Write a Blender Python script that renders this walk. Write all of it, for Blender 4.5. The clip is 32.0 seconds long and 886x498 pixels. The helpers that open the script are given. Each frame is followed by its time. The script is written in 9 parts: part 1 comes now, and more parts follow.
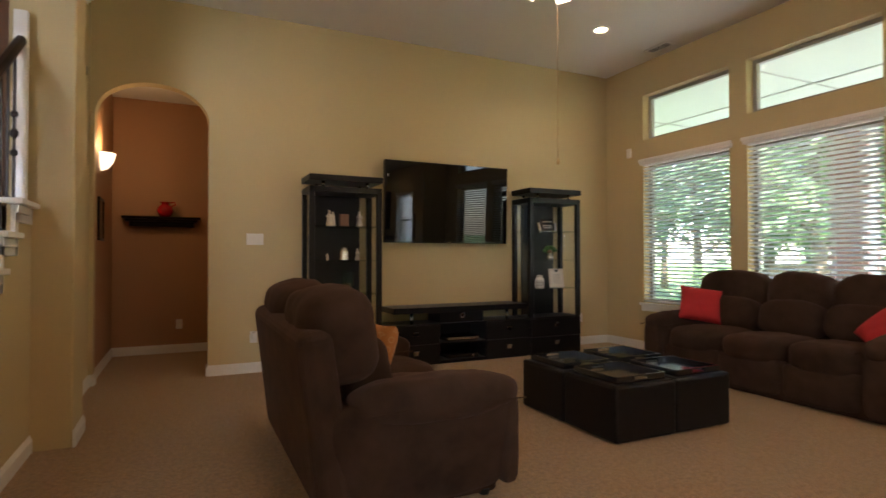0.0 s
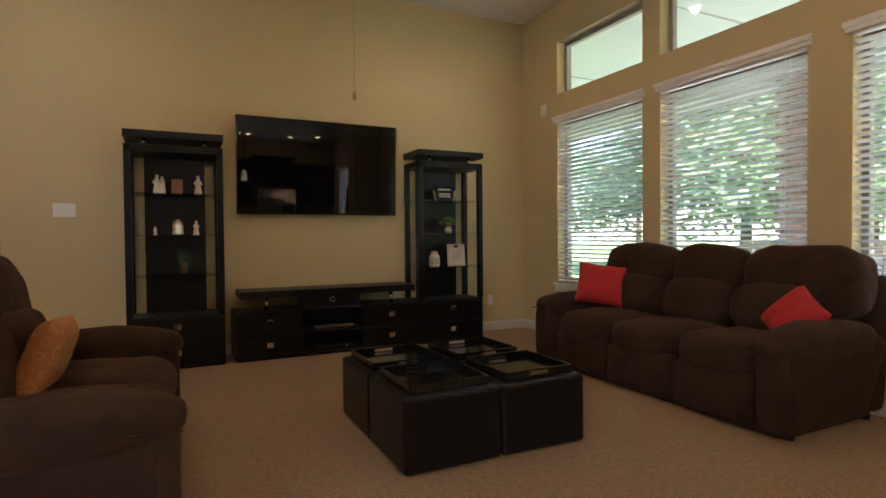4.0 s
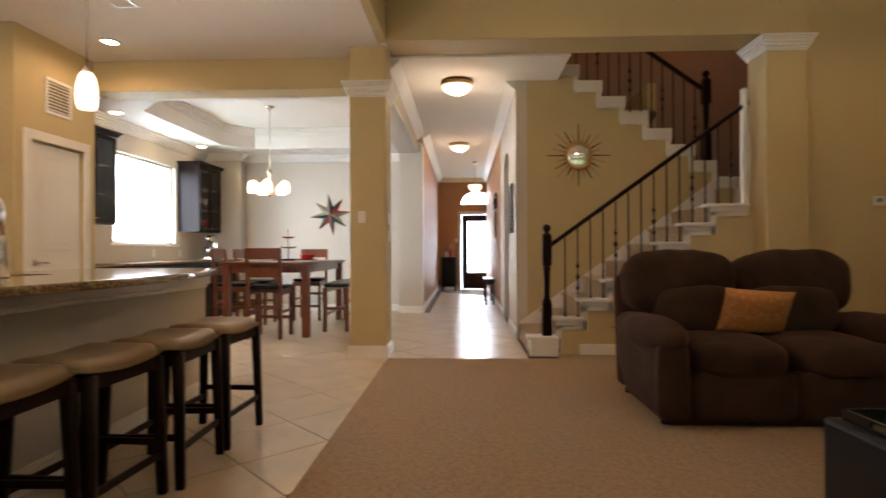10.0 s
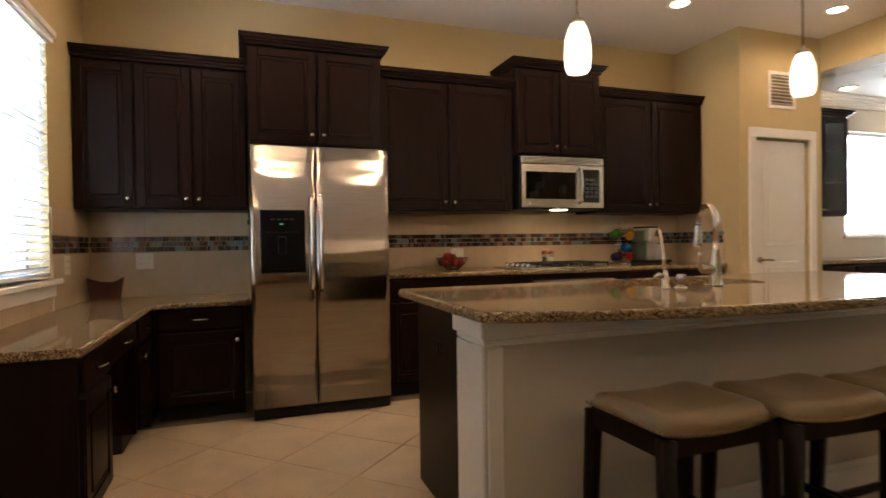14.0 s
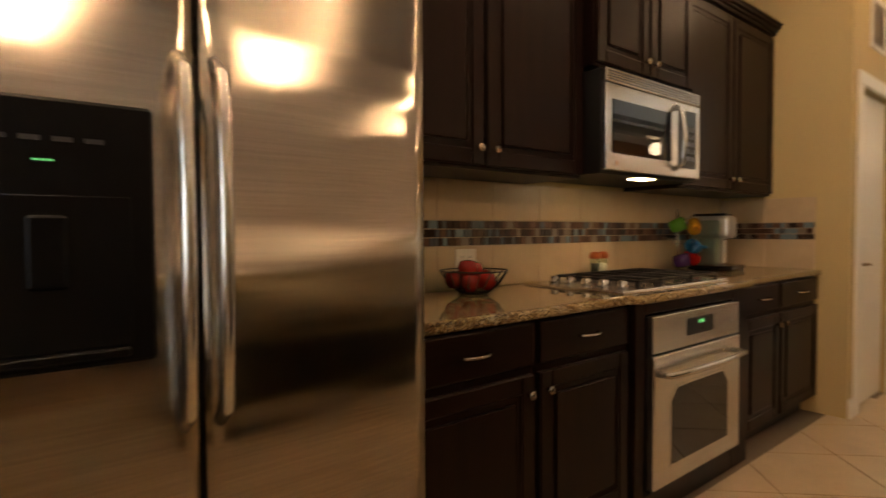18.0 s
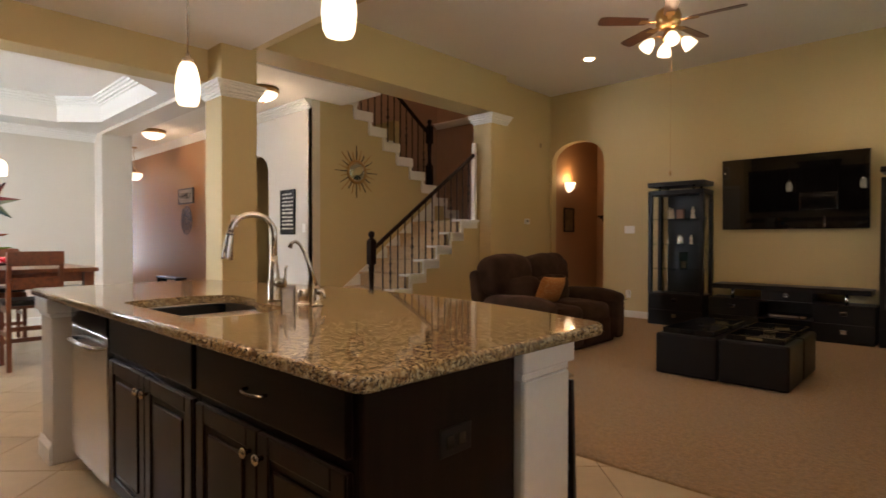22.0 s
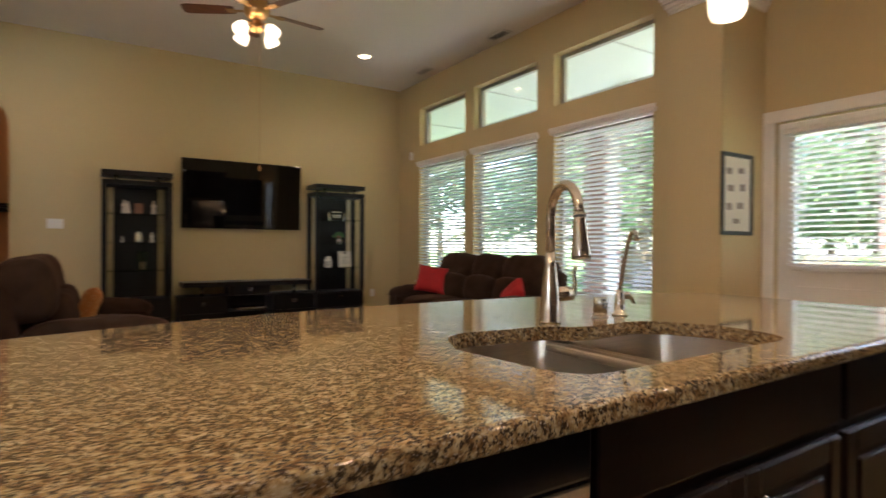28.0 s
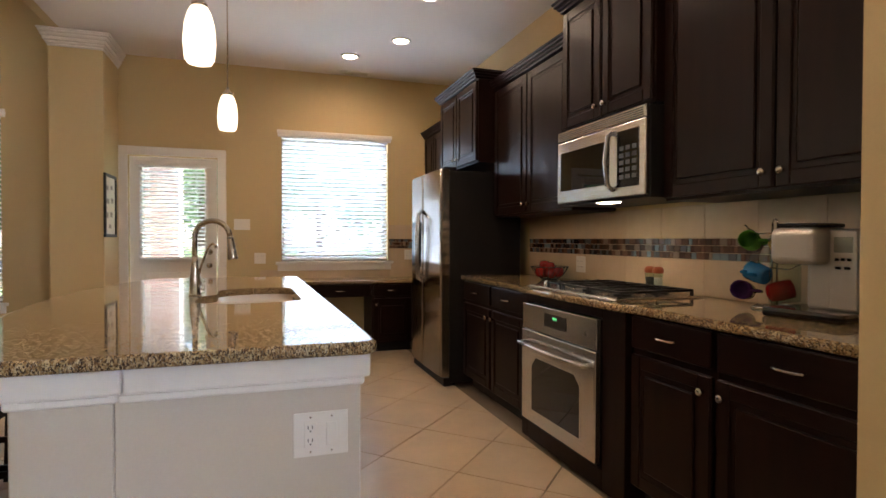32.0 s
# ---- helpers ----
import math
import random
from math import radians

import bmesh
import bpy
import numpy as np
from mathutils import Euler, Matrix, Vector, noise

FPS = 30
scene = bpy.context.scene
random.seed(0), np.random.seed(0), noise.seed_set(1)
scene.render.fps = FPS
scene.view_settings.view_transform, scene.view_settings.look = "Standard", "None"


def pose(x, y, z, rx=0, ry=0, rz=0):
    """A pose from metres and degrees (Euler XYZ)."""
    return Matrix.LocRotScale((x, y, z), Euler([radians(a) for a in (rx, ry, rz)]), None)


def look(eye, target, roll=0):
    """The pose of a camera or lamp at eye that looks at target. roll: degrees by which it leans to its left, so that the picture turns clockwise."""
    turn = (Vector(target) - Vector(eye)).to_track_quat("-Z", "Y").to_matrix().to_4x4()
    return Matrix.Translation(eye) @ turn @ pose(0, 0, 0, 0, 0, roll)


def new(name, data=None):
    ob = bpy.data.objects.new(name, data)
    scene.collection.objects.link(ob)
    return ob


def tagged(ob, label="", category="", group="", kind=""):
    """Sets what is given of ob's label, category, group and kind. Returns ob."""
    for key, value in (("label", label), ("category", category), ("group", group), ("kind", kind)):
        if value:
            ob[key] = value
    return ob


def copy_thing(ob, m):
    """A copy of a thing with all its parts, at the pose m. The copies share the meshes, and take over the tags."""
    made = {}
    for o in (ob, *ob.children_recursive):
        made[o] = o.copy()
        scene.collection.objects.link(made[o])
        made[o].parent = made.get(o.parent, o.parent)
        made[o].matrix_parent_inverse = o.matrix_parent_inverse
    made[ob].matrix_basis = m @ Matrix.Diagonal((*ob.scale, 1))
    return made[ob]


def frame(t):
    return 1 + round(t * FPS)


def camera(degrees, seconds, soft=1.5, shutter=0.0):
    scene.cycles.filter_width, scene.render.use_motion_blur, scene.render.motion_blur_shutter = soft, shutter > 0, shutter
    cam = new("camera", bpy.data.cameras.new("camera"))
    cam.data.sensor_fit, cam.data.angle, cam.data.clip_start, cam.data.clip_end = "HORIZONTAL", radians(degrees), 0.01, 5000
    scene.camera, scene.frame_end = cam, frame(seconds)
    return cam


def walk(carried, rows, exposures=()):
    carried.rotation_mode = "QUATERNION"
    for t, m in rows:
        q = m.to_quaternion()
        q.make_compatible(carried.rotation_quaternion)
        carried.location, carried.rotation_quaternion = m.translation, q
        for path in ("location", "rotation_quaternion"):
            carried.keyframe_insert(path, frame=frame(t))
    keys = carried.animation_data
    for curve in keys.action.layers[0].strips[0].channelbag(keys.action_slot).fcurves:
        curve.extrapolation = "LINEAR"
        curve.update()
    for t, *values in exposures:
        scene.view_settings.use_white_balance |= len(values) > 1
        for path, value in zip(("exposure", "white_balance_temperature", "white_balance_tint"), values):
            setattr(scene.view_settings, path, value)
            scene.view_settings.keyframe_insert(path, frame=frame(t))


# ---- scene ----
cam = camera(78.02, 32.0, shutter=0.35)
PATH = [
    (0, (0.1508, 0.0174, 1.1671), (1.0061, 1.8250, 1.2002), -0.06),
    (0.5, (0.0902, -0.1063, 1.1670), (1.1337, 1.5997, 1.1947), -0.01),
    (1, (0.0797, -0.1352, 1.1518), (1.2011, 1.5206, 1.1757), 0.01),
    (1.5, (0.1670, -0.1297, 1.1379), (1.3121, 1.5100, 1.1384), 0.00),
    (2, (0.3739, -0.0667, 1.1479), (1.5259, 1.5680, 1.1228), -0.02),
    (2.5, (0.5793, 0.0482, 1.1506), (1.7188, 1.6914, 1.1131), -0.06),
    (4.5, (2.1209, 0.4130, 1.0794), (2.8306, 2.2825, 1.0442), -0.57),
    (5, (2.5984, 0.4822, 1.0676), (3.1031, 2.4173, 1.0359), -0.62),
    (5.5, (2.9841, 0.5314, 1.0504), (3.2328, 2.5157, 1.0248), -0.84),
    (6, (3.4902, 0.5897, 1.0235), (3.3951, 2.5874, 1.0126), -0.94),
    (6.5, (3.8997, 0.6658, 0.9859), (3.4494, 2.6145, 0.9879), -0.75),
    (7, (4.1845, 0.8340, 0.9692), (3.3654, 2.6585, 0.9764), -0.45),
    (7.5, (4.4078, 1.0408, 0.9866), (3.1897, 2.6271, 0.9958), -0.66),
    (8, (4.5950, 1.3085, 0.9836), (3.0643, 2.5957, 0.9936), -0.75),
    (8.5, (4.7475, 1.4141, 0.9851), (2.9839, 2.3572, 1.0021), -0.53),
    (9, (4.7852, 1.3833, 0.9875), (2.9185, 2.1008, 1.0063), -0.41),
    (9.5, (4.7903, 1.2603, 1.0186), (2.8176, 1.5896, 1.0282), -0.25),
    (10, (4.7650, 1.1959, 1.0279), (2.7664, 1.1193, 1.0381), -0.20),
    (10.5, (4.7658, 1.1541, 1.0514), (2.8179, 0.7002, 1.0574), -0.08),
    (11, (4.7202, 1.1245, 1.0522), (2.9077, 0.2791, 1.0560), -0.12),
    (11.5, (4.6364, 1.1857, 1.0922), (3.0323, -0.0088, 1.0868), -0.28),
    (12, (4.5705, 1.2843, 1.1103), (3.2029, -0.1750, 1.1015), -0.46),
    (12.5, (4.5384, 1.3429, 1.1254), (3.3645, -0.2763, 1.1174), -0.60),
    (13, (4.5146, 1.3468, 1.1298), (3.5047, -0.3794, 1.1217), -0.62),
    (13.5, (4.4517, 1.2650, 1.1244), (3.5837, -0.5368, 1.1116), -0.71),
    (14, (4.3694, 1.0212, 1.1315), (3.6903, -0.8599, 1.1116), -0.82),
    (14.5, (4.2861, 0.7240, 1.1181), (3.8671, -1.2315, 1.1031), -0.93),
    (16.5, (4.3931, -0.7024, 1.1502), (4.4963, -2.6996, 1.1274), -1.51),
    (17, (4.3796, -1.0272, 1.1559), (4.0612, -3.0011, 1.1082), -1.31),
    (17.5, (4.2593, -1.3608, 1.1550), (3.4824, -3.2025, 1.0899), -0.73),
    (18, (4.1978, -1.6603, 1.1617), (2.9409, -3.2148, 1.1002), -0.32),
    (18.4, (4.1515, -1.8538, 1.1436), (2.5743, -3.0832, 1.1173), -0.40),
    (18.5, (4.1304, -1.8746, 1.1443), (2.5036, -3.0378, 1.1221), -0.37),
    (19, (4.1938, -2.0442, 1.1606), (2.2812, -2.6283, 1.1329), -0.28),
    (19.4, (4.2271, -2.1726, 1.1567), (2.2301, -2.2805, 1.1364), 0.01),
    (19.5, (4.2448, -2.1781, 1.1632), (2.2451, -2.2059, 1.1408), 0.11),
    (20, (4.3394, -2.2644, 1.1788), (2.3827, -1.8514, 1.1480), 0.21),
    (20.5, (4.3831, -2.2373, 1.1836), (2.5322, -1.4801, 1.1572), 0.03),
    (21, (4.4478, -2.2537, 1.1842), (2.7375, -1.2173, 1.1570), 0.09),
    (21.5, (4.5230, -2.2596, 1.1872), (2.9875, -0.9786, 1.1545), 0.07),
    (22, (4.5232, -2.2196, 1.1820), (3.1446, -0.7710, 1.1521), 0.11),
    (22.5, (4.4973, -2.1655, 1.1795), (3.2643, -0.5911, 1.1497), 0.01),
    (23, (4.4491, -2.1001, 1.1684), (3.2786, -0.4788, 1.1356), -0.04),
    (23.5, (4.2512, -2.0807, 1.1372), (3.0626, -0.4727, 1.1002), -0.12),
    (24, (3.8907, -2.0790, 1.1009), (2.6394, -0.5191, 1.0679), -0.04),
    (24.5, (3.7017, -2.0899, 1.1198), (2.3132, -0.6513, 1.0691), -0.33),
    (26.5, (2.2420, -2.1097, 1.1158), (1.8193, -0.1550, 1.0930), 0.41),
    (27, (1.8669, -2.0997, 1.0980), (1.8381, -0.1001, 1.0772), 0.40),
    (27.5, (1.5228, -2.0817, 1.1111), (2.0071, -0.1413, 1.0923), 0.52),
    (28, (1.1875, -2.1138, 1.1327), (2.2642, -0.4284, 1.1196), 0.40),
    (28.5, (0.8108, -2.1744, 1.1525), (2.2793, -0.8168, 1.1327), 0.16),
    (28.8, (0.6171, -2.1370, 1.1672), (2.2891, -1.0398, 1.1455), 0.15),
    (29, (0.4579, -2.1196, 1.1665), (2.2196, -1.1732, 1.1464), 0.09),
    (29.5, (0.1131, -2.0276, 1.1807), (2.0257, -1.4429, 1.1593), -0.15),
    (30, (-0.1696, -1.8872, 1.2162), (1.8186, -1.6713, 1.1932), 0.07),
    (30.5, (-0.4292, -1.7320, 1.2343), (1.5694, -1.8041, 1.2104), 0.21),
    (31, (-0.6319, -1.5550, 1.2408), (1.3479, -1.8379, 1.2146), 0.21),
    (31.5, (-0.7311, -1.3976, 1.2322), (1.2088, -1.8830, 1.2025), 0.22),
    (32, (-0.7703, -1.2839, 1.2015), (1.1265, -1.9172, 1.1682), 0.13),
]
EXPOSURE = [(0, 3.2, 6300, 13), (2.5, 3.05, 6200, 13), (6, 3.05, 6400, 13), (7.2, 2.95, 7200, 15), (9, 3.0, 6900, 16), (11, 3.1, 6400, 13),
            (13, 3.05, 6200, 13), (14.5, 3.05, 6600, 14), (17, 2.75, 7900, 15), (18.2, 2.75, 7900, 15), (20, 2.95, 6400, 14), (23, 2.95, 6900, 16),
            (24.5, 3.0, 6800, 15), (27, 3.0, 6300, 12), (30, 3.05, 6100, 13), (32, 2.95, 6000, 14)]
walk(cam, [(t, look(eye, target, roll)) for t, eye, target, roll in PATH], EXPOSURE)

# strength of the sky, the sun and the lamps
SKY, SUN = 0.15, 5.0
P_CAN, P_LCAN, P_PEND, P_FAN, P_SCONCE, P_HALL, P_DINE = 3.9, 4.0, 2.5, 1.5, 0.9, 1.4, 0.3
P_STAIR_FILL = 3.2
P_KWIN, P_FWIN, P_DWIN = 9.0, 4.0, 8.0
XE_OUT = 5.75

# ---- light ----
world = bpy.data.worlds.new("sky")
scene.world = world
world.use_nodes = True
wn, wl = world.node_tree.nodes, world.node_tree.links
sky = wn.new("ShaderNodeTexSky")
sky.sky_type, sky.sun_disc = "NISHITA", False
sky.sun_elevation, sky.sun_rotation = radians(58), radians(200)
wl.new(sky.outputs[0], wn["Background"].inputs[0])
wn["Background"].inputs[1].default_value = SKY
sun = new("sun", bpy.data.lights.new("sun", "SUN"))
sun.data.energy, sun.data.angle, sun.data.color = SUN, radians(0.6), (1.0, 0.95, 0.86)
sun.matrix_basis = look((0, 0, 20), (0 + 20 * math.cos(radians(58)) * math.sin(radians(200)) * -1, -20 * math.cos(radians(58)) * math.cos(radians(200)), 20 - 20 * math.sin(radians(58))))
WARM = (1.0, 0.67, 0.43)


def lamp(name, kind, at, watts, colour=WARM, size=0.05, aim=None, angle=120, blend=0.6):
    ob = new(name, bpy.data.lights.new(name, kind))
    ob.data.energy, ob.data.color = watts, colour
    if kind == "AREA":
        ob.data.shape = "RECTANGLE"
        ob.data.size, ob.data.size_y = size
    else:
        ob.data.shadow_soft_size = size
    if kind == "SPOT":
        ob.data.spot_size, ob.data.spot_blend = radians(angle), blend
    ob.matrix_basis = look(at, aim) if aim else Matrix.Translation(at)
    return ob


K_CANS = [(2.2, -2.5), (1.05, -2.48), (-0.3, -2.16), (4.75, -2.14), (4.17, -2.52), (3.2, -2.5)]
L_CANS = [(0.82, 4.53), (4.23, 4.62), (0.75, 1.84), (4.2, 1.84)]
FAN = (2.45, 3.08)
PEND = [(1.575, -1.06), (2.95, -1.09)]
for x, y in K_CANS:
    lamp("can_lamp", "SPOT", (x, y, 3.02), P_CAN, WARM, 0.05, (x, y, 0), 165, 0.5)
for x, y in L_CANS:
    lamp("can_lamp", "SPOT", (x, y, 3.63), P_LCAN, WARM, 0.05, (x, y, 0), 155, 0.6)
for x, y in PEND:
    lamp("pendant_lamp", "POINT", (x, y, 2.0), P_PEND, WARM, 0.05)
for k in range(4):
    a = math.tau * (k + 0.35) / 4
    lamp("fan_bulb", "POINT", (FAN[0] + 0.17 * math.cos(a), FAN[1] + 0.17 * math.sin(a), 3.03), P_FAN, WARM, 0.06)
lamp("sconce_bulb", "POINT", (-0.50, 6.40, 2.30), P_SCONCE, (1.0, 0.66, 0.32), 0.04)
for x in (-1.69, -5.40):
    lamp("hall_bulb", "POINT", (x, 1.12, 2.70), P_HALL, (1.0, 0.80, 0.58), 0.12)
lamp("foyer_bulb", "POINT", (-7.5, 1.45, 2.47), P_HALL * 0.8, (1.0, 0.72, 0.42), 0.1)
for k in range(3):
    a = math.tau * k / 3
    lamp("chandelier_bulb", "POINT", (-2.74 + 0.16 * math.cos(a), -1.50 + 0.16 * math.sin(a), 1.93), P_DINE, WARM, 0.06)
for x in (-3.88, -2.9, -1.72):
    lamp("buffet_can", "SPOT", (x, -3.02, 2.72), P_CAN * 0.6, WARM, 0.03, (x, -3.16, 0), 110, 0.5)
# added lamp, out of view, that brightens the dark stairwell
lamp("stair_bulb", "POINT", (-2.0, 4.1, 5.44), P_STAIR_FILL, WARM, 0.1)
lamp("hood_bulb", "SPOT", (1.80, -3.12, 1.395), 0.4, WARM, 0.02, (1.80, -3.15, 0), 120, 0.6)
DAY = (0.68, 0.82, 1.0)
lamp("dining_window_light", "AREA", (-2.72, -3.42, 1.70), P_DWIN, DAY, (1.3, 1.1), (-2.72, 0.0, 2.1))
lamp("kitchen_window_light", "AREA", (XE_OUT, -2.06, 1.65), P_KWIN, DAY, (1.5, 1.4), (0, -2.06, 1.45))
lamp("front_door_light", "AREA", (-10.55, 1.545, 1.4), P_FWIN, DAY, (0.8, 2.6), (0, 1.545, 1.2))

# ---- helpers of this scene ----
def bx(x0, x1, y0, y1, z0, z1, b=0.0, seg=1, bm=None):
    """A box with softened edges, alone or added to bm."""
    out = bmesh.new()
    bmesh.ops.create_cube(out, size=1)
    bmesh.ops.transform(out, matrix=Matrix.LocRotScale(((x0 + x1) / 2, (y0 + y1) / 2, (z0 + z1) / 2), None, (abs(x1 - x0), abs(y1 - y0), abs(z1 - z0))), verts=out.verts)
    if b:
        bmesh.ops.bevel(out, geom=out.edges[:], offset=min(b, 0.45 * min(abs(x1 - x0), abs(y1 - y0), abs(z1 - z0))), segments=seg, profile=0.5, affect="EDGES")
    return join(bm, out)


def join(bm, other):
    if bm is None:
        return other
    tmp = bpy.data.meshes.new("tmp")
    other.to_mesh(tmp)
    other.free()
    bm.from_mesh(tmp)
    bpy.data.meshes.remove(tmp)
    return bm


def lathe(profile, n=24, bm=None, at=(0, 0, 0), caps=True):
    """A turned solid from (radius, height) pairs, low to high."""
    out = bmesh.new()
    rings = []
    for r, z in profile:
        if r < 1e-5:
            rings.append([out.verts.new((at[0], at[1], at[2] + z))])
        else:
            rings.append([out.verts.new((at[0] + r * math.cos(math.tau * k / n), at[1] + r * math.sin(math.tau * k / n), at[2] + z)) for k in range(n)])
    for a, b in zip(rings, rings[1:]):
        for k in range(n):
            q = [a[k % len(a)], a[(k + 1) % len(a)], b[(k + 1) % len(b)], b[k % len(b)]]
            q = [v for i, v in enumerate(q) if v not in q[:i]]
            if len(q) > 2:
                out.faces.new(q)
    for ring, flip in ((rings[0], True), (rings[-1], False)):
        if caps and len(ring) > 2:
            out.faces.new(ring[::-1] if flip else ring)
    for f in out.faces:
        f.smooth = len(f.verts) < 5
    return join(bm, out)


def tube(points, r, n=10, bm=None, radii=None):
    """A round bar along points, with capped ends."""
    out = bmesh.new()
    pts = [Vector(p) for p in points]
    rings = []
    side = None
    for i, p in enumerate(pts):
        d = (pts[min(i + 1, len(pts) - 1)] - pts[max(i - 1, 0)]).normalized()
        if side is None:
            side = d.orthogonal().normalized()
        side = (side - d * side.dot(d)).normalized()
        up = d.cross(side)
        rr = radii[i] if radii else r
        rings.append([out.verts.new(p + rr * (math.cos(math.tau * k / n) * side + math.sin(math.tau * k / n) * up)) for k in range(n)])
    for a, b in zip(rings, rings[1:]):
        for k in range(n):
            out.faces.new((a[k], a[(k + 1) % n], b[(k + 1) % n], b[k]))
    out.faces.new(rings[0][::-1])
    out.faces.new(rings[-1])
    for f in out.faces:
        f.smooth = len(f.verts) == 4
    return join(bm, out)


def prism(poly, z0, z1, axis="z", b=0.0, seg=1, bm=None):
    """A flat outline pushed from z0 to z1 along an axis. The outline gives the other two coordinates in order."""
    out = bmesh.new()
    put = {"z": lambda a, c, h: (a, c, h), "y": lambda a, c, h: (a, h, c), "x": lambda a, c, h: (h, a, c)}[axis]
    low = [out.verts.new(put(a, c, z0)) for a, c in poly]
    high = [out.verts.new(put(a, c, z1)) for a, c in poly]
    out.faces.new(low)
    out.faces.new(high)
    for k in range(len(poly)):
        out.faces.new((low[k], low[(k + 1) % len(poly)], high[(k + 1) % len(poly)], high[k]))
    bmesh.ops.recalc_face_normals(out, faces=out.faces[:])
    if b:
        bmesh.ops.bevel(out, geom=out.edges[:], offset=b, segments=seg, profile=0.5, affect="EDGES")
    return join(bm, out)


def pillow(x0, x1, y0, y1, z0, z1, p=4.0, n=14, sag=0.0, bm=None, wob=0.0, seed=0.0):
    """A stuffed body: a box swollen to a superellipsoid, with shallow folds."""
    out = bmesh.new()
    bmesh.ops.create_cube(out, size=2)
    bmesh.ops.subdivide_edges(out, edges=out.edges[:], cuts=n - 1, use_grid_fill=True)
    c = Vector(((x0 + x1) / 2, (y0 + y1) / 2, (z0 + z1) / 2))
    h = Vector(((x1 - x0) / 2, (y1 - y0) / 2, (z1 - z0) / 2))
    for v in out.verts:
        q = v.co
        k = (abs(q.x) ** p + abs(q.y) ** p + abs(q.z) ** p) ** (1 / p)
        q = q / k
        w = Vector((q.x * h.x, q.y * h.y, q.z * h.z)) + c
        if wob:
            w += Vector(q).normalized() * wob * (noise.noise(w * 5 + Vector((seed, 0, 0))) + 0.5 * noise.noise(w * 13 + Vector((0, seed, 0))))
        if sag and q.z > 0:
            w.z -= sag * (1 - q.x * q.x) * (1 - q.y * q.y)
        v.co = w
    for f in out.faces:
        f.smooth = True
    return join(bm, out)


def turned(bm, m):
    bmesh.ops.transform(bm, matrix=m, verts=bm.verts)
    return bm


def thing(name, x, y, z, rz=0, label="", category="", group=""):
    ob = new(name)
    ob.empty_display_size = 0.1
    ob.matrix_basis = pose(x, y, z, 0, 0, rz)
    return tagged(ob, label, category, group)


def mesh_of(name, bm, material):
    me = bpy.data.meshes.new(name)
    bmesh.ops.recalc_face_normals(bm, faces=bm.faces[:])
    bm.to_mesh(me)
    bm.free()
    for m in material if isinstance(material, (list, tuple)) else [material]:
        me.materials.append(m)
    return me


def part(name, bm, material, parent, label="", world=False, kind=""):
    """ONE mesh under a thing or a part; world: bm is given in the room's metres and not in the parent's."""
    if world:
        m, o = Matrix(), parent
        while o:
            m, o = o.matrix_basis @ m, o.parent
        turned(bm, m.inverted())
    ob = new(name, mesh_of(name, bm, material))
    ob.parent = parent
    return tagged(ob, label, kind=kind)


def share(name, me, parent, m, label=""):
    ob = new(name, me)
    ob.parent = parent
    ob.matrix_basis = m
    return tagged(ob, label)


def solid(name, bm, material, label="", category="", kind="", group=""):
    """A top-level mesh whose origin lies at its base."""
    lo = [min(v.co[k] for v in bm.verts) for k in range(3)]
    hi = [max(v.co[k] for v in bm.verts) for k in range(3)]
    base = Vector(((lo[0] + hi[0]) / 2, (lo[1] + hi[1]) / 2, lo[2]))
    turned(bm, Matrix.Translation(-base))
    ob = new(name, mesh_of(name, bm, material))
    ob.location = base
    return tagged(ob, label, category, group, kind)


# ---- materials ----
def nodes_of(name):
    m = bpy.data.materials.new(name)
    m.use_nodes = True
    t = m.node_tree
    return m, t.nodes, t.links, t.nodes["Principled BSDF"]


def coords(n, l, scale, space="Object"):
    tc = n.new("ShaderNodeTexCoord")
    mp = n.new("ShaderNodeMapping")
    mp.inputs["Scale"].default_value = scale if isinstance(scale, tuple) else (scale,) * 3
    l.new(tc.outputs[space], mp.inputs[0])
    return mp.outputs[0]


def noise_of(n, l, vec, scale, detail=4.0, rough=0.55):
    t = n.new("ShaderNodeTexNoise")
    t.inputs["Scale"].default_value, t.inputs["Detail"].default_value, t.inputs["Roughness"].default_value = scale, detail, rough
    l.new(vec, t.inputs["Vector"])
    return t.outputs["Fac"]


def ramp_of(n, l, fac, stops):
    r = n.new("ShaderNodeValToRGB")
    while len(r.color_ramp.elements) < len(stops):
        r.color_ramp.elements.new(0.5)
    for e, (p, c) in zip(r.color_ramp.elements, stops):
        e.position, e.color = p, (*c, 1)
    l.new(fac, r.inputs[0])
    return r.outputs[0]


def bump_of(n, l, height, strength, distance, bsdf):
    b = n.new("ShaderNodeBump")
    b.inputs["Strength"].default_value, b.inputs["Distance"].default_value = strength, distance
    l.new(height, b.inputs["Height"])
    l.new(b.outputs[0], bsdf.inputs["Normal"])


def mixed(n, l, fac, a, b):
    m = n.new("ShaderNodeMix")
    m.data_type = "RGBA"
    for sock, v in ((m.inputs[0], fac), (m.inputs[6], a), (m.inputs[7], b)):
        if isinstance(v, (tuple, float)):
            sock.default_value = (*v, 1) if isinstance(v, tuple) else v
        else:
            l.new(v, sock)
    return m.outputs[2]


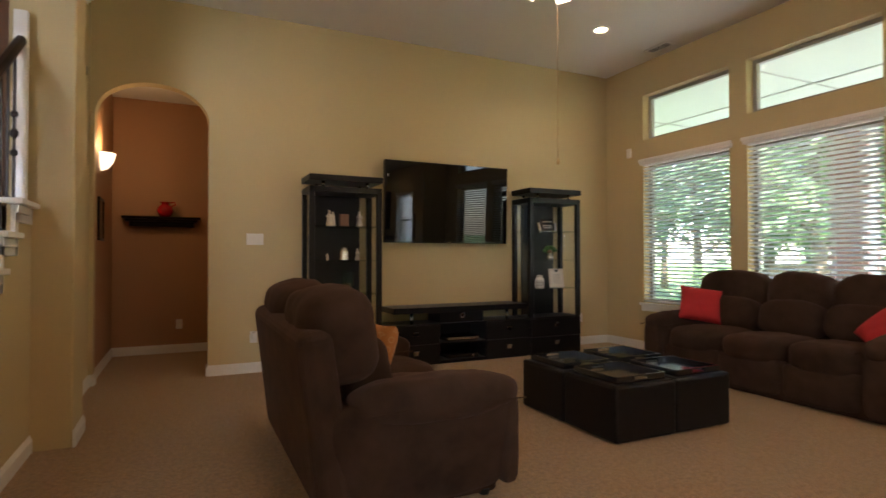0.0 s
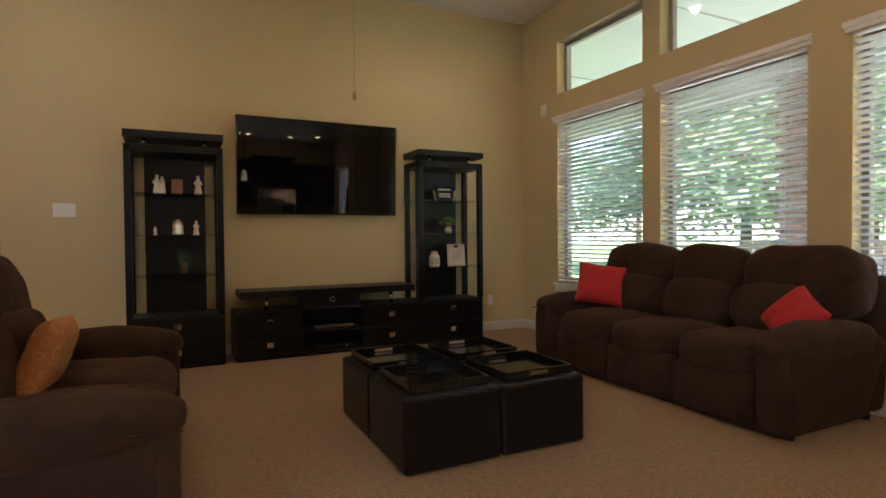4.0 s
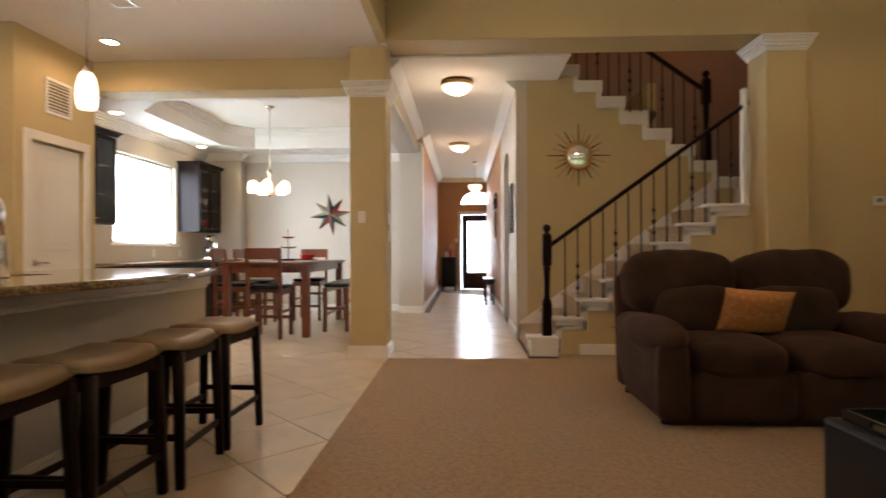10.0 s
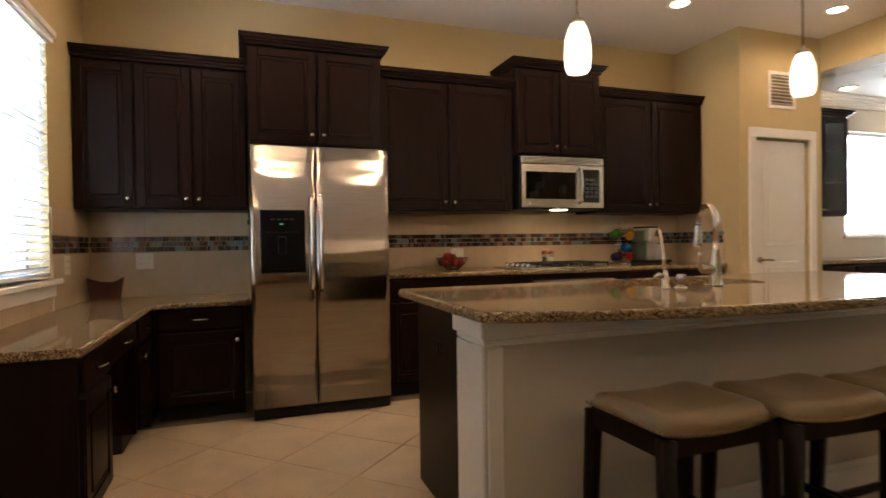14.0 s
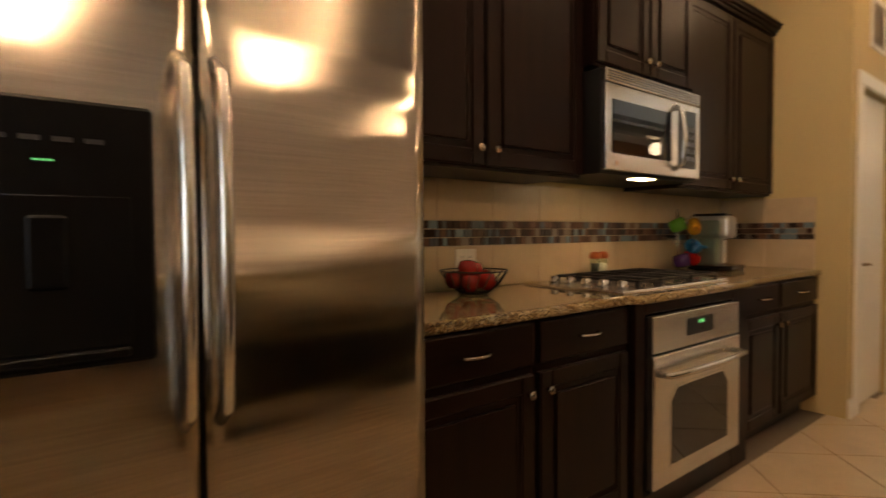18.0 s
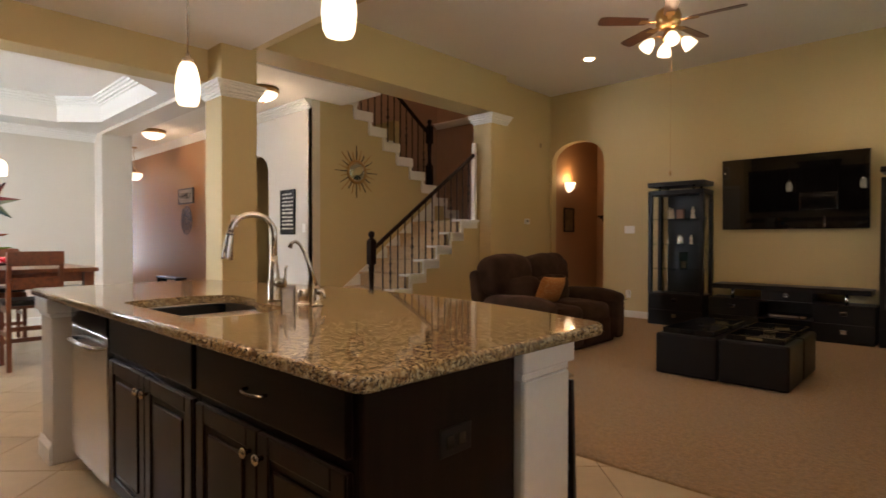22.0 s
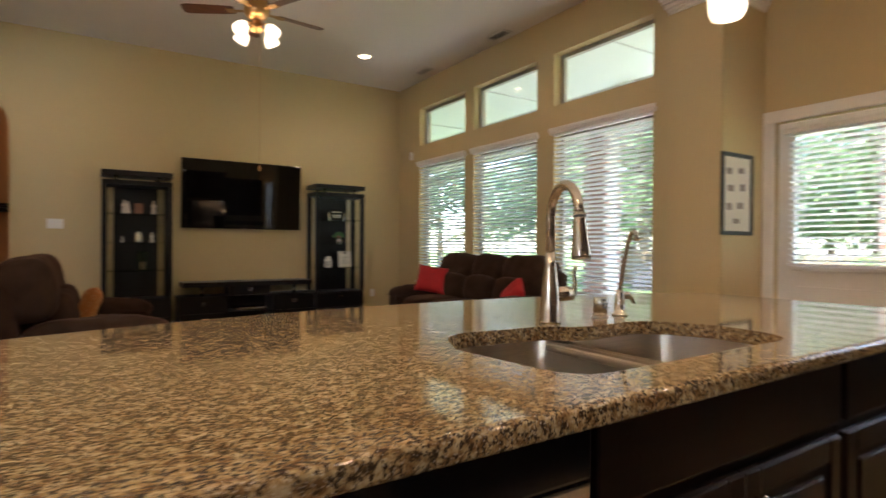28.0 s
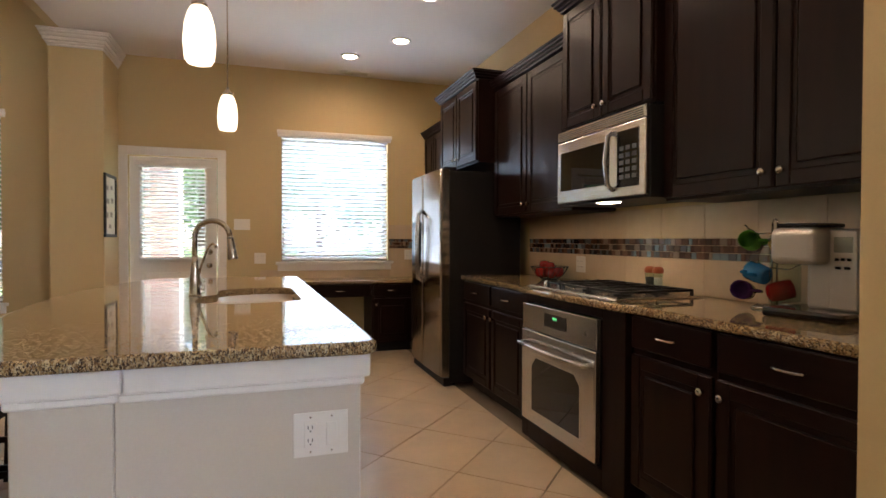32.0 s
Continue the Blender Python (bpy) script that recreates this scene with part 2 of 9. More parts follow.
def plain(name, c, rough=0.5, metal=0.0, var=0.12, grain=30.0, blotch=1.5, bump=0.0, dist=0.002, coat=0.0, sheen=0.0, spec=0.5, rand=0.0):
    """Colour with a fine grain and broad uneven wear; bump gives the surface its relief."""
    m, n, l, s = nodes_of(name)
    v = coords(n, l, 1.0)
    fine, broad = noise_of(n, l, v, grain, 5), noise_of(n, l, v, blotch, 3)
    both = n.new("ShaderNodeMath")
    both.operation = "MULTIPLY_ADD"
    l.new(fine, both.inputs[0])
    both.inputs[1].default_value = 0.5
    half = n.new("ShaderNodeMath")
    half.operation = "MULTIPLY"
    half.inputs[1].default_value = 0.5
    l.new(broad, half.inputs[0])
    l.new(half.outputs[0], both.inputs[2])
    lo, hi = tuple(x * (1 - var) for x in c), tuple(min(1.0, x * (1 + var)) for x in c)
    col = ramp_of(n, l, both.outputs[0], [(0.3, lo), (0.7, hi)])
    if rand:
        oi = n.new("ShaderNodeObjectInfo")
        col = mixed(n, l, ramp_of(n, l, oi.outputs["Random"], [(0, (0, 0, 0)), (1, (rand, rand, rand))]), col, tuple(x * 0.7 for x in c))
    l.new(col, s.inputs["Base Color"])
    rr = n.new("ShaderNodeMapRange")
    rr.inputs[3].default_value, rr.inputs[4].default_value = max(0.015, rough - 0.07), min(1, rough + 0.07) if rough > 0.1 else rough
    l.new(broad, rr.inputs[0])
    l.new(rr.outputs[0], s.inputs["Roughness"])
    s.inputs["Metallic"].default_value = metal
    s.inputs["Specular IOR Level"].default_value = spec
    s.inputs["Coat Weight"].default_value = coat
    s.inputs["Coat Roughness"].default_value = 0.15
    if sheen:
        s.inputs["Sheen Weight"].default_value, s.inputs["Sheen Roughness"].default_value = sheen, 0.5
        s.inputs["Sheen Tint"].default_value = (*[min(1, x * 5) for x in c], 1)
    if bump:
        bump_of(n, l, fine, bump, dist, s)
    return m


def wood(name, c, rough=0.35, axis=0, coat=0.2, spec=0.5, contrast=0.35):
    m, n, l, s = nodes_of(name)
    sc = [14.0, 14.0, 14.0]
    sc[axis] = 1.2
    v = coords(n, l, tuple(sc))
    g = noise_of(n, l, v, 1.6, 6, 0.6)
    big = noise_of(n, l, coords(n, l, 1.0), 2.0, 2)
    col = ramp_of(n, l, g, [(0.32, tuple(x * (1 - contrast) for x in c)), (0.68, tuple(min(1, x * (1 + contrast)) for x in c))])
    l.new(mixed(n, l, ramp_of(n, l, big, [(0.35, (0, 0, 0)), (0.7, (0.3, 0.3, 0.3))]), col, tuple(x * 0.75 for x in c)), s.inputs["Base Color"])
    s.inputs["Roughness"].default_value, s.inputs["Coat Weight"].default_value, s.inputs["Coat Roughness"].default_value = rough, coat, 0.2
    s.inputs["Specular IOR Level"].default_value = spec
    bump_of(n, l, g, 0.12, 0.001, s)
    return m


def glow(name, c, strength, base=None):
    m, n, l, s = nodes_of(name)
    s.inputs["Base Color"].default_value = (*(base or c), 1)
    s.inputs["Emission Color"].default_value, s.inputs["Emission Strength"].default_value = (*c, 1), strength
    s.inputs["Roughness"].default_value = 0.3
    return m


def glassy(name, c=(1, 1, 1), rough=0.0):
    """Thin pane: mostly clear, with a mirror's gloss at a slant."""
    m, n, l, s = nodes_of(name)
    n.remove(s)
    out = n["Material Output"]
    tr, gl, mx = n.new("ShaderNodeBsdfTransparent"), n.new("ShaderNodeBsdfGlossy"), n.new("ShaderNodeMixShader")
    lw, pw, ad = n.new("ShaderNodeLayerWeight"), n.new("ShaderNodeMath"), n.new("ShaderNodeMath")
    tr.inputs[0].default_value = (*c, 1)
    gl.inputs["Roughness"].default_value = rough
    lw.inputs[0].default_value = 0.5
    pw.operation, pw.inputs[1].default_value = "POWER", 5.0
    ad.operation, ad.inputs[1].default_value, ad.inputs[2].default_value = "MULTIPLY_ADD", 0.9, 0.035
    l.new(lw.outputs["Facing"], pw.inputs[0])
    l.new(pw.outputs[0], ad.inputs[0])
    l.new(ad.outputs[0], mx.inputs[0])
    l.new(tr.outputs[0], mx.inputs[1])
    l.new(gl.outputs[0], mx.inputs[2])
    l.new(mx.outputs[0], out.inputs[0])
    return m


def granite_of(name):
    m, n, l, s = nodes_of(name)
    v = coords(n, l, (1.0, 1.55, 1.0))
    big, mid, fine = noise_of(n, l, v, 66, 4, 0.6), noise_of(n, l, v, 125, 4, 0.7), noise_of(n, l, v, 260, 2)
    base = ramp_of(n, l, big, [(0.38, (0.15, 0.085, 0.035)), (0.50, (0.31, 0.215, 0.10)), (0.63, (0.46, 0.37, 0.22))])
    dark = ramp_of(n, l, mid, [(0.45, (1, 1, 1)), (0.50, (0, 0, 0))])
    col = mixed(n, l, dark, base, (0.045, 0.030, 0.019))
    light = ramp_of(n, l, fine, [(0.60, (0, 0, 0)), (0.68, (0.7, 0.7, 0.7))])
    l.new(mixed(n, l, light, col, (0.58, 0.52, 0.41)), s.inputs["Base Color"])
    s.inputs["Roughness"].default_value, s.inputs["Specular IOR Level"].default_value = 0.05, 0.55
    return m


def tile_of(name, c, rough=0.28):
    m, n, l, s = nodes_of(name)
    v = coords(n, l, 1.0)
    oi = n.new("ShaderNodeObjectInfo")
    cloud = noise_of(n, l, v, 3.5, 5, 0.6)
    col = ramp_of(n, l, cloud, [(0.3, tuple(x * 0.86 for x in c)), (0.7, tuple(min(1, x * 1.1) for x in c))])
    l.new(mixed(n, l, ramp_of(n, l, oi.outputs["Random"], [(0, (0, 0, 0)), (1, (0.35, 0.35, 0.35))]), col, (c[0] * 0.86, c[1] * 0.84, c[2] * 0.8)), s.inputs["Base Color"])
    s.inputs["Roughness"].default_value = rough
    bump_of(n, l, noise_of(n, l, v, 14, 3), 0.05, 0.002, s)
    return m


def carpet_of(name, c):
    m, n, l, s = nodes_of(name)
    v = coords(n, l, 1.0)
    pile, clump, tread = noise_of(n, l, v, 240, 3, 0.7), noise_of(n, l, v, 38, 4, 0.65), noise_of(n, l, v, 2.6, 4)
    col = ramp_of(n, l, pile, [(0.3, tuple(x * 0.5 for x in c)), (0.7, tuple(min(1, x * 1.4) for x in c))])
    col = mixed(n, l, ramp_of(n, l, clump, [(0.36, (0.75, 0.75, 0.75)), (0.58, (0, 0, 0))]), col, tuple(x * 0.55 for x in c))
    l.new(mixed(n, l, ramp_of(n, l, tread, [(0.4, (0, 0, 0)), (0.65, (0.25, 0.25, 0.25))]), col, tuple(x * 0.78 for x in c)), s.inputs["Base Color"])
    s.inputs["Roughness"].default_value, s.inputs["Specular IOR Level"].default_value = 0.95, 0.1
    s.inputs["Sheen Weight"].default_value = 0.25
    add = n.new("ShaderNodeMath")
    add.operation = "ADD"
    l.new(pile, add.inputs[0])
    l.new(clump, add.inputs[1])
    bump_of(n, l, add.outputs[0], 1.0, 0.02, s)
    return m


def steel_of(name, c=(0.62, 0.60, 0.57), rough=0.24, wavy=0.0, axis=0):
    m, n, l, s = nodes_of(name)
    sc = [260.0, 260.0, 260.0]
    sc[axis] = 2.5
    brush = noise_of(n, l, coords(n, l, tuple(sc)), 1.0, 3)
    l.new(ramp_of(n, l, brush, [(0.3, tuple(x * 0.88 for x in c)), (0.7, tuple(min(1, x * 1.08) for x in c))]), s.inputs["Base Color"])
    s.inputs["Metallic"].default_value, s.inputs["Roughness"].default_value = 1.0, rough
    s.inputs["Anisotropic"].default_value = 0.4
    if wavy:
        tan_ = n.new("ShaderNodeTangent")
        tan_.direction_type, tan_.axis = "RADIAL", "Z"
        l.new(tan_.outputs[0], s.inputs["Tangent"])
        s.inputs["Anisotropic"].default_value = 0.75
        bump_of(n, l, noise_of(n, l, coords(n, l, (0.7, 0.7, 4.2)), 1.5, 1), wavy, 0.02, s)
    else:
        bump_of(n, l, brush, 0.03, 0.0005, s)
    return m


def island_colours(name, stops, rough=0.2, metal=0.0):
    """Small pieces in one mesh, each of its own colour."""
    m, n, l, s = nodes_of(name)
    g = n.new("ShaderNodeNewGeometry")
    r = n.new("ShaderNodeValToRGB")
    r.color_ramp.interpolation = "CONSTANT"
    while len(r.color_ramp.elements) < len(stops):
        r.color_ramp.elements.new(0.5)
    for e, (p, c) in zip(r.color_ramp.elements, stops):
        e.position, e.color = p, (*c, 1)
    l.new(g.outputs["Random Per Island"], r.inputs[0])
    l.new(r.outputs[0], s.inputs["Base Color"])
    s.inputs["Roughness"].default_value, s.inputs["Metallic"].default_value = rough, metal
    return m


WALL = plain("tan_wall_paint", (0.52, 0.405, 0.205), 0.62, var=0.035, grain=120, blotch=0.7, bump=0.10, dist=0.0015, spec=0.35)
# cooler copy of the tan paint, with cool daylight put into its colour
WALL_COOL = plain("daylight_cooled_wall_paint", (0.56, 0.50, 0.41), 0.62, var=0.03, grain=120, blotch=0.7, bump=0.10, dist=0.0015, spec=0.35)
WALL_RUST = plain("terracotta_wall_paint", (0.40, 0.215, 0.105), 0.62, var=0.04, grain=120, blotch=0.7, bump=0.10, dist=0.0015, spec=0.35)
CEIL = plain("ceiling_paint", (0.74, 0.70, 0.64), 0.8, var=0.03, grain=160, blotch=0.6, bump=0.25, dist=0.002, spec=0.2)
TRIM = plain("white_trim_paint", (0.74, 0.71, 0.65), 0.32, var=0.03, grain=40, blotch=2)
DOORW = plain("white_door_paint", (0.73, 0.70, 0.63), 0.35, var=0.03, grain=40, blotch=1.5)
CARPET = carpet_of("beige_cut_pile_carpet", (0.60, 0.38, 0.185))
TILE = tile_of("cream_ceramic_tile", (0.55, 0.425, 0.275))
GROUT = plain("floor_grout", (0.20, 0.155, 0.11), 0.9, var=0.15, grain=200)
GRANITE = granite_of("speckled_granite")
ESP = wood("espresso_stained_wood", (0.0105, 0.0042, 0.003), 0.33, axis=2, coat=0.01, contrast=0.3, spec=0.12)
ESPX = wood("espresso_stained_wood_level", (0.0105, 0.0042, 0.003), 0.33, axis=0, coat=0.01, contrast=0.3, spec=0.12)
BLACKW = plain("black_brown_laminate", (0.0055, 0.0045, 0.0048), 0.36, var=0.12, grain=60, spec=0.25)
BLACKP = plain("black_gloss_plastic", (0.006, 0.006, 0.007), 0.13, var=0.1)
BLACKM = plain("black_matt_metal", (0.009, 0.008, 0.008), 0.5, var=0.15, spec=0.25)
IRON = plain("dark_bronze_iron", (0.030, 0.020, 0.016), 0.45, metal=0.4, var=0.2)
SUEDE = plain("brown_microfibre", (0.040, 0.022, 0.0145), 0.92, var=0.45, grain=7, blotch=5, bump=0.4, dist=0.006, sheen=0.3, spec=0.1)
LEATHER = plain("black_leather", (0.0055, 0.0045, 0.0048), 0.34, var=0.2, grain=220, blotch=5, bump=0.18, dist=0.0015, spec=0.3)
STOOLL = plain("tan_leather", (0.27, 0.19, 0.105), 0.30, var=0.1, grain=180, blotch=6, bump=0.12, dist=0.0012)
STEEL = steel_of("brushed_stainless_steel")
STEELF = steel_of("fridge_stainless_steel", (0.32, 0.278, 0.232), 0.20, wavy=0.6)
SINKST = steel_of("sink_stainless_steel", (0.64, 0.55, 0.45), 0.32)
BLACKD = plain("black_dispenser_plastic", (0.0035, 0.0035, 0.004), 0.4, var=0.1, spec=0.12)
NICKEL = steel_of("brushed_nickel", (0.56, 0.49, 0.40), 0.25, axis=2)
CHROME = plain("polished_chrome", (0.75, 0.74, 0.72), 0.10, metal=1.0, var=0.03)
BRASS = plain("antique_brass", (0.42, 0.25, 0.10), 0.3, metal=1.0, var=0.1)
GLASS = glassy("clear_glass")
SHELFG = glassy("shelf_glass", (0.80, 0.90, 0.86))
RED = plain("red_cotton", (0.42, 0.016, 0.018), 0.85, var=0.15, grain=300, blotch=4, bump=0.2, dist=0.001, sheen=0.2)
REDG = plain("red_glaze", (0.35, 0.010, 0.012), 0.12, var=0.1, grain=20)
CHERRY = wood("cherry_stained_wood", (0.16, 0.048, 0.018), 0.3, axis=2, coat=0.3)
CHERRYX = wood("cherry_stained_wood_level", (0.16, 0.048, 0.018), 0.3, axis=0, coat=0.3)
SLAT = plain("white_blind_slat", (0.84, 0.84, 0.83), 0.45, var=0.02, grain=30)
PLATE = plain("white_plastic_plate", (0.72, 0.69, 0.62), 0.35, var=0.02, grain=30)
SLOT = plain("dark_slot", (0.03, 0.03, 0.03), 0.6, var=0.05)
SHADE = glow("lit_frosted_glass", (1.0, 0.82, 0.55), 0.34, (0.9, 0.87, 0.8))
SHADEH = glow("lit_alabaster_glass", (1.0, 0.78, 0.50), 0.28, (0.9, 0.82, 0.7))
BULB = glow("lit_lamp_face", (1.0, 0.80, 0.50), 4.5)
CREAM = plain("cream_ceramic", (0.60, 0.52, 0.41), 0.4, var=0.1, grain=25)
TERRA = plain("carved_wood_brown", (0.22, 0.095, 0.045), 0.5, var=0.2, grain=25)
LEAF = plain("leaf_green", (0.055, 0.14, 0.028), 0.6, var=0.35, grain=40, blotch=8)
PAPER = plain("ivory_paper", (0.66, 0.60, 0.50), 0.8, var=0.03, grain=60)
INK = plain("dark_ink", (0.03, 0.025, 0.02), 0.7, var=0.05)

# ---- the plan, in metres ----
XW, XE, YN = -0.63, 5.42, 5.86
YS = -3.47
PX = 0.185
ZL, ZK = 3.65, 3.04
T = 0.14


def wall_box(name, u0, u1, z0, z1, plane, depth, axis, holes, material):
    """A wall along axis ('x' or 'y') from u0 to u1, its faces at plane and plane + depth, with holes (u0, u1, z0, z1)."""
    us = sorted({u0, u1, *[h[0] for h in holes], *[h[1] for h in holes]})
    zs = sorted({z0, z1, *[h[2] for h in holes], *[h[3] for h in holes]})
    bm = bmesh.new()
    for a, b in zip(us, us[1:]):
        for c, d in zip(zs, zs[1:]):
            if any(h[0] - 1e-6 <= a and b <= h[1] + 1e-6 and h[2] - 1e-6 <= c and d <= h[3] + 1e-6 for h in holes):
                continue
            p, q = sorted((plane, plane + depth))
            join(bm, bx(*((a, b, p, q) if axis == "x" else (p, q, a, b)), c, d))
    bmesh.ops.remove_doubles(bm, verts=bm.verts, dist=1e-5)
    bm.verts.index_update()
    seen = {}
    for f in bm.faces:
        seen.setdefault(tuple(sorted(v.index for v in f.verts)), []).append(f)
    bmesh.ops.delete(bm, geom=[f for fs in seen.values() if len(fs) > 1 for f in fs], context="FACES_ONLY")
    return solid(name, bm, material, kind="structure")


def box_wall(name, x0, x1, y0, y1, z0, z1, material, b=0.0):
    return solid(name, bx(x0, x1, y0, y1, z0, z1, b, 2), material, kind="structure")


def arch_wall(name, x0, x1, y0, y1, z1, a0, a1, spring, crown, material, z0=0.0):
    """A wall along x with an arched opening from a0 to a1."""
    bm = bmesh.new()
    join(bm, bx(x0, a0, y0, y1, z0, z1))
    join(bm, bx(a1, x1, y0, y1, z0, z1))
    n = 24
    c, r = (a0 + a1) / 2, (a1 - a0) / 2
    pts = [(c - r * math.cos(math.pi * k / n), spring + (crown - spring) * math.sin(math.pi * k / n) ** 0.85) for k in range(n + 1)]
    join(bm, prism([*pts, (a1, z1), (a0, z1)], y0, y1, "y"))
    return solid(name, bm, material, kind="structure")


# window openings of the living room (y0, y1) and the kitchen
WIN = [(3.98, 5.20), (2.55, 3.78), (1.02, 2.28)]
WZ = (0.60, 2.36)
TZ = (2.66, 3.23)
holes_e = [(a, b, *WZ) for a, b in WIN] + [(a, b, *TZ) for a, b in WIN]
wall_box("wall_east_living", 0.45, YN + T, 0, ZL, XE, 0.20, "y", holes_e, WALL)
KWIN = (-2.675, -1.50, 0.96, 2.33)
KDOOR = (-0.86, -0.03, 0.0, 2.05)
wall_box("wall_east_kitchen", YS - T, 0.05, 0, ZK, XE, 0.20, "y", [KWIN, KDOOR], WALL)
box_wall("wall_stub", 4.87, XE + 0.20, 0.05, 0.47, 0, ZL, WALL, 0.006)
arch_wall("wall_north", XW - T, XE, YN, YN + T, ZL, -0.595, 0.365, 2.46, 2.83, WALL)
box_wall("wall_west_living", XW - T, XW, 4.40, YN, 0, ZL, WALL)
box_wall("wall_south_kitchen", PX, XE, YS - T, YS, 0, ZK, WALL)
# pantry block with its door opening
PDOOR = (-0.675, 0.005, 0.0, 2.06)
wall_box("wall_pantry", -0.85, PX, 0, ZK, -2.69, -0.12, "x", [PDOOR], WALL)
box_wall("wall_pantry_side", PX - 0.12, PX, YS - T, -2.81, 0, ZK, WALL)
box_wall("wall_pantry_end", -0.85, -0.73, -3.42, -2.81, 0, ZK, WALL_COOL)
box_wall("wall_pantry_back", -0.73, PX - 0.02, YS - T, YS, 0, ZK, WALL)
# beams, columns
box_wall("beam_west", -0.88, -0.46, 0.44, 4.40, 3.06, ZL, WALL, 0.006)
box_wall("beam_kitchen_dining", -1.13, -0.83, -2.69, 0.08, 2.72, ZK, WALL, 0.006)
box_wall("beam_dining_hall", -4.45, -0.70, 0.14, 0.42, 2.70, 3.06, WALL_COOL, 0.006)
box_wall("drop_kitchen_living", -0.47, 4.88, 0.37, 0.45, ZK, ZL, WALL)


def capital(x0, x1, y0, y1, z0, z1, parent):
    """Stepped crown round a column."""
    bm = bmesh.new()
    h = z1 - z0
    for k, (o, a, b) in enumerate([(0.010, 0, 0.14), (0.022, 0.14, 0.30), (0.036, 0.30, 0.52), (0.050, 0.52, 0.72), (0.062, 0.72, 0.86), (0.072, 0.86, 1.0)]):
        join(bm, bx(x0 - o, x1 + o, y0 - o, y1 + o, z0 + a * h, z0 + b * h, 0.006))
    return part("capital", bm, TRIM, parent, "white painted stepped capital", world=True)


def skirting(runs, parent=None, name="baseboard", h=0.115, d=0.016):
    """Skirting boards: (x0, y0, x1, y1, nx, ny) along a wall with the way into the room."""
    for x0, y0, x1, y1, nx, ny in runs:
        bm = bmesh.new()
        for dd, z0, z1 in ((d, 0, h * 0.78), (d * 0.72, h * 0.78, h * 0.9), (d * 0.42, h * 0.9, h)):
            join(bm, bx(min(x0, x1, x0 + nx * dd, x1 + nx * dd), max(x0, x1, x0 + nx * dd, x1 + nx * dd), min(y0, y1, y0 + ny * dd, y1 + ny * dd), max(y0, y1, y0 + ny * dd, y1 + ny * dd), z0, z1, 0.002))
        if parent:
            part("baseboard", bm, TRIM, parent, world=True)
        else:
            solid("baseboard", bm, TRIM, kind="structure")


def crown_run(runs, z, size=0.11):
    """Crown moulding under a ceiling, (x0, y0, x1, y1, nx, ny)."""
    for x0, y0, x1, y1, nx, ny in runs:
        bm = bmesh.new()
        for d, a, b in ((0.16, 1.0, 0.82), (0.34, 0.66, 0.82), (0.55, 0.46, 0.66), (0.78, 0.24, 0.46), (1.0, 0.0, 0.24)):
            dd = d * size
            join(bm, bx(min(x0, x1, x0 + nx * dd, x1 + nx * dd), max(x0, x1, x0 + nx * dd, x1 + nx * dd), min(y0, y1, y0 + ny * dd, y1 + ny * dd), max(y0, y1, y0 + ny * dd, y1 + ny * dd), z - a * size, z - b * size, 0.002))
        solid("crown_trim", bm, TRIM, kind="structure")


def column(name, x0, x1, y0, y1, z1, label, cap):
    ob = thing(name, (x0 + x1) / 2, (y0 + y1) / 2, 0, 0, label, "column")
    part("shaft", bx(x0, x1, y0, y1, 0, z1, 0.012, 2), WALL, ob, world=True)
    capital(x0, x1, y0, y1, *cap, ob)
    return ob


col1 = column("column", -0.91, -0.545, 0.08, 0.44, 3.06, "square tan painted column with white capital and baseboard", (2.545, 2.69))
skirting([(-0.91, 0.08, -0.545, 0.08, 0, -1), (-0.545, 0.064, -0.545, 0.456, 1, 0), (-0.91, 0.44, -0.545, 0.44, 0, 1), (-0.91, 0.064, -0.91, 0.456, -1, 0)], col1)
col2 = column("column", -0.80, -0.46, 4.03, 4.40, 3.06, "square tan painted column at the stair with white capital", (2.90, 3.04))
skirting([(-0.46, 4.02, -0.46, 4.40, 1, 0)], col2)
stub_cap = thing("pilaster_capital", 5.0, 0.23, 2.87, 0, "white painted stepped capital on a wall end", "capital")
capital(4.87, XE - 0.002, 0.052, 0.468, 2.89, 3.035, stub_cap)

# ceilings
solid("ceiling_living", bx(XW - T, XE + 0.2, 0.45, YN + T, ZL, ZL + 0.1), CEIL, kind="structure")
solid("ceiling_kitchen", bx(-1.13, XE + 0.2, YS - T, 0.37, ZK, ZK + 0.1), CEIL, kind="structure")
# unseen slab added over the ceilings to stop sun leaking through their gaps
solid("roof_deck", bx(-10.5, 0.3, YS - T - 0.5, 1.80, 3.76, 3.80), CEIL, kind="structure")
solid("ceiling_hall", bx(-10.4, -0.88, 0.42, 2.30, ZK, ZK + 0.1), CEIL, kind="structure")

# floors
solid("subfloor", bx(-10.6, XE + 0.2, YS - 0.6, 8.0, -0.25, -0.012), GROUT, kind="structure")
carpet_edge = 0.46
solid("floor_carpet", join(join(bx(-0.46, XE, carpet_edge, YN, -0.012, 0.012, 0.004), bx(-0.76, -0.46, 2.115, YN, -0.012, 0.012)), bx(-0.62, 0.9, YN, 7.6, -0.012, 0.012)), CARPET, kind="structure")
solid("floor_threshold", bx(-0.475, -0.455, 0.46, 1.845, -0.012, 0.008), plain("threshold_strip", (0.25, 0.19, 0.12), 0.5), kind="structure")

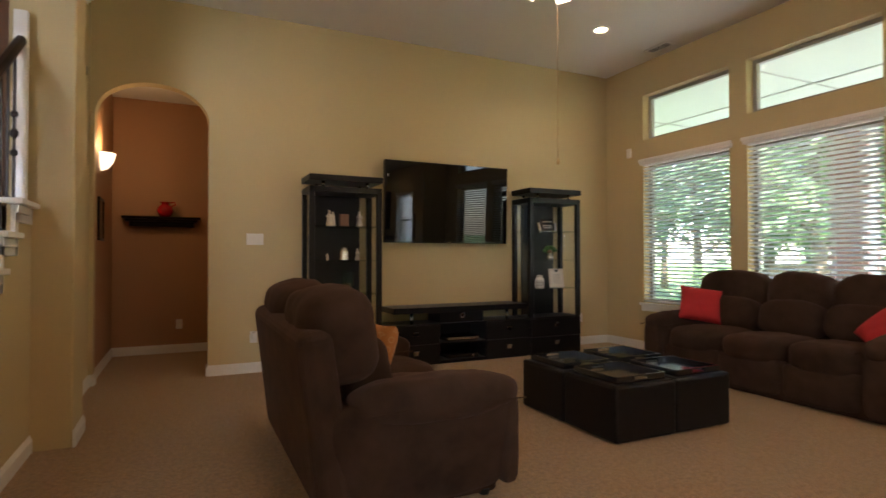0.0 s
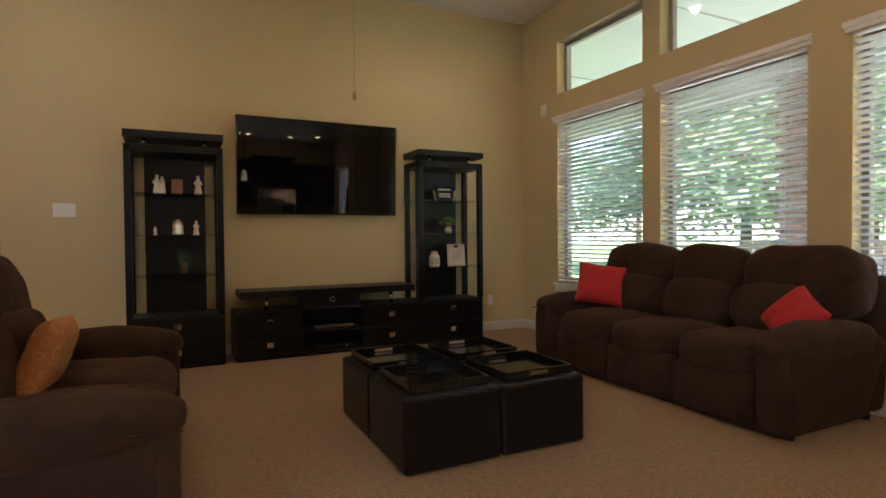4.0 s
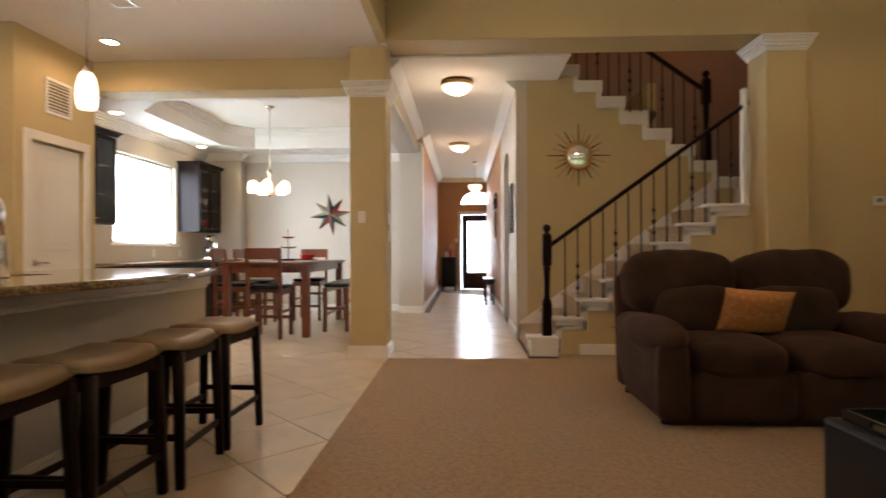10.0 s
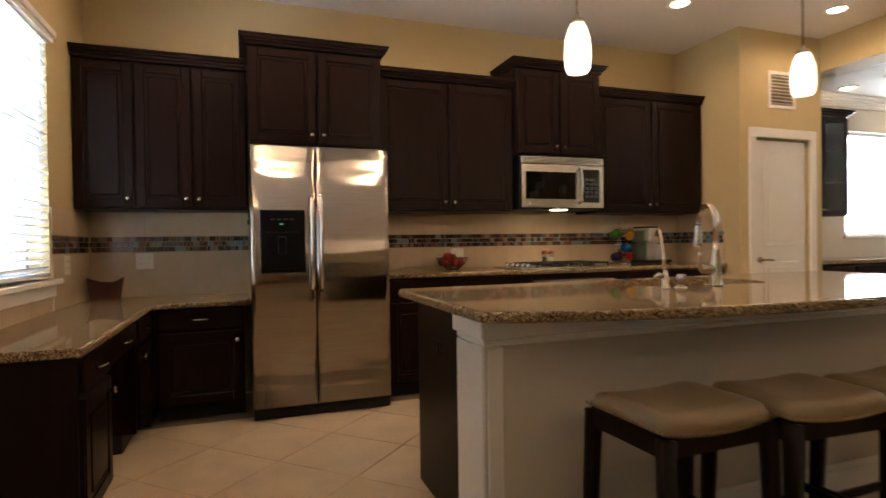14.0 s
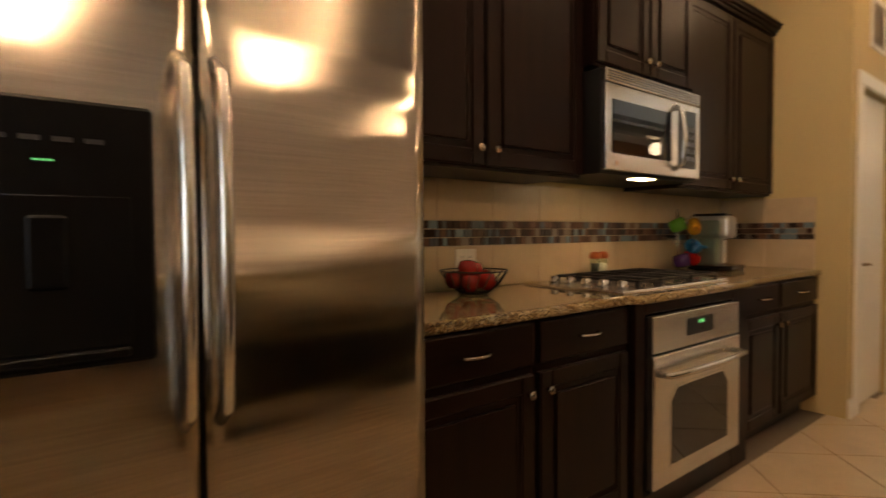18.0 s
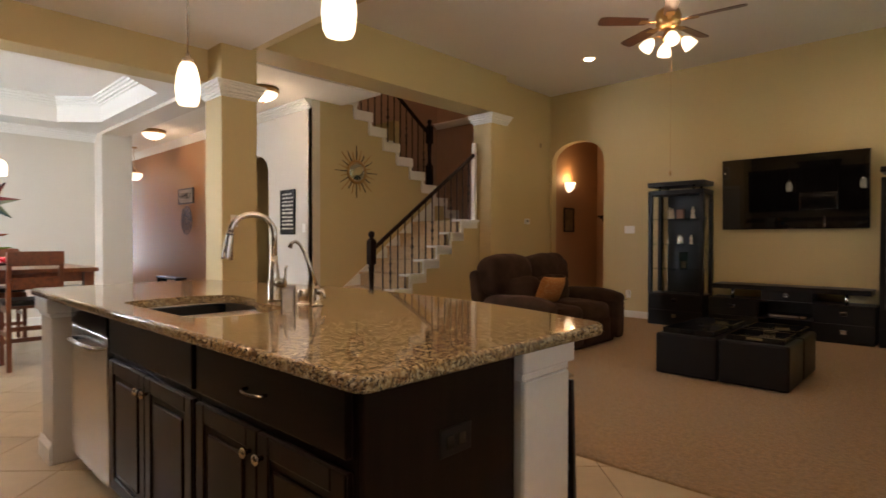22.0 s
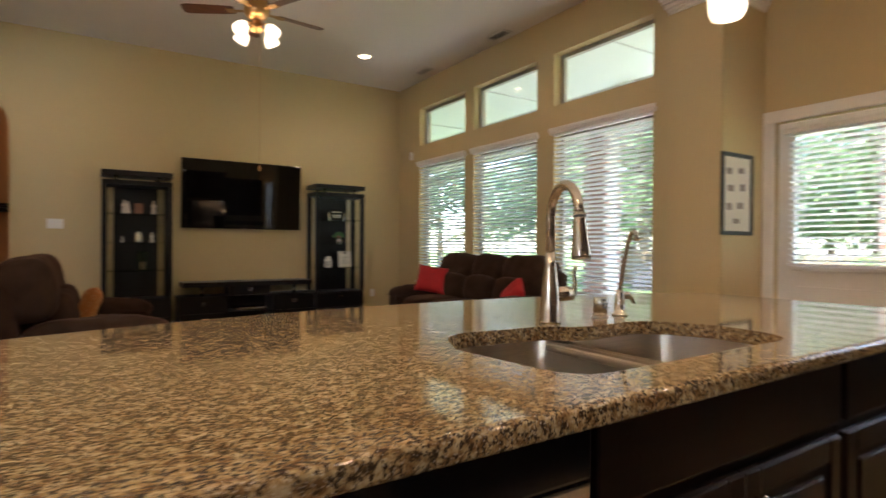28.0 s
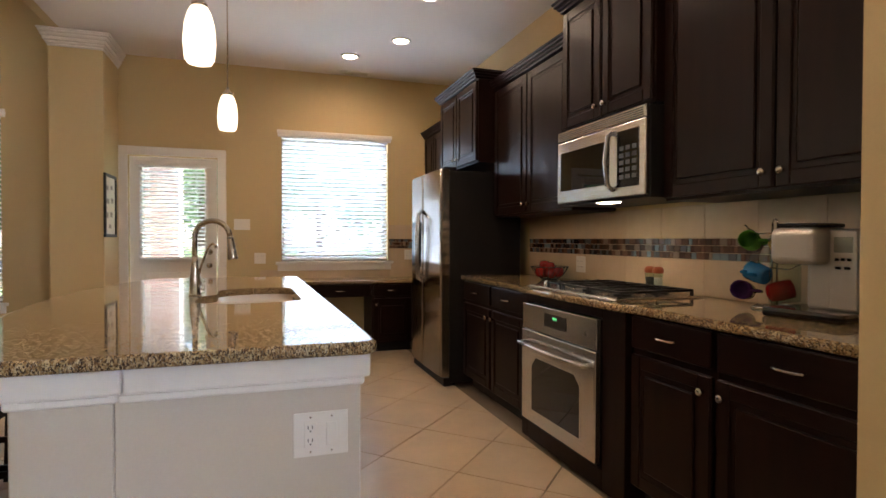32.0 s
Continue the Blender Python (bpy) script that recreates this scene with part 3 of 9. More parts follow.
# passage behind the arch
box_wall("wall_passage_west", -0.76, -0.62, YN + T, 7.6, 0, 3.08, WALL_RUST)
box_wall("wall_passage_north", -0.76, 1.6, 7.5, 7.62, 0, 3.08, WALL_RUST)
box_wall("wall_passage_east", 1.5, 1.62, YN + T, 7.5, 0, 3.08, WALL_RUST)
solid("ceiling_passage", bx(-0.76, 1.62, YN + T, 7.62, 3.08, 3.18), CEIL, kind="structure")
solid("floor_passage", bx(0.9, 1.5, YN + T, 7.5, -0.012, 0.012), CARPET, kind="structure")
skirting([(-0.62, 7.5, 1.5, 7.5, 0, -1), (-0.62, YN + T, -0.62, 7.5, 1, 0),
          (XW, YN, -0.595, YN, 0, -1), (0.365, YN, XE, YN, 0, -1), (XW, 4.40, XW, YN, 1, 0), (XE, 0.45, XE, YN, -1, 0),
          (4.87, 0.034, 4.87, 0.486, -1, 0), (4.87, 0.05, XE, 0.05, 0, -1), (XE, -1.24, XE, -0.94, -1, 0), (XE, YS, XE, -1.24, -1, 0),
          (PX, -2.69, 0.092, -2.69, 0, 1), (-0.762, -2.69, -0.85, -2.69, 0, 1), (0.365, YN, 0.365, YN + T, -1, 0), (-0.595, YN, -0.595, YN + T, 1, 0)])

# ---- hall, dining room and stair: the setting ----
HN, HS = 1.82, 0.50
arch_wall("wall_hall_north", -10.3, -1.70, HN, HN + 0.12, ZK, -3.72, -2.84, 2.15, 2.46, WALL_COOL)
box_wall("wall_side_room", -4.4, -1.87, 3.4, 3.5, 0, ZK, WALL)
box_wall("wall_side_room_west", -4.4, -4.3, HN + 0.12, 3.4, 0, ZK, WALL)
solid("ceiling_side_room", bx(-4.4, -1.87, HN + 0.12, 3.5, 2.62, 2.72), CEIL, kind="structure")
box_wall("wall_hall_south", -10.3, -4.80, HS - 0.12, HS, 0, ZK, WALL_RUST)
FD = (1.13, 1.96, 0.0, 2.05)
TRAN = (1.13, 1.96, 2.30, 2.68)
wall_box("wall_front", HS, HN, 0, ZK, -10.25, -0.14, "y", [FD, TRAN], WALL_RUST)
solid("hall_north_panel", bx(-10.25, -4.5, HN - 0.004, HN, 0.115, ZK), WALL_RUST, kind="structure")
box_wall("dining_pilaster", -4.80, -4.45, 0.10, HS, 0, 2.86, WALL_COOL, 0.008)
DW = -4.80
box_wall("wall_dining_west", DW - 0.12, DW, -3.42, 0.10, 0, 3.35, WALL_COOL)
DWIN = (-3.60, -2.09, 1.16, 2.36)
wall_box("wall_dining_south", DW, -0.73, 0, 3.35, -3.30, -0.12, "x", [DWIN], WALL_COOL)
# tray ceiling: a border with clipped corners and a raised middle
tx0, tx1, ty0, ty1, cut = -4.15, -1.28, -2.66, -0.09, 0.40
octa = [(tx0 + cut, ty0), (tx1 - cut, ty0), (tx1, ty0 + cut), (tx1, ty1 - cut), (tx1 - cut, ty1), (tx0 + cut, ty1), (tx0, ty1 - cut), (tx0, ty0 + cut)]
ox0, ox1, oy0, oy1 = DW, -1.12, -3.30, 0.14
ZB, ZT = 2.74, 3.06
bm = bmesh.new()
outer = [(tx0 + cut, oy0), (tx1 - cut, oy0), (ox1, ty0 + cut), (ox1, ty1 - cut), (tx1 - cut, oy1), (tx0 + cut, oy1), (ox0, ty1 - cut), (ox0, ty0 + cut)]
corner = {1: (ox1, oy0), 3: (ox1, oy1), 5: (ox0, oy1), 7: (ox0, oy0)}
for k in range(8):
    a, b = k, (k + 1) % 8
    ring = [octa[a], octa[b], outer[b]] + ([corner[a]] if a in corner else []) + [outer[a]]
    join(bm, prism(ring, ZB, ZB + 0.05))
for k in range(8):
    (xa, ya), (xb, yb) = octa[k], octa[(k + 1) % 8]
    nx, ny = (ya - yb), (xb - xa)
    s = 0.03 / math.hypot(nx, ny)
    join(bm, prism([(xa, ya), (xb, yb), (xb - nx * s, yb - ny * s), (xa - nx * s, ya - ny * s)], ZB + 0.05, ZT + 0.06))
join(bm, prism(octa, ZT, ZT + 0.05))
solid("ceiling_dining", bm, CEIL, kind="structure")
bm = bmesh.new()
mid = ((tx0 + tx1) / 2, (ty0 + ty1) / 2)
for d, a, b in ((0.02, 0.11, 0.085), (0.045, 0.085, 0.055), (0.075, 0.055, 0.025), (0.10, 0.025, 0.0)):
    for k in range(8):
        (xa, ya), (xb, yb) = octa[k], octa[(k + 1) % 8]
        nx, ny = -(yb - ya), (xb - xa)
        s = d / math.hypot(nx, ny)
        join(bm, prism([(xa, ya), (xb, yb), (xb + nx * s, yb + ny * s), (xa + nx * s, ya + ny * s)], ZT - a, ZT - b))
solid("crown_trim", bm, TRIM, kind="structure")
crown_run([(DW, -3.30, DW, 0.10, 1, 0), (DW, -3.30, -0.85, -3.30, 0, 1)], ZB, 0.12)
crown_run([(-4.45, 0.10, -4.45, HS, 1, 0)], 2.86, 0.11)
crown_run([(-10.25, HN - 0.004, -1.70, HN - 0.004, 0, -1), (-10.25, HS, -4.45, HS, 0, 1), (-10.25, HS, -10.25, HN, 1, 0), (-4.45, 0.42, -0.91, 0.42, 0, 1)], ZK, 0.11)
box_wall("dining_border_hall", -4.45, -1.13, 0.10, 0.14, 2.70, 2.80, WALL_COOL)
skirting([(DW, -2.67, DW, 0.10, 1, 0), (-4.80, 0.10, -4.45, 0.10, 0, -1), (-4.45, 0.084, -4.45, HS, 1, 0), (-10.25, HS, -4.45, HS, 0, 1),
          (-10.25, HN - 0.004, -3.72, HN - 0.004, 0, -1), (-2.84, HN, -1.70, HN, 0, -1), (-10.25, HS, -10.25, 1.04, 1, 0), (-0.85, -3.30, -0.85, -2.69, -1, 0)])

# stair: lower flight up to a landing, upper flight back over it
RISE, GO, Y0 = 0.185, 0.250, 1.85
RU, GU, YU = 0.19, 0.265, 4.94
SX0, SX1 = -1.70, -0.665
stair = thing("staircase", -1.2, 3.0, 0, 0, "carpeted staircase with white stringers, dark handrail and iron balusters", "staircase")
STRW = [WALL, TRIM]
for k in range(1, 9):
    y = Y0 + GO * (k - 1)
    part("tread", bx(SX0, SX1 - 0.03, y - 0.025, y + (GO + 0.01 if k < 8 else 0.37), RISE * k - 0.04, RISE * k, 0.015, 2), CARPET, stair, world=True)
    part("riser", bx(SX0, SX1 - 0.03, y, y + 0.02, RISE * (k - 1), RISE * k - 0.035), CARPET, stair, world=True)
    part("tread_return", join(bx(SX1 - 0.16, SX1 + 0.045, y - 0.035, y + (GO + 0.012 if k < 8 else 0.36), RISE * k - 0.022, RISE * k + 0.008, 0.006, 2), bx(SX1 - 0.02, SX1 + 0.02, y, y + GO, RISE * k - 0.07, RISE * k - 0.022, 0.004)), TRIM, stair, world=True)
LAND = RISE * 8
part("landing", bx(SX0 - 1.10, -0.74, Y0 + GO * 7 + 0.1, 5.30, LAND - 0.2, LAND - 0.002, 0.01), CARPET, stair, world=True)
side = [(Y0 - 0.02, 0)] + [p for k in range(1, 9) for p in ((Y0 + GO * (k - 1), RISE * k - 0.024), (Y0 + GO * k, RISE * k - 0.024))] + [(4.03, RISE * 8 - 0.024), (4.03, 0)]
part("knee_wall", prism(side, SX1 - 0.06, SX1 - 0.012, "x"), WALL, stair, world=True)
for k in range(1, 9):
    y = Y0 + GO * (k - 1)
    part("stringer_step", join(bx(SX1 - 0.014, SX1 + 0.008, y - 0.005, y + (GO + 0.05 if k < 8 else 0.36), RISE * k - 0.115, RISE * k - 0.026, 0.003), bx(SX1 - 0.014, SX1 + 0.008, y - 0.005, y + 0.055, max(0, RISE * (k - 1) - 0.11), RISE * k - 0.05, 0.003)), TRIM, stair, world=True)
skirting([(SX1 - 0.012, 2.33, SX1 - 0.012, 4.03, 1, 0)], stair)
part("plinth", bx(SX1 - 0.17, SX1 + 0.048, 1.845, 2.115, 0, RISE + 0.001, 0.008, 2), TRIM, stair, "white newel plinth", world=True)
# sloped skirt on the inner wall
part("wall_skirt", prism([(1.85, 0.0), (2.1, 0.0), (4.10, 1.45), (4.10, 1.85), (1.85, 0.20)], SX0, SX0 + 0.02, "x"), TRIM, stair, world=True)


def newel(x, y, z0, z1, name="newel_post"):
    h = z1 - z0
    bm = bx(x - 0.045, x + 0.045, y - 0.045, y + 0.045, z0, z0 + 0.30 * h, 0.006)
    lathe([(0.045, 0), (0.048, 0.012), (0.034, 0.03), (0.028, 0.08), (0.034, 0.28 * h), (0.040, 0.30 * h), (0.030, 0.315 * h), (0.046, 0.33 * h)], 20, bm, (x, y, z0 + 0.30 * h))
    bx(x - 0.045, x + 0.045, y - 0.045, y + 0.045, z0 + 0.63 * h, z0 + 0.89 * h, 0.006, 1, bm)
    lathe([(0.045, 0), (0.05, 0.01), (0.03, 0.022), (0.024, 0.034), (0.038, 0.055), (0.042, 0.075), (0.036, 0.097), (0.015, 0.112), (0, 0.115)], 20, bm, (x, y, z0 + 0.89 * h))
    return part(name, bm, ESP, stair, "dark turned wooden newel post with ball top", world=True)


def rail(p, q, name="handrail"):
    p, q = Vector(p), Vector(q)
    d = q - p
    n = d.length
    prof = [(-0.028, 0), (0.028, 0), (0.032, 0.018), (0.026, 0.036), (0.012, 0.050), (-0.012, 0.050), (-0.026, 0.036), (-0.032, 0.018)]
    bm = bmesh.new()
    rings = [[bm.verts.new((e.x + a, e.y, e.z + c)) for a, c in prof] for e in (p, q)]
    for k in range(8):
        bm.faces.new((rings[0][k], rings[0][(k + 1) % 8], rings[1][(k + 1) % 8], rings[1][k]))
    bm.faces.new(rings[0])
    bm.faces.new(rings[1][::-1])
    return part(name, bm, ESP, stair, "dark stained wooden handrail", world=True)


def baluster_mesh(h, basket):
    bm = bx(-0.0065, 0.0065, -0.0065, 0.0065, 0, h)
    bx(-0.012, 0.012, -0.012, 0.012, 0, 0.022, 0.003, 1, bm)
    zc = 0.45 * h
    if basket:
        for s in (-1, 1):
            lathe([(0.008, -0.02), (0.017, -0.012), (0.019, 0), (0.017, 0.012), (0.008, 0.02)], 8, bm, (0, 0, zc + s * 0.11))
        lathe([(0.008, -0.03), (0.02, -0.012), (0.022, 0), (0.02, 0.012), (0.008, 0.03)], 8, bm, (0, 0, zc))
    return mesh_of("baluster", bm, IRON)


newel(SX1 - 0.055, 2.02, RISE, 1.31)
r0, r1 = Vector((SX1 - 0.055, 2.07, 1.075)), Vector((SX1 - 0.055, 3.99, 2.46))
rail(r0, r1)
bal = {}
for k in range(15):
    y = 2.20 + 0.125 * k
    if y > 3.94:
        break
    step = min(8, int((y - Y0) / GO) + 1)
    zt = r0.z + (r1.z - r0.z) * (y - r0.y) / (r1.y - r0.y)
    zb = RISE * step + 0.008
    share("baluster", baluster_mesh(zt - zb, k % 3 == 1), stair, Matrix.Translation(Vector((SX1 - 0.055, y, zb)) - Vector((-1.2, 3.0, 0))))
part("end_post", bx(SX1 - 0.09, SX1 - 0.02, 3.93, 3.972, RISE * 8, 2.62, 0.004), TRIM, stair, "white painted end board", world=True)
# upper flight
UX0 = SX0 - 1.10
NUP = 10
for k in range(1, NUP + 1):
    y1 = YU - GU * k
    z = LAND + 0.02 + RU * k
    part("tread", bx(UX0, SX0 - 0.04, y1 - GU - 0.01, y1 + 0.005, z - 0.04, z, 0.015, 2), CARPET, stair, world=True)
    part("riser", bx(UX0, SX0 - 0.04, y1 - 0.02, y1, z - RU, z - 0.035), CARPET, stair, world=True)
    part("stringer_step", join(bx(SX0 - 0.05, SX0 + 0.03, y1 - GU - 0.06, y1, z - 0.13, z + 0.006, 0.004), bx(SX0 - 0.05, SX0 + 0.02, y1 - 0.07, y1 - 0.01, z - RU - 0.10, z - 0.05, 0.004)), TRIM, stair, world=True)
wall_poly = [(HN + 0.12, 0), (YU - GU, 0), (YU - GU, LAND - 0.02)] + [p for k in range(2, NUP + 1) for p in ((YU - 0.02 - GU * k, LAND + RU * (k - 1) - 0.03), (YU - 0.02 - GU * k, LAND + RU * k - 0.03)) if p[0] > HN + 0.12] + [(HN + 0.12, ZK)]
wall_poly = [(y, min(z, 3.3)) for y, z in wall_poly]
solid("wall_stair_inner", join(prism(wall_poly, SX0 - 0.10, SX0 - 0.001, "x"), bx(SX0 - 0.1, SX0 - 0.001, HN, HN + 0.12, 0, ZK)), WALL, kind="structure")
newel(SX0 - 0.03, 4.03, LAND + 0.026 + RU * 3, 3.14)
u0, u1 = Vector((SX0 - 0.03, 3.99, 2.90)), Vector((SX0 - 0.03, 2.30, 2.90 + 1.69 * RU / GU))
rail(u0, u1)
for k in range(13):
    y = 3.90 - 0.125 * k
    step = int((YU - y) / GU)
    zb = LAND + 0.02 + RU * step + 0.006
    zt = u0.z + (u1.z - u0.z) * (y - u0.y) / (u1.y - u0.y)
    share("baluster", baluster_mesh(zt - zb, k % 3 == 0), stair, Matrix.Translation(Vector((SX0 - 0.03, y, zb)) - Vector((-1.2, 3.0, 0))))
# stairwell walls, up to the floor above
STW = plain("stairwell_wall_paint", (0.30, 0.19, 0.13), 0.65, var=0.04, grain=120, bump=0.1, dist=0.0015)
box_wall("wall_stairwell_west", UX0 - 0.12, UX0, HN + 0.12, 5.42, 0, 5.6, STW)
box_wall("wall_stairwell_north", UX0, XW - T, 5.30, 5.42, 0, 5.6, STW)
box_wall("wall_stairwell_east", -0.88, XW - T, 4.40, 5.30, 0, 5.6, STW)
box_wall("wall_stairwell_upper", -0.88, -0.74, 2.30, 4.40, ZL + 0.1, 5.6, WALL)
box_wall("wall_stairwell_south", UX0, -0.74, 2.18, 2.30, ZK + 0.1, 5.6, WALL)
solid("ceiling_stairwell", bx(UX0 - 0.1, -0.7, 2.18, 5.42, 5.6, 5.7), CEIL, kind="structure")
crown_run([(UX0, 5.30, XW - T, 5.30, 0, -1)], 3.40, 0.10)
# assumed fixture for the added stairwell lamp, never in view
ul = thing("stair_lamp", -2.0, 4.1, 5.46, 0, "unseen dome lamp added above the stair to light the well", "ceiling lamp")
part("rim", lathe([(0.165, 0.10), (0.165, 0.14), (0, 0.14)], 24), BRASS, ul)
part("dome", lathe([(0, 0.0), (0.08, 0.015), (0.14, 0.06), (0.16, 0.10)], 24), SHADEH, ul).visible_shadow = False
solid("floor_understair", bx(UX0, SX0, HN, 5.3, -0.012, 0.004), CARPET, kind="structure")

# ---- windows, blinds and doors ----
FRAMEW = plain("bronze_window_frame", (0.30, 0.27, 0.22), 0.45, var=0.05)


def window_fill(name, y0, y1, z0, z1, x, mullion=False):
    ob = thing(name, x, (y0 + y1) / 2, z0, 0, "", "window")
    tagged(ob, kind="structure")
    bm = bmesh.new()
    for a in ((y0, y0 + 0.045, z0, z1), (y1 - 0.045, y1, z0, z1), (y0 + 0.045, y1 - 0.045, z0, z0 + 0.045), (y0 + 0.045, y1 - 0.045, z1 - 0.045, z1)):
        join(bm, bx(x - 0.03, x + 0.03, *a, 0.004))
    if mullion:
        join(bm, bx(x - 0.02, x + 0.02, y0 + 0.045, y1 - 0.045, (z0 + z1) / 2 - 0.02, (z0 + z1) / 2 + 0.02, 0.003))
    part("window_frame", bm, FRAMEW, ob, world=True)
    pane = part("pane", bx(x - 0.003, x + 0.003, y0 + 0.045, y1 - 0.045, z0 + 0.045, z1 - 0.045), GLASS, ob, world=True)
    pane.visible_shadow = False
    return ob


def blind(x, y0, y1, z0, z1, side, label, tilt=12, pitch=0.044, width=0.05, valance=True, cords=2):
    """Slatted blind along y in front of x; side -1 faces the room to the west."""
    ob = thing("window_blind", x, (y0 + y1) / 2, z0, 0, label, "blind")
    ym = (y0 + y1) / 2
    if valance:
        bm = bx(-0.075, -0.005, y0 - ym - 0.04, y1 - ym + 0.04, z1 - z0 - 0.035, z1 - z0 + 0.015, 0.006, 2)
        bx(-0.088, -0.07, y0 - ym - 0.05, y1 - ym + 0.05, z1 - z0 - 0.005, z1 - z0 + 0.035, 0.006, 2, bm)
        part("valance", bm, TRIM, ob, "cream painted wooden valance")
    part("head_rail", bx(-0.05, 0.0, y0 - ym, y1 - ym, z1 - z0 - 0.05, z1 - z0 - 0.037), SLAT, ob)
    n = int((z1 - z0 - 0.09) / pitch)
    me = mesh_of("slat", turned(bx(-width / 2, width / 2, y0 - ym + 0.004, y1 - ym - 0.004, -0.0014, 0.0014), pose(0, 0, 0, 0, tilt, 0)), SLAT)
    for k in range(n):
        share("slat", me, ob, pose(-0.026, 0, 0.055 + pitch * k, random.uniform(-0.08, 0.08), random.uniform(-1.2, 1.2), 0))
    part("bottom_rail", bx(-0.05, 0.0, y0 - ym + 0.004, y1 - ym - 0.004, 0.012, 0.032, 0.004), SLAT, ob)
    for c in range(cords):
        yc = (y0 - ym) * 0.72 + (y1 - y0) * 0.72 * c / max(1, cords - 1)
        part("ladder_cord", join(bx(-0.0535, -0.052, yc - 0.0012, yc + 0.0012, 0.03, z1 - z0 - 0.04), bx(-0.0005, 0.0008, yc - 0.0012, yc + 0.0012, 0.03, z1 - z0 - 0.04)), SLAT, ob)
    yc = (y0 - ym) + 0.10
    part("pull_cord", join(tube([(-0.058, yc, z1 - z0 - 0.05), (-0.058, yc, (z1 - z0) * 0.72)], 0.0015, 6), lathe([(0.003, 0), (0.008, 0.008), (0.006, 0.03), (0.002, 0.036)], 8, None, (-0.058, yc, (z1 - z0) * 0.72 - 0.03))), SLAT, ob)
    return ob


for k, (a, b) in enumerate(WIN):
    window_fill(f"window_{k + 1}", a, b, *WZ, XE + 0.13)
    window_fill(f"window_{k + 4}", a, b, *TZ, XE + 0.13)
    blind(XE + 0.045, a + 0.005, b - 0.005, WZ[0] + 0.005, WZ[1] + 0.02, -1, "white faux-wood blind with open slats and cream valance", tilt=(20, 19, 18)[k])
    solid("window_sill", join(bx(XE - 0.035, XE + 0.10, a - 0.05, b + 0.05, WZ[0] - 0.03, WZ[0], 0.006, 2), bx(XE - 0.016, XE, a - 0.03, b + 0.03, WZ[0] - 0.10, WZ[0] - 0.03, 0.004)), TRIM, kind="structure")
window_fill("window_7", *KWIN, XE + 0.13, True)
blind(XE + 0.045, KWIN[0] + 0.005, KWIN[1] - 0.005, KWIN[2] + 0.005, KWIN[3] + 0.02, -1, "white faux-wood kitchen blind with nearly level slats", tilt=32)
solid("window_sill", join(bx(XE - 0.05, XE + 0.10, KWIN[0] - 0.06, KWIN[1] + 0.06, KWIN[2] - 0.03, KWIN[2], 0.006, 2), bx(XE - 0.02, XE, KWIN[0] - 0.04, KWIN[1] + 0.04, KWIN[2] - 0.10, KWIN[2] - 0.03, 0.004)), TRIM, kind="structure")
# dining window
dw = thing("window_8", (DWIN[0] + DWIN[1]) / 2, -3.38, DWIN[2], 0, "", "window")
tagged(dw, kind="structure")
bm = bmesh.new()
for a in ((DWIN[0], DWIN[0] + 0.04, DWIN[2], DWIN[3]), (DWIN[1] - 0.04, DWIN[1], DWIN[2], DWIN[3]), (DWIN[0] + 0.04, DWIN[1] - 0.04, DWIN[2], DWIN[2] + 0.04), (DWIN[0] + 0.04, DWIN[1] - 0.04, DWIN[3] - 0.04, DWIN[3])):
    join(bm, bx(a[0], a[1], -3.40, -3.36, a[2], a[3], 0.004))
part("window_frame", bm, TRIM, dw, world=True)
pane = part("pane", bx(DWIN[0] + 0.04, DWIN[1] - 0.04, -3.383, -3.377, DWIN[2] + 0.04, DWIN[3] - 0.04), GLASS, dw, world=True)
pane.visible_shadow = False
solid("window_sill", bx(DWIN[0] - 0.05, DWIN[1] + 0.05, -3.34, -3.26, DWIN[2] - 0.035, DWIN[2], 0.006), TRIM, kind="structure")


def casing_x(y0, y1, z1, x, nx, w=0.085, d=0.02, name="door_casing"):
    """Casing round an opening in a wall that faces along x."""
    bm = bmesh.new()
    for a in ((y0 - w, y0, 0, z1), (y1, y1 + w, 0, z1), (y0 - w, y1 + w, z1, z1 + w)):
        join(bm, bx(x, x + nx * d, *a, 0.005))
    return solid(name, bm, TRIM, kind="structure")


def casing_y(x0, x1, z1, y, ny, w=0.085, d=0.02):
    bm = bmesh.new()
    for a in ((x0 - w, x0, 0, z1), (x1, x1 + w, 0, z1), (x0 - w, x1 + w, z1, z1 + w)):
        p, q = sorted((y, y + ny * d))
        join(bm, bx(a[0], a[1], p, q, a[2], a[3], 0.005))
    return solid("door_casing", bm, TRIM, kind="structure")


def knob(parent, at, way, mat=NICKEL, r=0.028, name="door_knob"):
    bm = lathe([(0.026, 0), (0.026, 0.006), (0.010, 0.010), (0.009, 0.03), (r, 0.042), (r * 1.05, 0.055), (r * 0.7, 0.07), (0, 0.073)], 18)
    q = Vector((0, 0, 1)).rotation_difference(Vector(way)).to_matrix().to_4x4()
    return part(name, turned(bm, Matrix.Translation(at) @ q), mat, parent, "brushed nickel knob", world=True)


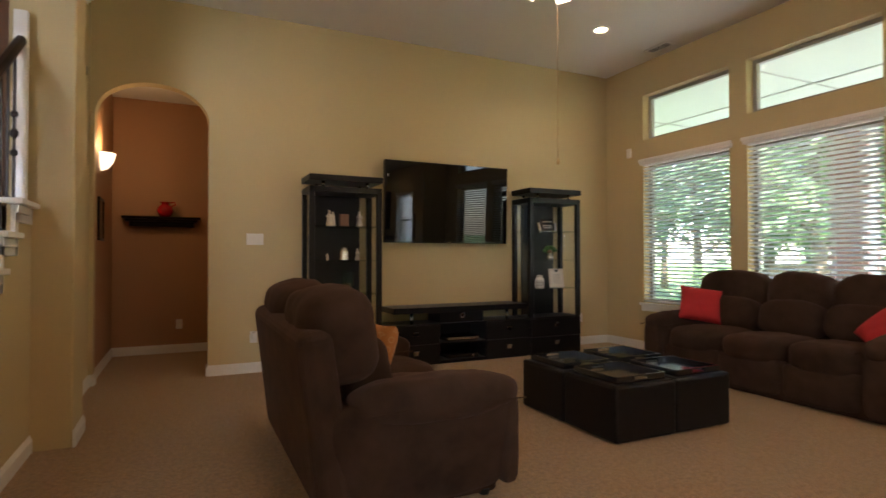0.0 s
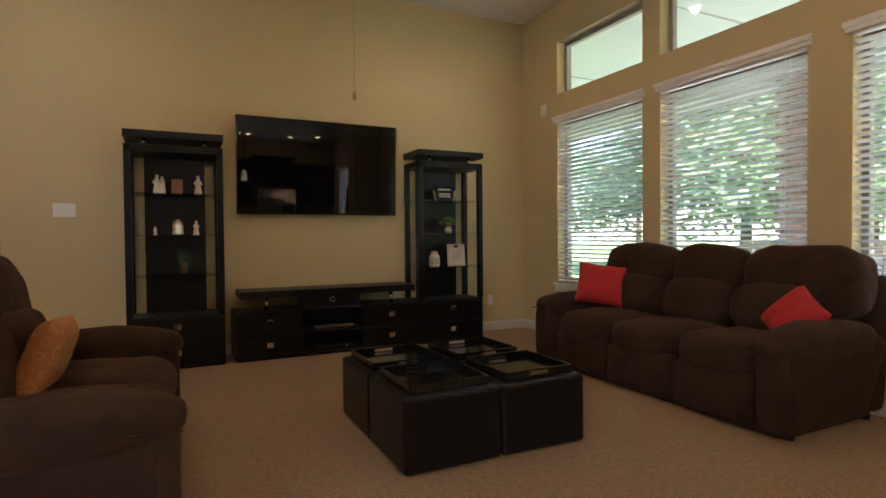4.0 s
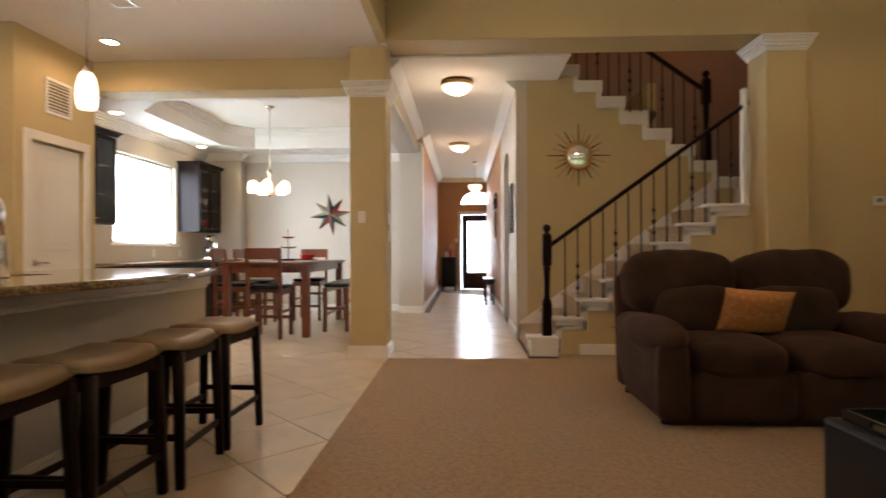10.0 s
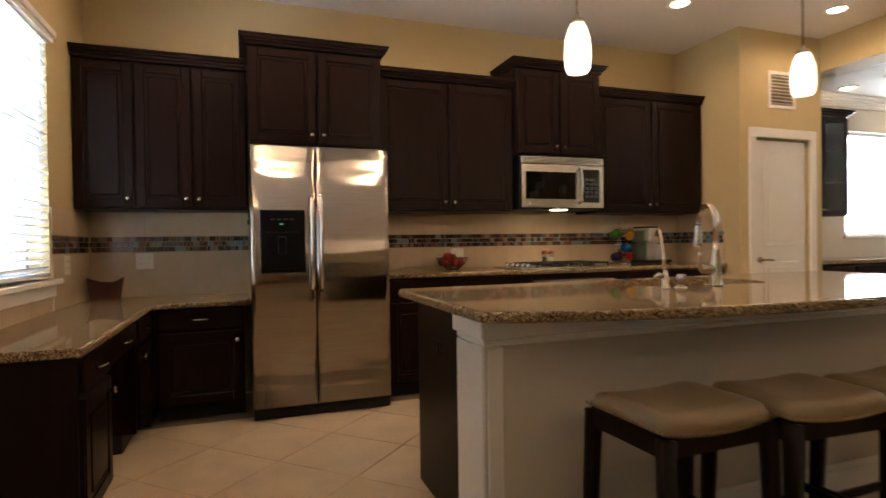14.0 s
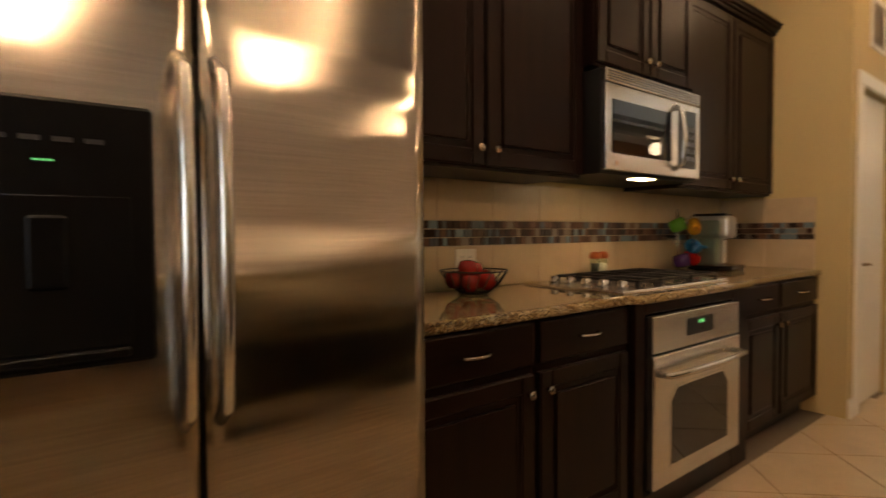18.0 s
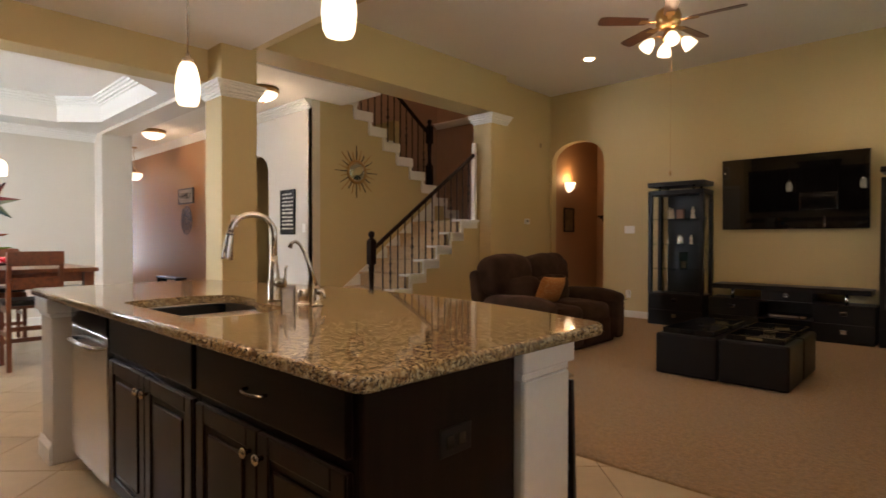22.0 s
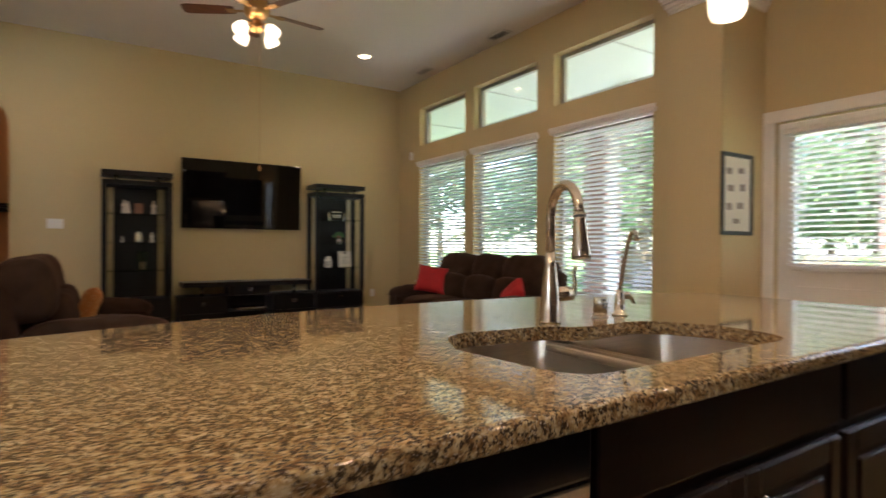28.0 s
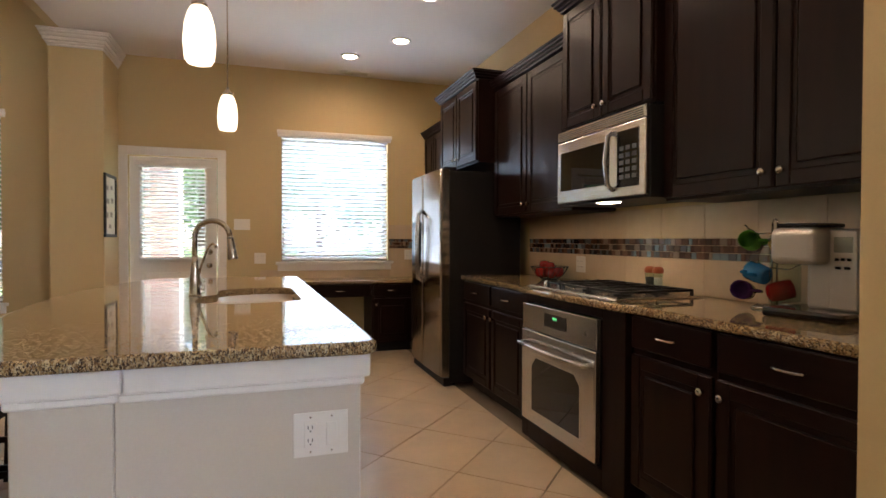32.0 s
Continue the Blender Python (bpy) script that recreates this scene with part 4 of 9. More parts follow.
# back door, half glazed, with its own blind
casing_x(KDOOR[0], KDOOR[1], KDOOR[3], XE, -1)
d = thing("door_1", XE + 0.04, -0.445, 0, 0, "white half-glazed back door with blind, closed", "door")
tagged(d, kind="structure")
y0, y1 = KDOOR[0] + 0.01, KDOOR[1] - 0.01
g0, g1, gz0, gz1 = y0 + 0.115, y1 - 0.115, 1.0, 1.93
bm = bmesh.new()
for a in ((y0, g0, 0.01, 2.04), (g1, y1, 0.01, 2.04), (g0, g1, 0.01, gz0), (g0, g1, gz1, 2.04)):
    join(bm, bx(XE + 0.03, XE + 0.07, *a))
part("leaf", bm, DOORW, d, world=True)
bm = bmesh.new()
for a in ((g0 - 0.03, g0, gz0 - 0.03, gz1 + 0.03), (g1, g1 + 0.03, gz0 - 0.03, gz1 + 0.03), (g0, g1, gz0 - 0.03, gz0), (g0, g1, gz1, gz1 + 0.03)):
    join(bm, bx(XE + 0.015, XE + 0.03, *a, 0.004))
part("glazing_bead", bm, DOORW, d, world=True)
part("lower_panel", bx(XE + 0.022, XE + 0.03, y0 + 0.13, y1 - 0.13, 0.22, 0.86, 0.006), DOORW, d, world=True)
pane = part("pane", bx(XE + 0.048, XE + 0.054, g0, g1, gz0, gz1), GLASS, d, world=True)
pane.visible_shadow = False
knob(d, (XE + 0.03, y0 + 0.07, 0.93), (-1, 0, 0))
part("deadbolt", turned(lathe([(0.03, 0), (0.03, 0.012), (0.016, 0.02), (0.012, 0.03), (0, 0.031)], 18), Matrix.Translation((XE + 0.03, y0 + 0.07, 1.07)) @ pose(0, 0, 0, 0, -90, 0)), NICKEL, d, world=True)
blind(XE + 0.012, g0 - 0.02, g1 + 0.02, gz0 - 0.01, gz1 + 0.05, -1, "white slatted blind mounted on the back door", tilt=15, pitch=0.040, width=0.045)
# pantry door
casing_y(PDOOR[0], PDOOR[1], PDOOR[3], -2.69, 1)
d = thing("door_2", -0.335, -2.75, 0, 0, "white panelled pantry door, closed", "door")
tagged(d, kind="structure")
x0, x1 = PDOOR[0] + 0.008, PDOOR[1] - 0.008
part("leaf", bx(x0, x1, -2.755, -2.715, 0.01, 2.04, 0.003), DOORW, d, world=True)
for a in ((x0 + 0.11, x1 - 0.11, 0.16, 0.92), (x0 + 0.11, x1 - 0.11, 1.06, 1.92)):
    part("door_panel", join(bx(a[0], a[1], -2.717, -2.709, a[2], a[3], 0.007), bx(a[0] + 0.05, a[1] - 0.05, -2.711, -2.704, a[2] + 0.05, a[3] - 0.05, 0.006)), DOORW, d, world=True)
part("lever", join(turned(lathe([(0.028, 0), (0.028, 0.008), (0.011, 0.012), (0.010, 0.045)], 18), Matrix.Translation((x1 - 0.07, -2.715, 0.94)) @ pose(0, 0, 0, -90, 0, 0)), tube([(x1 - 0.07, -2.672, 0.94), (x1 - 0.12, -2.668, 0.943), (x1 - 0.185, -2.672, 0.935)], 0.009)), NICKEL, d, "brushed nickel lever handle", world=True)
# front door with tall glass and arched transom
casing_x(FD[0], FD[1], FD[3], -10.25, 1)
d = thing("door_3", -10.3, 1.545, 0, 0, "dark wooden front door with tall bright glass, closed", "door")
tagged(d, kind="structure")
y0, y1 = FD[0] + 0.01, FD[1] - 0.01
g0, g1 = y0 + 0.16, y1 - 0.16
bm = bmesh.new()
for a in ((y0, g0, 0.01, 2.04), (g1, y1, 0.01, 2.04), (g0, g1, 0.01, 0.46), (g0, g1, 1.86, 2.04)):
    join(bm, bx(-10.34, -10.29, *a, 0.003))
part("leaf", bm, ESP, d, world=True)
pane = part("pane", bx(-10.32, -10.312, g0, g1, 0.46, 1.86), GLASS, d, world=True)
pane.visible_shadow = False
for yy in (g0 + 0.07, g1 - 0.07):
    part("came", bx(-10.311, -10.305, yy - 0.006, yy + 0.006, 0.47, 1.85), IRON, d, world=True)
for zz in (0.62, 1.70):
    part("came", bx(-10.311, -10.305, g0 + 0.005, g1 - 0.005, zz - 0.006, zz + 0.006), IRON, d, world=True)
knob(d, (-10.29, y1 - 0.06, 0.95), (1, 0, 0), BRASS)
tr = thing("window_9", -10.3, 1.545, TRAN[2], 0, "", "window")
tagged(tr, kind="structure")
n = 20
c, r = (TRAN[0] + TRAN[1]) / 2, (TRAN[1] - TRAN[0]) / 2
arc = [(c - r * math.cos(math.pi * k / n), TRAN[2] + 0.10 + (TRAN[3] - TRAN[2] - 0.10) * math.sin(math.pi * k / n)) for k in range(n + 1)]
part("transom_head", prism([*arc, (TRAN[1], TRAN[3] + 0.001), (TRAN[0], TRAN[3] + 0.001)], -10.34, -10.26, "x"), WALL_RUST, tr, world=True)
inner = [(c + (y - c) * 0.90, TRAN[2] + 0.04 + (z - TRAN[2]) * 0.84) for y, z in arc]
bm = bmesh.new()
for k in range(n):
    join(bm, prism([arc[k], arc[k + 1], inner[k + 1], inner[k]], -10.30, -10.25, "x"))
join(bm, bx(-10.30, -10.25, TRAN[0], TRAN[1], TRAN[2], TRAN[2] + 0.04))
for f in (-0.33, 0.33):
    join(bm, bx(-10.295, -10.275, c + f * r - 0.008, c + f * r + 0.008, TRAN[2] + 0.04, TRAN[2] + 0.32))
part("transom_frame", bm, TRIM, tr, world=True)
pane = part("pane", bx(-10.296, -10.290, TRAN[0] + 0.01, TRAN[1] - 0.01, TRAN[2], TRAN[3] - 0.02), GLASS, tr, world=True)
pane.visible_shadow = False

# ---- living room things ----
def plate(x, y, z, way, kind, label, gangs=1, w=None):
    """A switch or outlet plate on a wall; way is the wall's direction into the room."""
    rz = {(0, -1): 0, (0, 1): 180, (1, 0): 90, (-1, 0): -90}[way]
    ob = thing({"switch": "light_switch", "outlet": "wall_outlet"}[kind], x, y, z, rz, label, {"switch": "light switch", "outlet": "outlet"}[kind])
    wd = w or (0.07 + 0.046 * (gangs - 1))
    hh = 0.0575
    part("cover", bx(-wd / 2, wd / 2, -0.006, -0.0005, -hh, hh, 0.003, 2), PLATE, ob)
    for g in range(gangs):
        xc = (g - (gangs - 1) / 2) * 0.046
        if kind == "switch":
            part("rocker", bx(xc - 0.016, xc + 0.016, -0.010, -0.0055, -0.033, 0.033, 0.002), PLATE, ob)
        else:
            for s in (-1, 1):
                soc = part("socket", bx(xc - 0.016, xc + 0.016, -0.0085, -0.0055, s * 0.020 - 0.014, s * 0.020 + 0.014, 0.003, 2), PLATE, ob)
                for dx in (-0.006, 0.006):
                    part("slot", bx(xc + dx - 0.001, xc + dx + 0.001, -0.0092, -0.0083, s * 0.020 - 0.002, s * 0.020 + 0.007), SLOT, soc)
    return ob


def couch(x, y, rz, seats, width, label):
    """Reclining couch with the front at local +x; width runs along y."""
    ob = thing("sofa" if seats > 2 else "loveseat", x, y, 0, rz, label, "sofa")
    aw = 0.235
    inner = width - 2 * aw
    sw = inner / seats
    y0 = -inner / 2
    part("base", bx(0.10, 0.93, -width / 2 + 0.10, width / 2 - 0.10, 0.014, 0.30, 0.03, 2), SUEDE, ob)
    part("back_frame", turned(bx(-0.035, 0.13, -width / 2 + 0.05, width / 2 - 0.05, 0.05, 0.86, 0.06, 4), pose(0.08, 0, 0.0, 0, -7, 0)), SUEDE, ob)
    for k in range(seats):
        a, b = y0 + k * sw, y0 + (k + 1) * sw
        g = 0.006
        part("footrest", pillow(0.80, 0.965, a + g, b - g, 0.045, 0.345, 6, 12, wob=0.006, seed=k + rz), SUEDE, ob)
        part("seat_cushion", pillow(0.27, 1.0, a + g, b - g, 0.27, 0.515, 3.6, 18, sag=0.012, wob=0.012, seed=3 * k + rz), SUEDE, ob)
        part("lumbar_cushion", turned(pillow(0.0, 0.27, a + g, b - g, 0.0, 0.34, 3.2, 14, wob=0.012, seed=5 * k + rz), pose(0.22, 0, 0.43, 0, -9, 0)), SUEDE, ob)
        bk = part("back_cushion", turned(pillow(-0.085, 0.27, a - 0.17 if k == 0 else a + g, b + 0.17 if k == seats - 1 else b - g, -0.03, 0.43, 3.3, 20, wob=0.016, seed=7 * k + rz), pose(0.11, 0, 0.59, 0, -9, 0)), SUEDE, ob)
    for s in (-1, 1):
        c = s * (width / 2 - aw / 2)
        bm = pillow(0.08, 0.985, c - aw / 2 + 0.01, c + aw / 2 - 0.01, 0.03, 0.54, 6, 14, wob=0.008, seed=s + rz)
        for v in bm.verts:
            if (v.co.y - c) * s > 0:
                v.co.y -= s * 0.075 * max(0.0, 1 - v.co.z / 0.46)
        arm = part("arm", bm, SUEDE, ob)
        part("arm_pad", pillow(0.16, 1.035, c - aw / 2 - 0.03, c + aw / 2 + 0.025, 0.41, 0.625, 2.6, 18, wob=0.012, seed=2 * s + rz), SUEDE, arm)
        for e in (-1, 1):
            part("piping", tube([(0.22 + 0.80 * k / 10, c + e * (aw / 2 + 0.02) * (1 - 0.10 * (k / 10) ** 6), 0.505 - 0.012 * math.cos(k * 0.62)) for k in range(11)], 0.0045, 6), SUEDE, arm)
        part("arm_front", pillow(0.93, 1.015, c - aw / 2 + 0.025, c + aw / 2 - 0.025, 0.06, 0.52, 5, 10, wob=0.004), SUEDE, arm)
    for sx in (0.14, 0.86):
        for sy in (-1, 1):
            part("foot", lathe([(0.025, 0), (0.03, 0.04)], 12, None, (sx, sy * (width / 2 - 0.12), 0)), BLACKM, ob)
    return ob


couch(0.63, 3.10, 0, 2, 1.68, "dark brown microfibre reclining loveseat on the carpet")
couch(5.43 - 0.02, 3.12, 180, 3, 2.22, "dark brown microfibre reclining three-seat sofa under the windows")


def cushion(x, y, z, size, thick, m, mat, label, welt=True):
    ob = thing("throw_pillow", x, y, z, 0, label, "pillow")
    n = 20
    bm = bmesh.new()
    rows = {}
    for s in (1, -1):
        for i in range(n + 1):
            for j in range(n + 1):
                u, v = 2 * i / n - 1, 2 * j / n - 1
                pin = 1 - 0.07 * (1 - u * u) * abs(v) ** 3, 1 - 0.07 * (1 - v * v) * abs(u) ** 3
                t = thick * ((1 - u ** 4) * (1 - v ** 4)) ** 0.55
                t += 0.006 * noise.noise((u * 3 + x, v * 3, s)) * (1 - u * u) * (1 - v * v)
                key = (i, j, 0 if i in (0, n) or j in (0, n) else s)
                if key not in rows:
                    rows[key] = bm.verts.new((size[0] / 2 * u * pin[1], s * t if key[2] else 0, size[1] / 2 * v * pin[0]))
        for i in range(n):
            for j in range(n):
                q = [rows[(a, b, 0 if a in (0, n) or b in (0, n) else s)] for a, b in ((i, j), (i + 1, j), (i + 1, j + 1), (i, j + 1))]
                bm.faces.new(q)
    for f in bm.faces:
        f.smooth = True
    part("cover", turned(bm, m), mat, ob)
    return ob


cushion(4.86, 3.90, 0.695, (0.40, 0.37), 0.075, pose(0, 0, 0, -26, 8, -42) , RED, "red cotton throw pillow leaning on the sofa arm")
cushion(4.87, 2.30, 0.62, (0.34, 0.32), 0.07, pose(0, 0, 0, -40, 24, -125), RED, "red cotton throw pillow lying against the sofa arm")
# patterned pillow
m, n, l, s = nodes_of("circle_pattern_fabric")
v = coords(n, l, 14.0)
vo = n.new("ShaderNodeTexVoronoi")
vo.inputs["Scale"].default_value, vo.inputs["Randomness"].default_value = 1.0, 0.45
l.new(v, vo.inputs["Vector"])
wv = n.new("ShaderNodeMath")
wv.operation = "PINGPONG"
wv.inputs[1].default_value = 0.22
l.new(vo.outputs["Distance"], wv.inputs[0])
col = ramp_of(n, l, wv.outputs[0], [(0.15, (0.42, 0.16, 0.035)), (0.35, (0.60, 0.42, 0.20)), (0.6, (0.34, 0.115, 0.025)), (0.9, (0.55, 0.36, 0.15))])
l.new(col, s.inputs["Base Color"])
s.inputs["Roughness"].default_value = 0.8
PATT = m
cushion(1.16, 3.07, 0.635, (0.44, 0.31), 0.07, pose(0, 0, 0, 0, 0, 90) @ pose(0, 0, 0, 20, 4, 0), PATT, "orange and tan circle-patterned throw pillow on the loveseat")


# four cube ottomans pushed together, trays on top
def ottoman(x, y, label):
    ob = thing("storage_ottoman", x, y, 0, 0, label, "ottoman", "cube ottomans pushed together")
    h = 0.255
    part("body", bx(-h, h, -h, h, 0.02, 0.375, 0.018, 4), LEATHER, ob)
    for sx, sy in ((-1, 0), (1, 0), (0, -1), (0, 1)):
        part("seam", bx(-h * abs(sy) * 0.93 + (sx * h if sx else 0) - (0.002 if sx else 0), h * abs(sy) * 0.93 + (sx * h if sx else 0) + (0.002 if sx else 0), -h * abs(sx) * 0.93 + (sy * h if sy else 0) - (0.002 if sy else 0), h * abs(sx) * 0.93 + (sy * h if sy else 0) + (0.002 if sy else 0), 0.352, 0.358, 0.001), LEATHER, ob)
    for sx in (-1, 1):
        for sy in (-1, 1):
            part("foot", bx(sx * 0.20 - 0.02, sx * 0.20 + 0.02, sy * 0.20 - 0.02, sy * 0.20 + 0.02, 0, 0.02), BLACKM, ob)
    t = 0.205
    bm = bx(-t, t, -t, t, 0.377, 0.389, 0.002)
    tray = part("tray", bm, BLACKP, ob, "black lacquered serving tray")
    for sx in (-1, 1):
        part("tray_side", bx(sx * t - 0.006, sx * t + 0.006, -t, t, 0.377, 0.420, 0.003), BLACKP, tray)
        a = bmesh.new()
        for p in ((-t, -0.06, 0.377, 0.420), (0.06, t, 0.377, 0.420), (-0.06, 0.06, 0.377, 0.392), (-0.06, 0.06, 0.412, 0.420)):
            join(a, bx(p[0], p[1], sx * t - 0.006, sx * t + 0.006, p[2], p[3]))
        part("tray_handle_side", a, BLACKP, tray)
    return ob


for ix in (0, 1):
    for iy in (0, 1):
        ottoman(2.803 + 0.518 * ix, 2.86 + 0.518 * iy, "black leather cube ottoman with a lacquered tray top")


# display towers and media stand
def handle_plate(x, z, parent, y=-0.012):
    hp = part("drawer_pull", join(bx(x - 0.028, x + 0.028, y, y + 0.012, z - 0.022, z + 0.012, 0.002), bx(x - 0.032, x + 0.032, y - 0.008, y + 0.012, z + 0.012, z + 0.026, 0.003)), CHROME, parent, "square chrome pull")
    return hp


def tower(x, y, label, name="display_cabinet"):
    ob = thing(name, x, y, 0, 0, label, "cabinet", "pair of display towers")
    w, dd, h = 0.375, 0.40, 1.89
    part("base", bx(-w, w, 0.012, dd, 0.0, 0.455, 0.004), BLACKW, ob)
    for z0, z1 in ((0.015, 0.222), (0.228, 0.440)):
        dr = part("drawer", bx(-w + 0.012, w - 0.012, -0.008, 0.012, z0, z1, 0.003), BLACKW, ob)
        handle_plate(0.0, (z0 + z1) / 2 + 0.03, dr, -0.020)
    part("back_panel", bx(-w + 0.13, w - 0.13, dd - 0.02, dd - 0.002, 0.455, h, 0.002), BLACKW, ob)
    part("back_panel", bx(-w + 0.05, -w + 0.13, dd - 0.012, dd - 0.006, 0.455, h), GLASS, ob)
    part("back_panel", bx(w - 0.13, w - 0.05, dd - 0.012, dd - 0.006, 0.455, h), GLASS, ob)
    for sx in (-1, 1):
        for yy in (0.0, dd - 0.052):
            part("post", bx(sx * (w - 0.026) - 0.026, sx * (w - 0.026) + 0.026, yy, yy + 0.052, 0.457, h - 0.002, 0.003), BLACKW, ob)
        pane = part("side_glass", bx(sx * (w - 0.024) - 0.002, sx * (w - 0.024) + 0.002, 0.055, dd - 0.055, 0.457, h - 0.06), GLASS, ob)
    part("head", bx(-w, w, 0.0, dd, h - 0.06, h, 0.003), BLACKW, ob)
    for z in (1.49, 1.14, 0.795):
        part("glass_shelf", bx(-w + 0.03, w - 0.03, 0.012, dd - 0.025, z - 0.004, z + 0.004), SHELFG, ob)
        for sx in (-1, 1):
            part("shelf_pin", bx(sx * (w - 0.04) - 0.008, sx * (w - 0.04) + 0.008, 0.02, 0.035, z - 0.012, z - 0.004), CHROME, ob)
    for sx in (-1, 1):
        for yy in (0.05, dd - 0.05):
            part("spacer", lathe([(0.017, 0), (0.017, 0.055)], 16, None, (sx * 0.23, yy, h)), CHROME, ob)
    part("top_slab", bx(-w - 0.005, w + 0.005, -0.012, dd, h + 0.055, h + 0.115, 0.003), BLACKW, ob)
    return ob


TY = 5.44
tower(1.64, TY, "black wood display tower with glass shelves and ornaments")
tower(4.235, TY, "black wood display tower with glass shelves and framed items")
stand = thing("media_stand", 2.965, TY - 0.02, 0, 0, "low black media stand with raised top shelf and chrome posts", "tv stand")
part("plinth", bx(-0.86, 0.86, 0.03, 0.40, 0, 0.03), BLACKW, stand)
for sx in (-1, 1):
    part("drawer_box", bx(sx * 0.58 - 0.295, sx * 0.58 + 0.295, 0.012, 0.40, 0.03, 0.455, 0.003), BLACKW, stand)
    for z0, z1 in ((0.04, 0.235), (0.241, 0.445)):
        dr = part("drawer", bx(sx * 0.58 - 0.285, sx * 0.58 + 0.285, -0.008, 0.012, z0, z1, 0.003), BLACKW, stand)
        handle_plate(sx * 0.58, (z0 + z1) / 2 + 0.01, dr, -0.020)
    part("post", lathe([(0.019, 0), (0.019, 0.118)], 16, None, (sx * 0.60, 0.07, 0.455)), CHROME, stand)
part("shelf", bx(-0.285, 0.285, 0.01, 0.40, 0.03, 0.05), BLACKW, stand)
part("shelf", bx(-0.285, 0.285, 0.01, 0.40, 0.225, 0.243), BLACKW, stand)
part("shelf", bx(-0.285, 0.285, 0.01, 0.40, 0.437, 0.455), BLACKW, stand)
part("stand_back", bx(-0.285, 0.285, 0.385, 0.40, 0.05, 0.437), BLACKW, stand)
part("centre_block", bx(-0.27, 0.27, 0.04, 0.38, 0.455, 0.573, 0.003), BLACKW, stand)
part("cable_port", turned(lathe([(0.028, 0), (0.03, 0.003), (0.022, 0.004), (0.02, 0.001)], 20), Matrix.Translation((0, 0.039, 0.53)) @ pose(0, 0, 0, 90, 0, 0)), CHROME, stand)
part("top_shelf", bx(-0.83, 0.83, -0.01, 0.40, 0.573, 0.635, 0.003), BLACKW, stand)
for z, w_, lab in ((0.243, 0.20, "slim black disc player with silver front"), (0.05, 0.19, "black cable box on the lower shelf")):
    ob = thing("media_player", 2.965 + 0.02, TY + 0.15, z, 0, lab, "media player")
    part("case", bx(-w_, w_, -0.12, 0.14, 0.004, 0.05, 0.004), BLACKP, ob)
    part("front", bx(-w_ * 0.95, w_ * 0.95, -0.126, -0.12, 0.012, 0.042, 0.002), STEEL if z > 0.1 else BLACKP, ob)
    part("dial", turned(lathe([(0.014, 0), (0.013, 0.008)], 16), Matrix.Translation((w_ * 0.6, -0.126, 0.027)) @ pose(0, 0, 0, 90, 0, 0)), CHROME, ob)
    for sx in (-1, 1):
        part("foot", bx(sx * 0.15 - 0.01, sx * 0.15 + 0.01, -0.1, -0.08, 0, 0.004), BLACKM, ob)

tv = thing("television", 2.945, 5.815, 1.34, 0, "large black flat-screen television mounted on the wall", "television")
TVS = plain("dark_screen_glass", (0.003, 0.003, 0.0035), 0.02, var=0.05, spec=0.4)
TILT = pose(0, 0, 0, 1.9, 0, 0)
part("case", turned(bx(-0.793, 0.793, -0.045, 0.02, 0.0, 0.925, 0.006, 2), TILT), BLACKP, tv)
part("screen", turned(bx(-0.778, 0.778, -0.0475, -0.045, 0.022, 0.912), TILT), TVS, tv)
part("bracket", bx(-0.25, 0.25, 0.01, 0.043, 0.25, 0.65), BLACKM, tv)
part("badge", turned(bx(-0.03, 0.03, -0.0485, -0.0455, 0.006, 0.012), TILT), CHROME, tv)
part("indicator", turned(bx(-0.765, -0.752, -0.0485, -0.0470, 0.74, 0.765), TILT), PLATE, tv)

# ornaments on the towers


def figurine(x, y, z, h, mat, label, twin=False):
    r = h * 0.19
    bm = lathe([(r, 0), (r * 1.05, 0.02 * h), (r * 0.92, 0.2 * h), (r * 0.62, 0.5 * h), (r * 0.78, 0.66 * h), (r * 0.55, 0.76 * h), (r * 0.3, 0.80 * h), (r * 0.45, 0.86 * h), (r * 0.46, 0.93 * h), (r * 0.2, 0.995 * h), (0, h)], 16)
    tube([(r * 0.7, 0, 0.68 * h), (r * 0.9, -r * 0.5, 0.56 * h), (0, -r * 0.9, 0.52 * h)], r * 0.22, 8, bm)
    tube([(-r * 0.7, 0, 0.68 * h), (-r * 0.9, -r * 0.5, 0.56 * h), (0, -r * 0.9, 0.52 * h)], r * 0.22, 8, bm)
    if twin:
        join(bm, turned(lathe([(r, 0), (r * 0.8, 0.3 * h), (r * 0.6, 0.72 * h), (r * 0.3, 0.76 * h), (r * 0.42, 0.84 * h), (0, 0.93 * h)], 14), Matrix.Translation((r * 1.2, 0.01, 0))))
    turned(bm, Matrix.Translation((x, y, z)))
    return solid("figurine", bm, mat, label, "figurine")


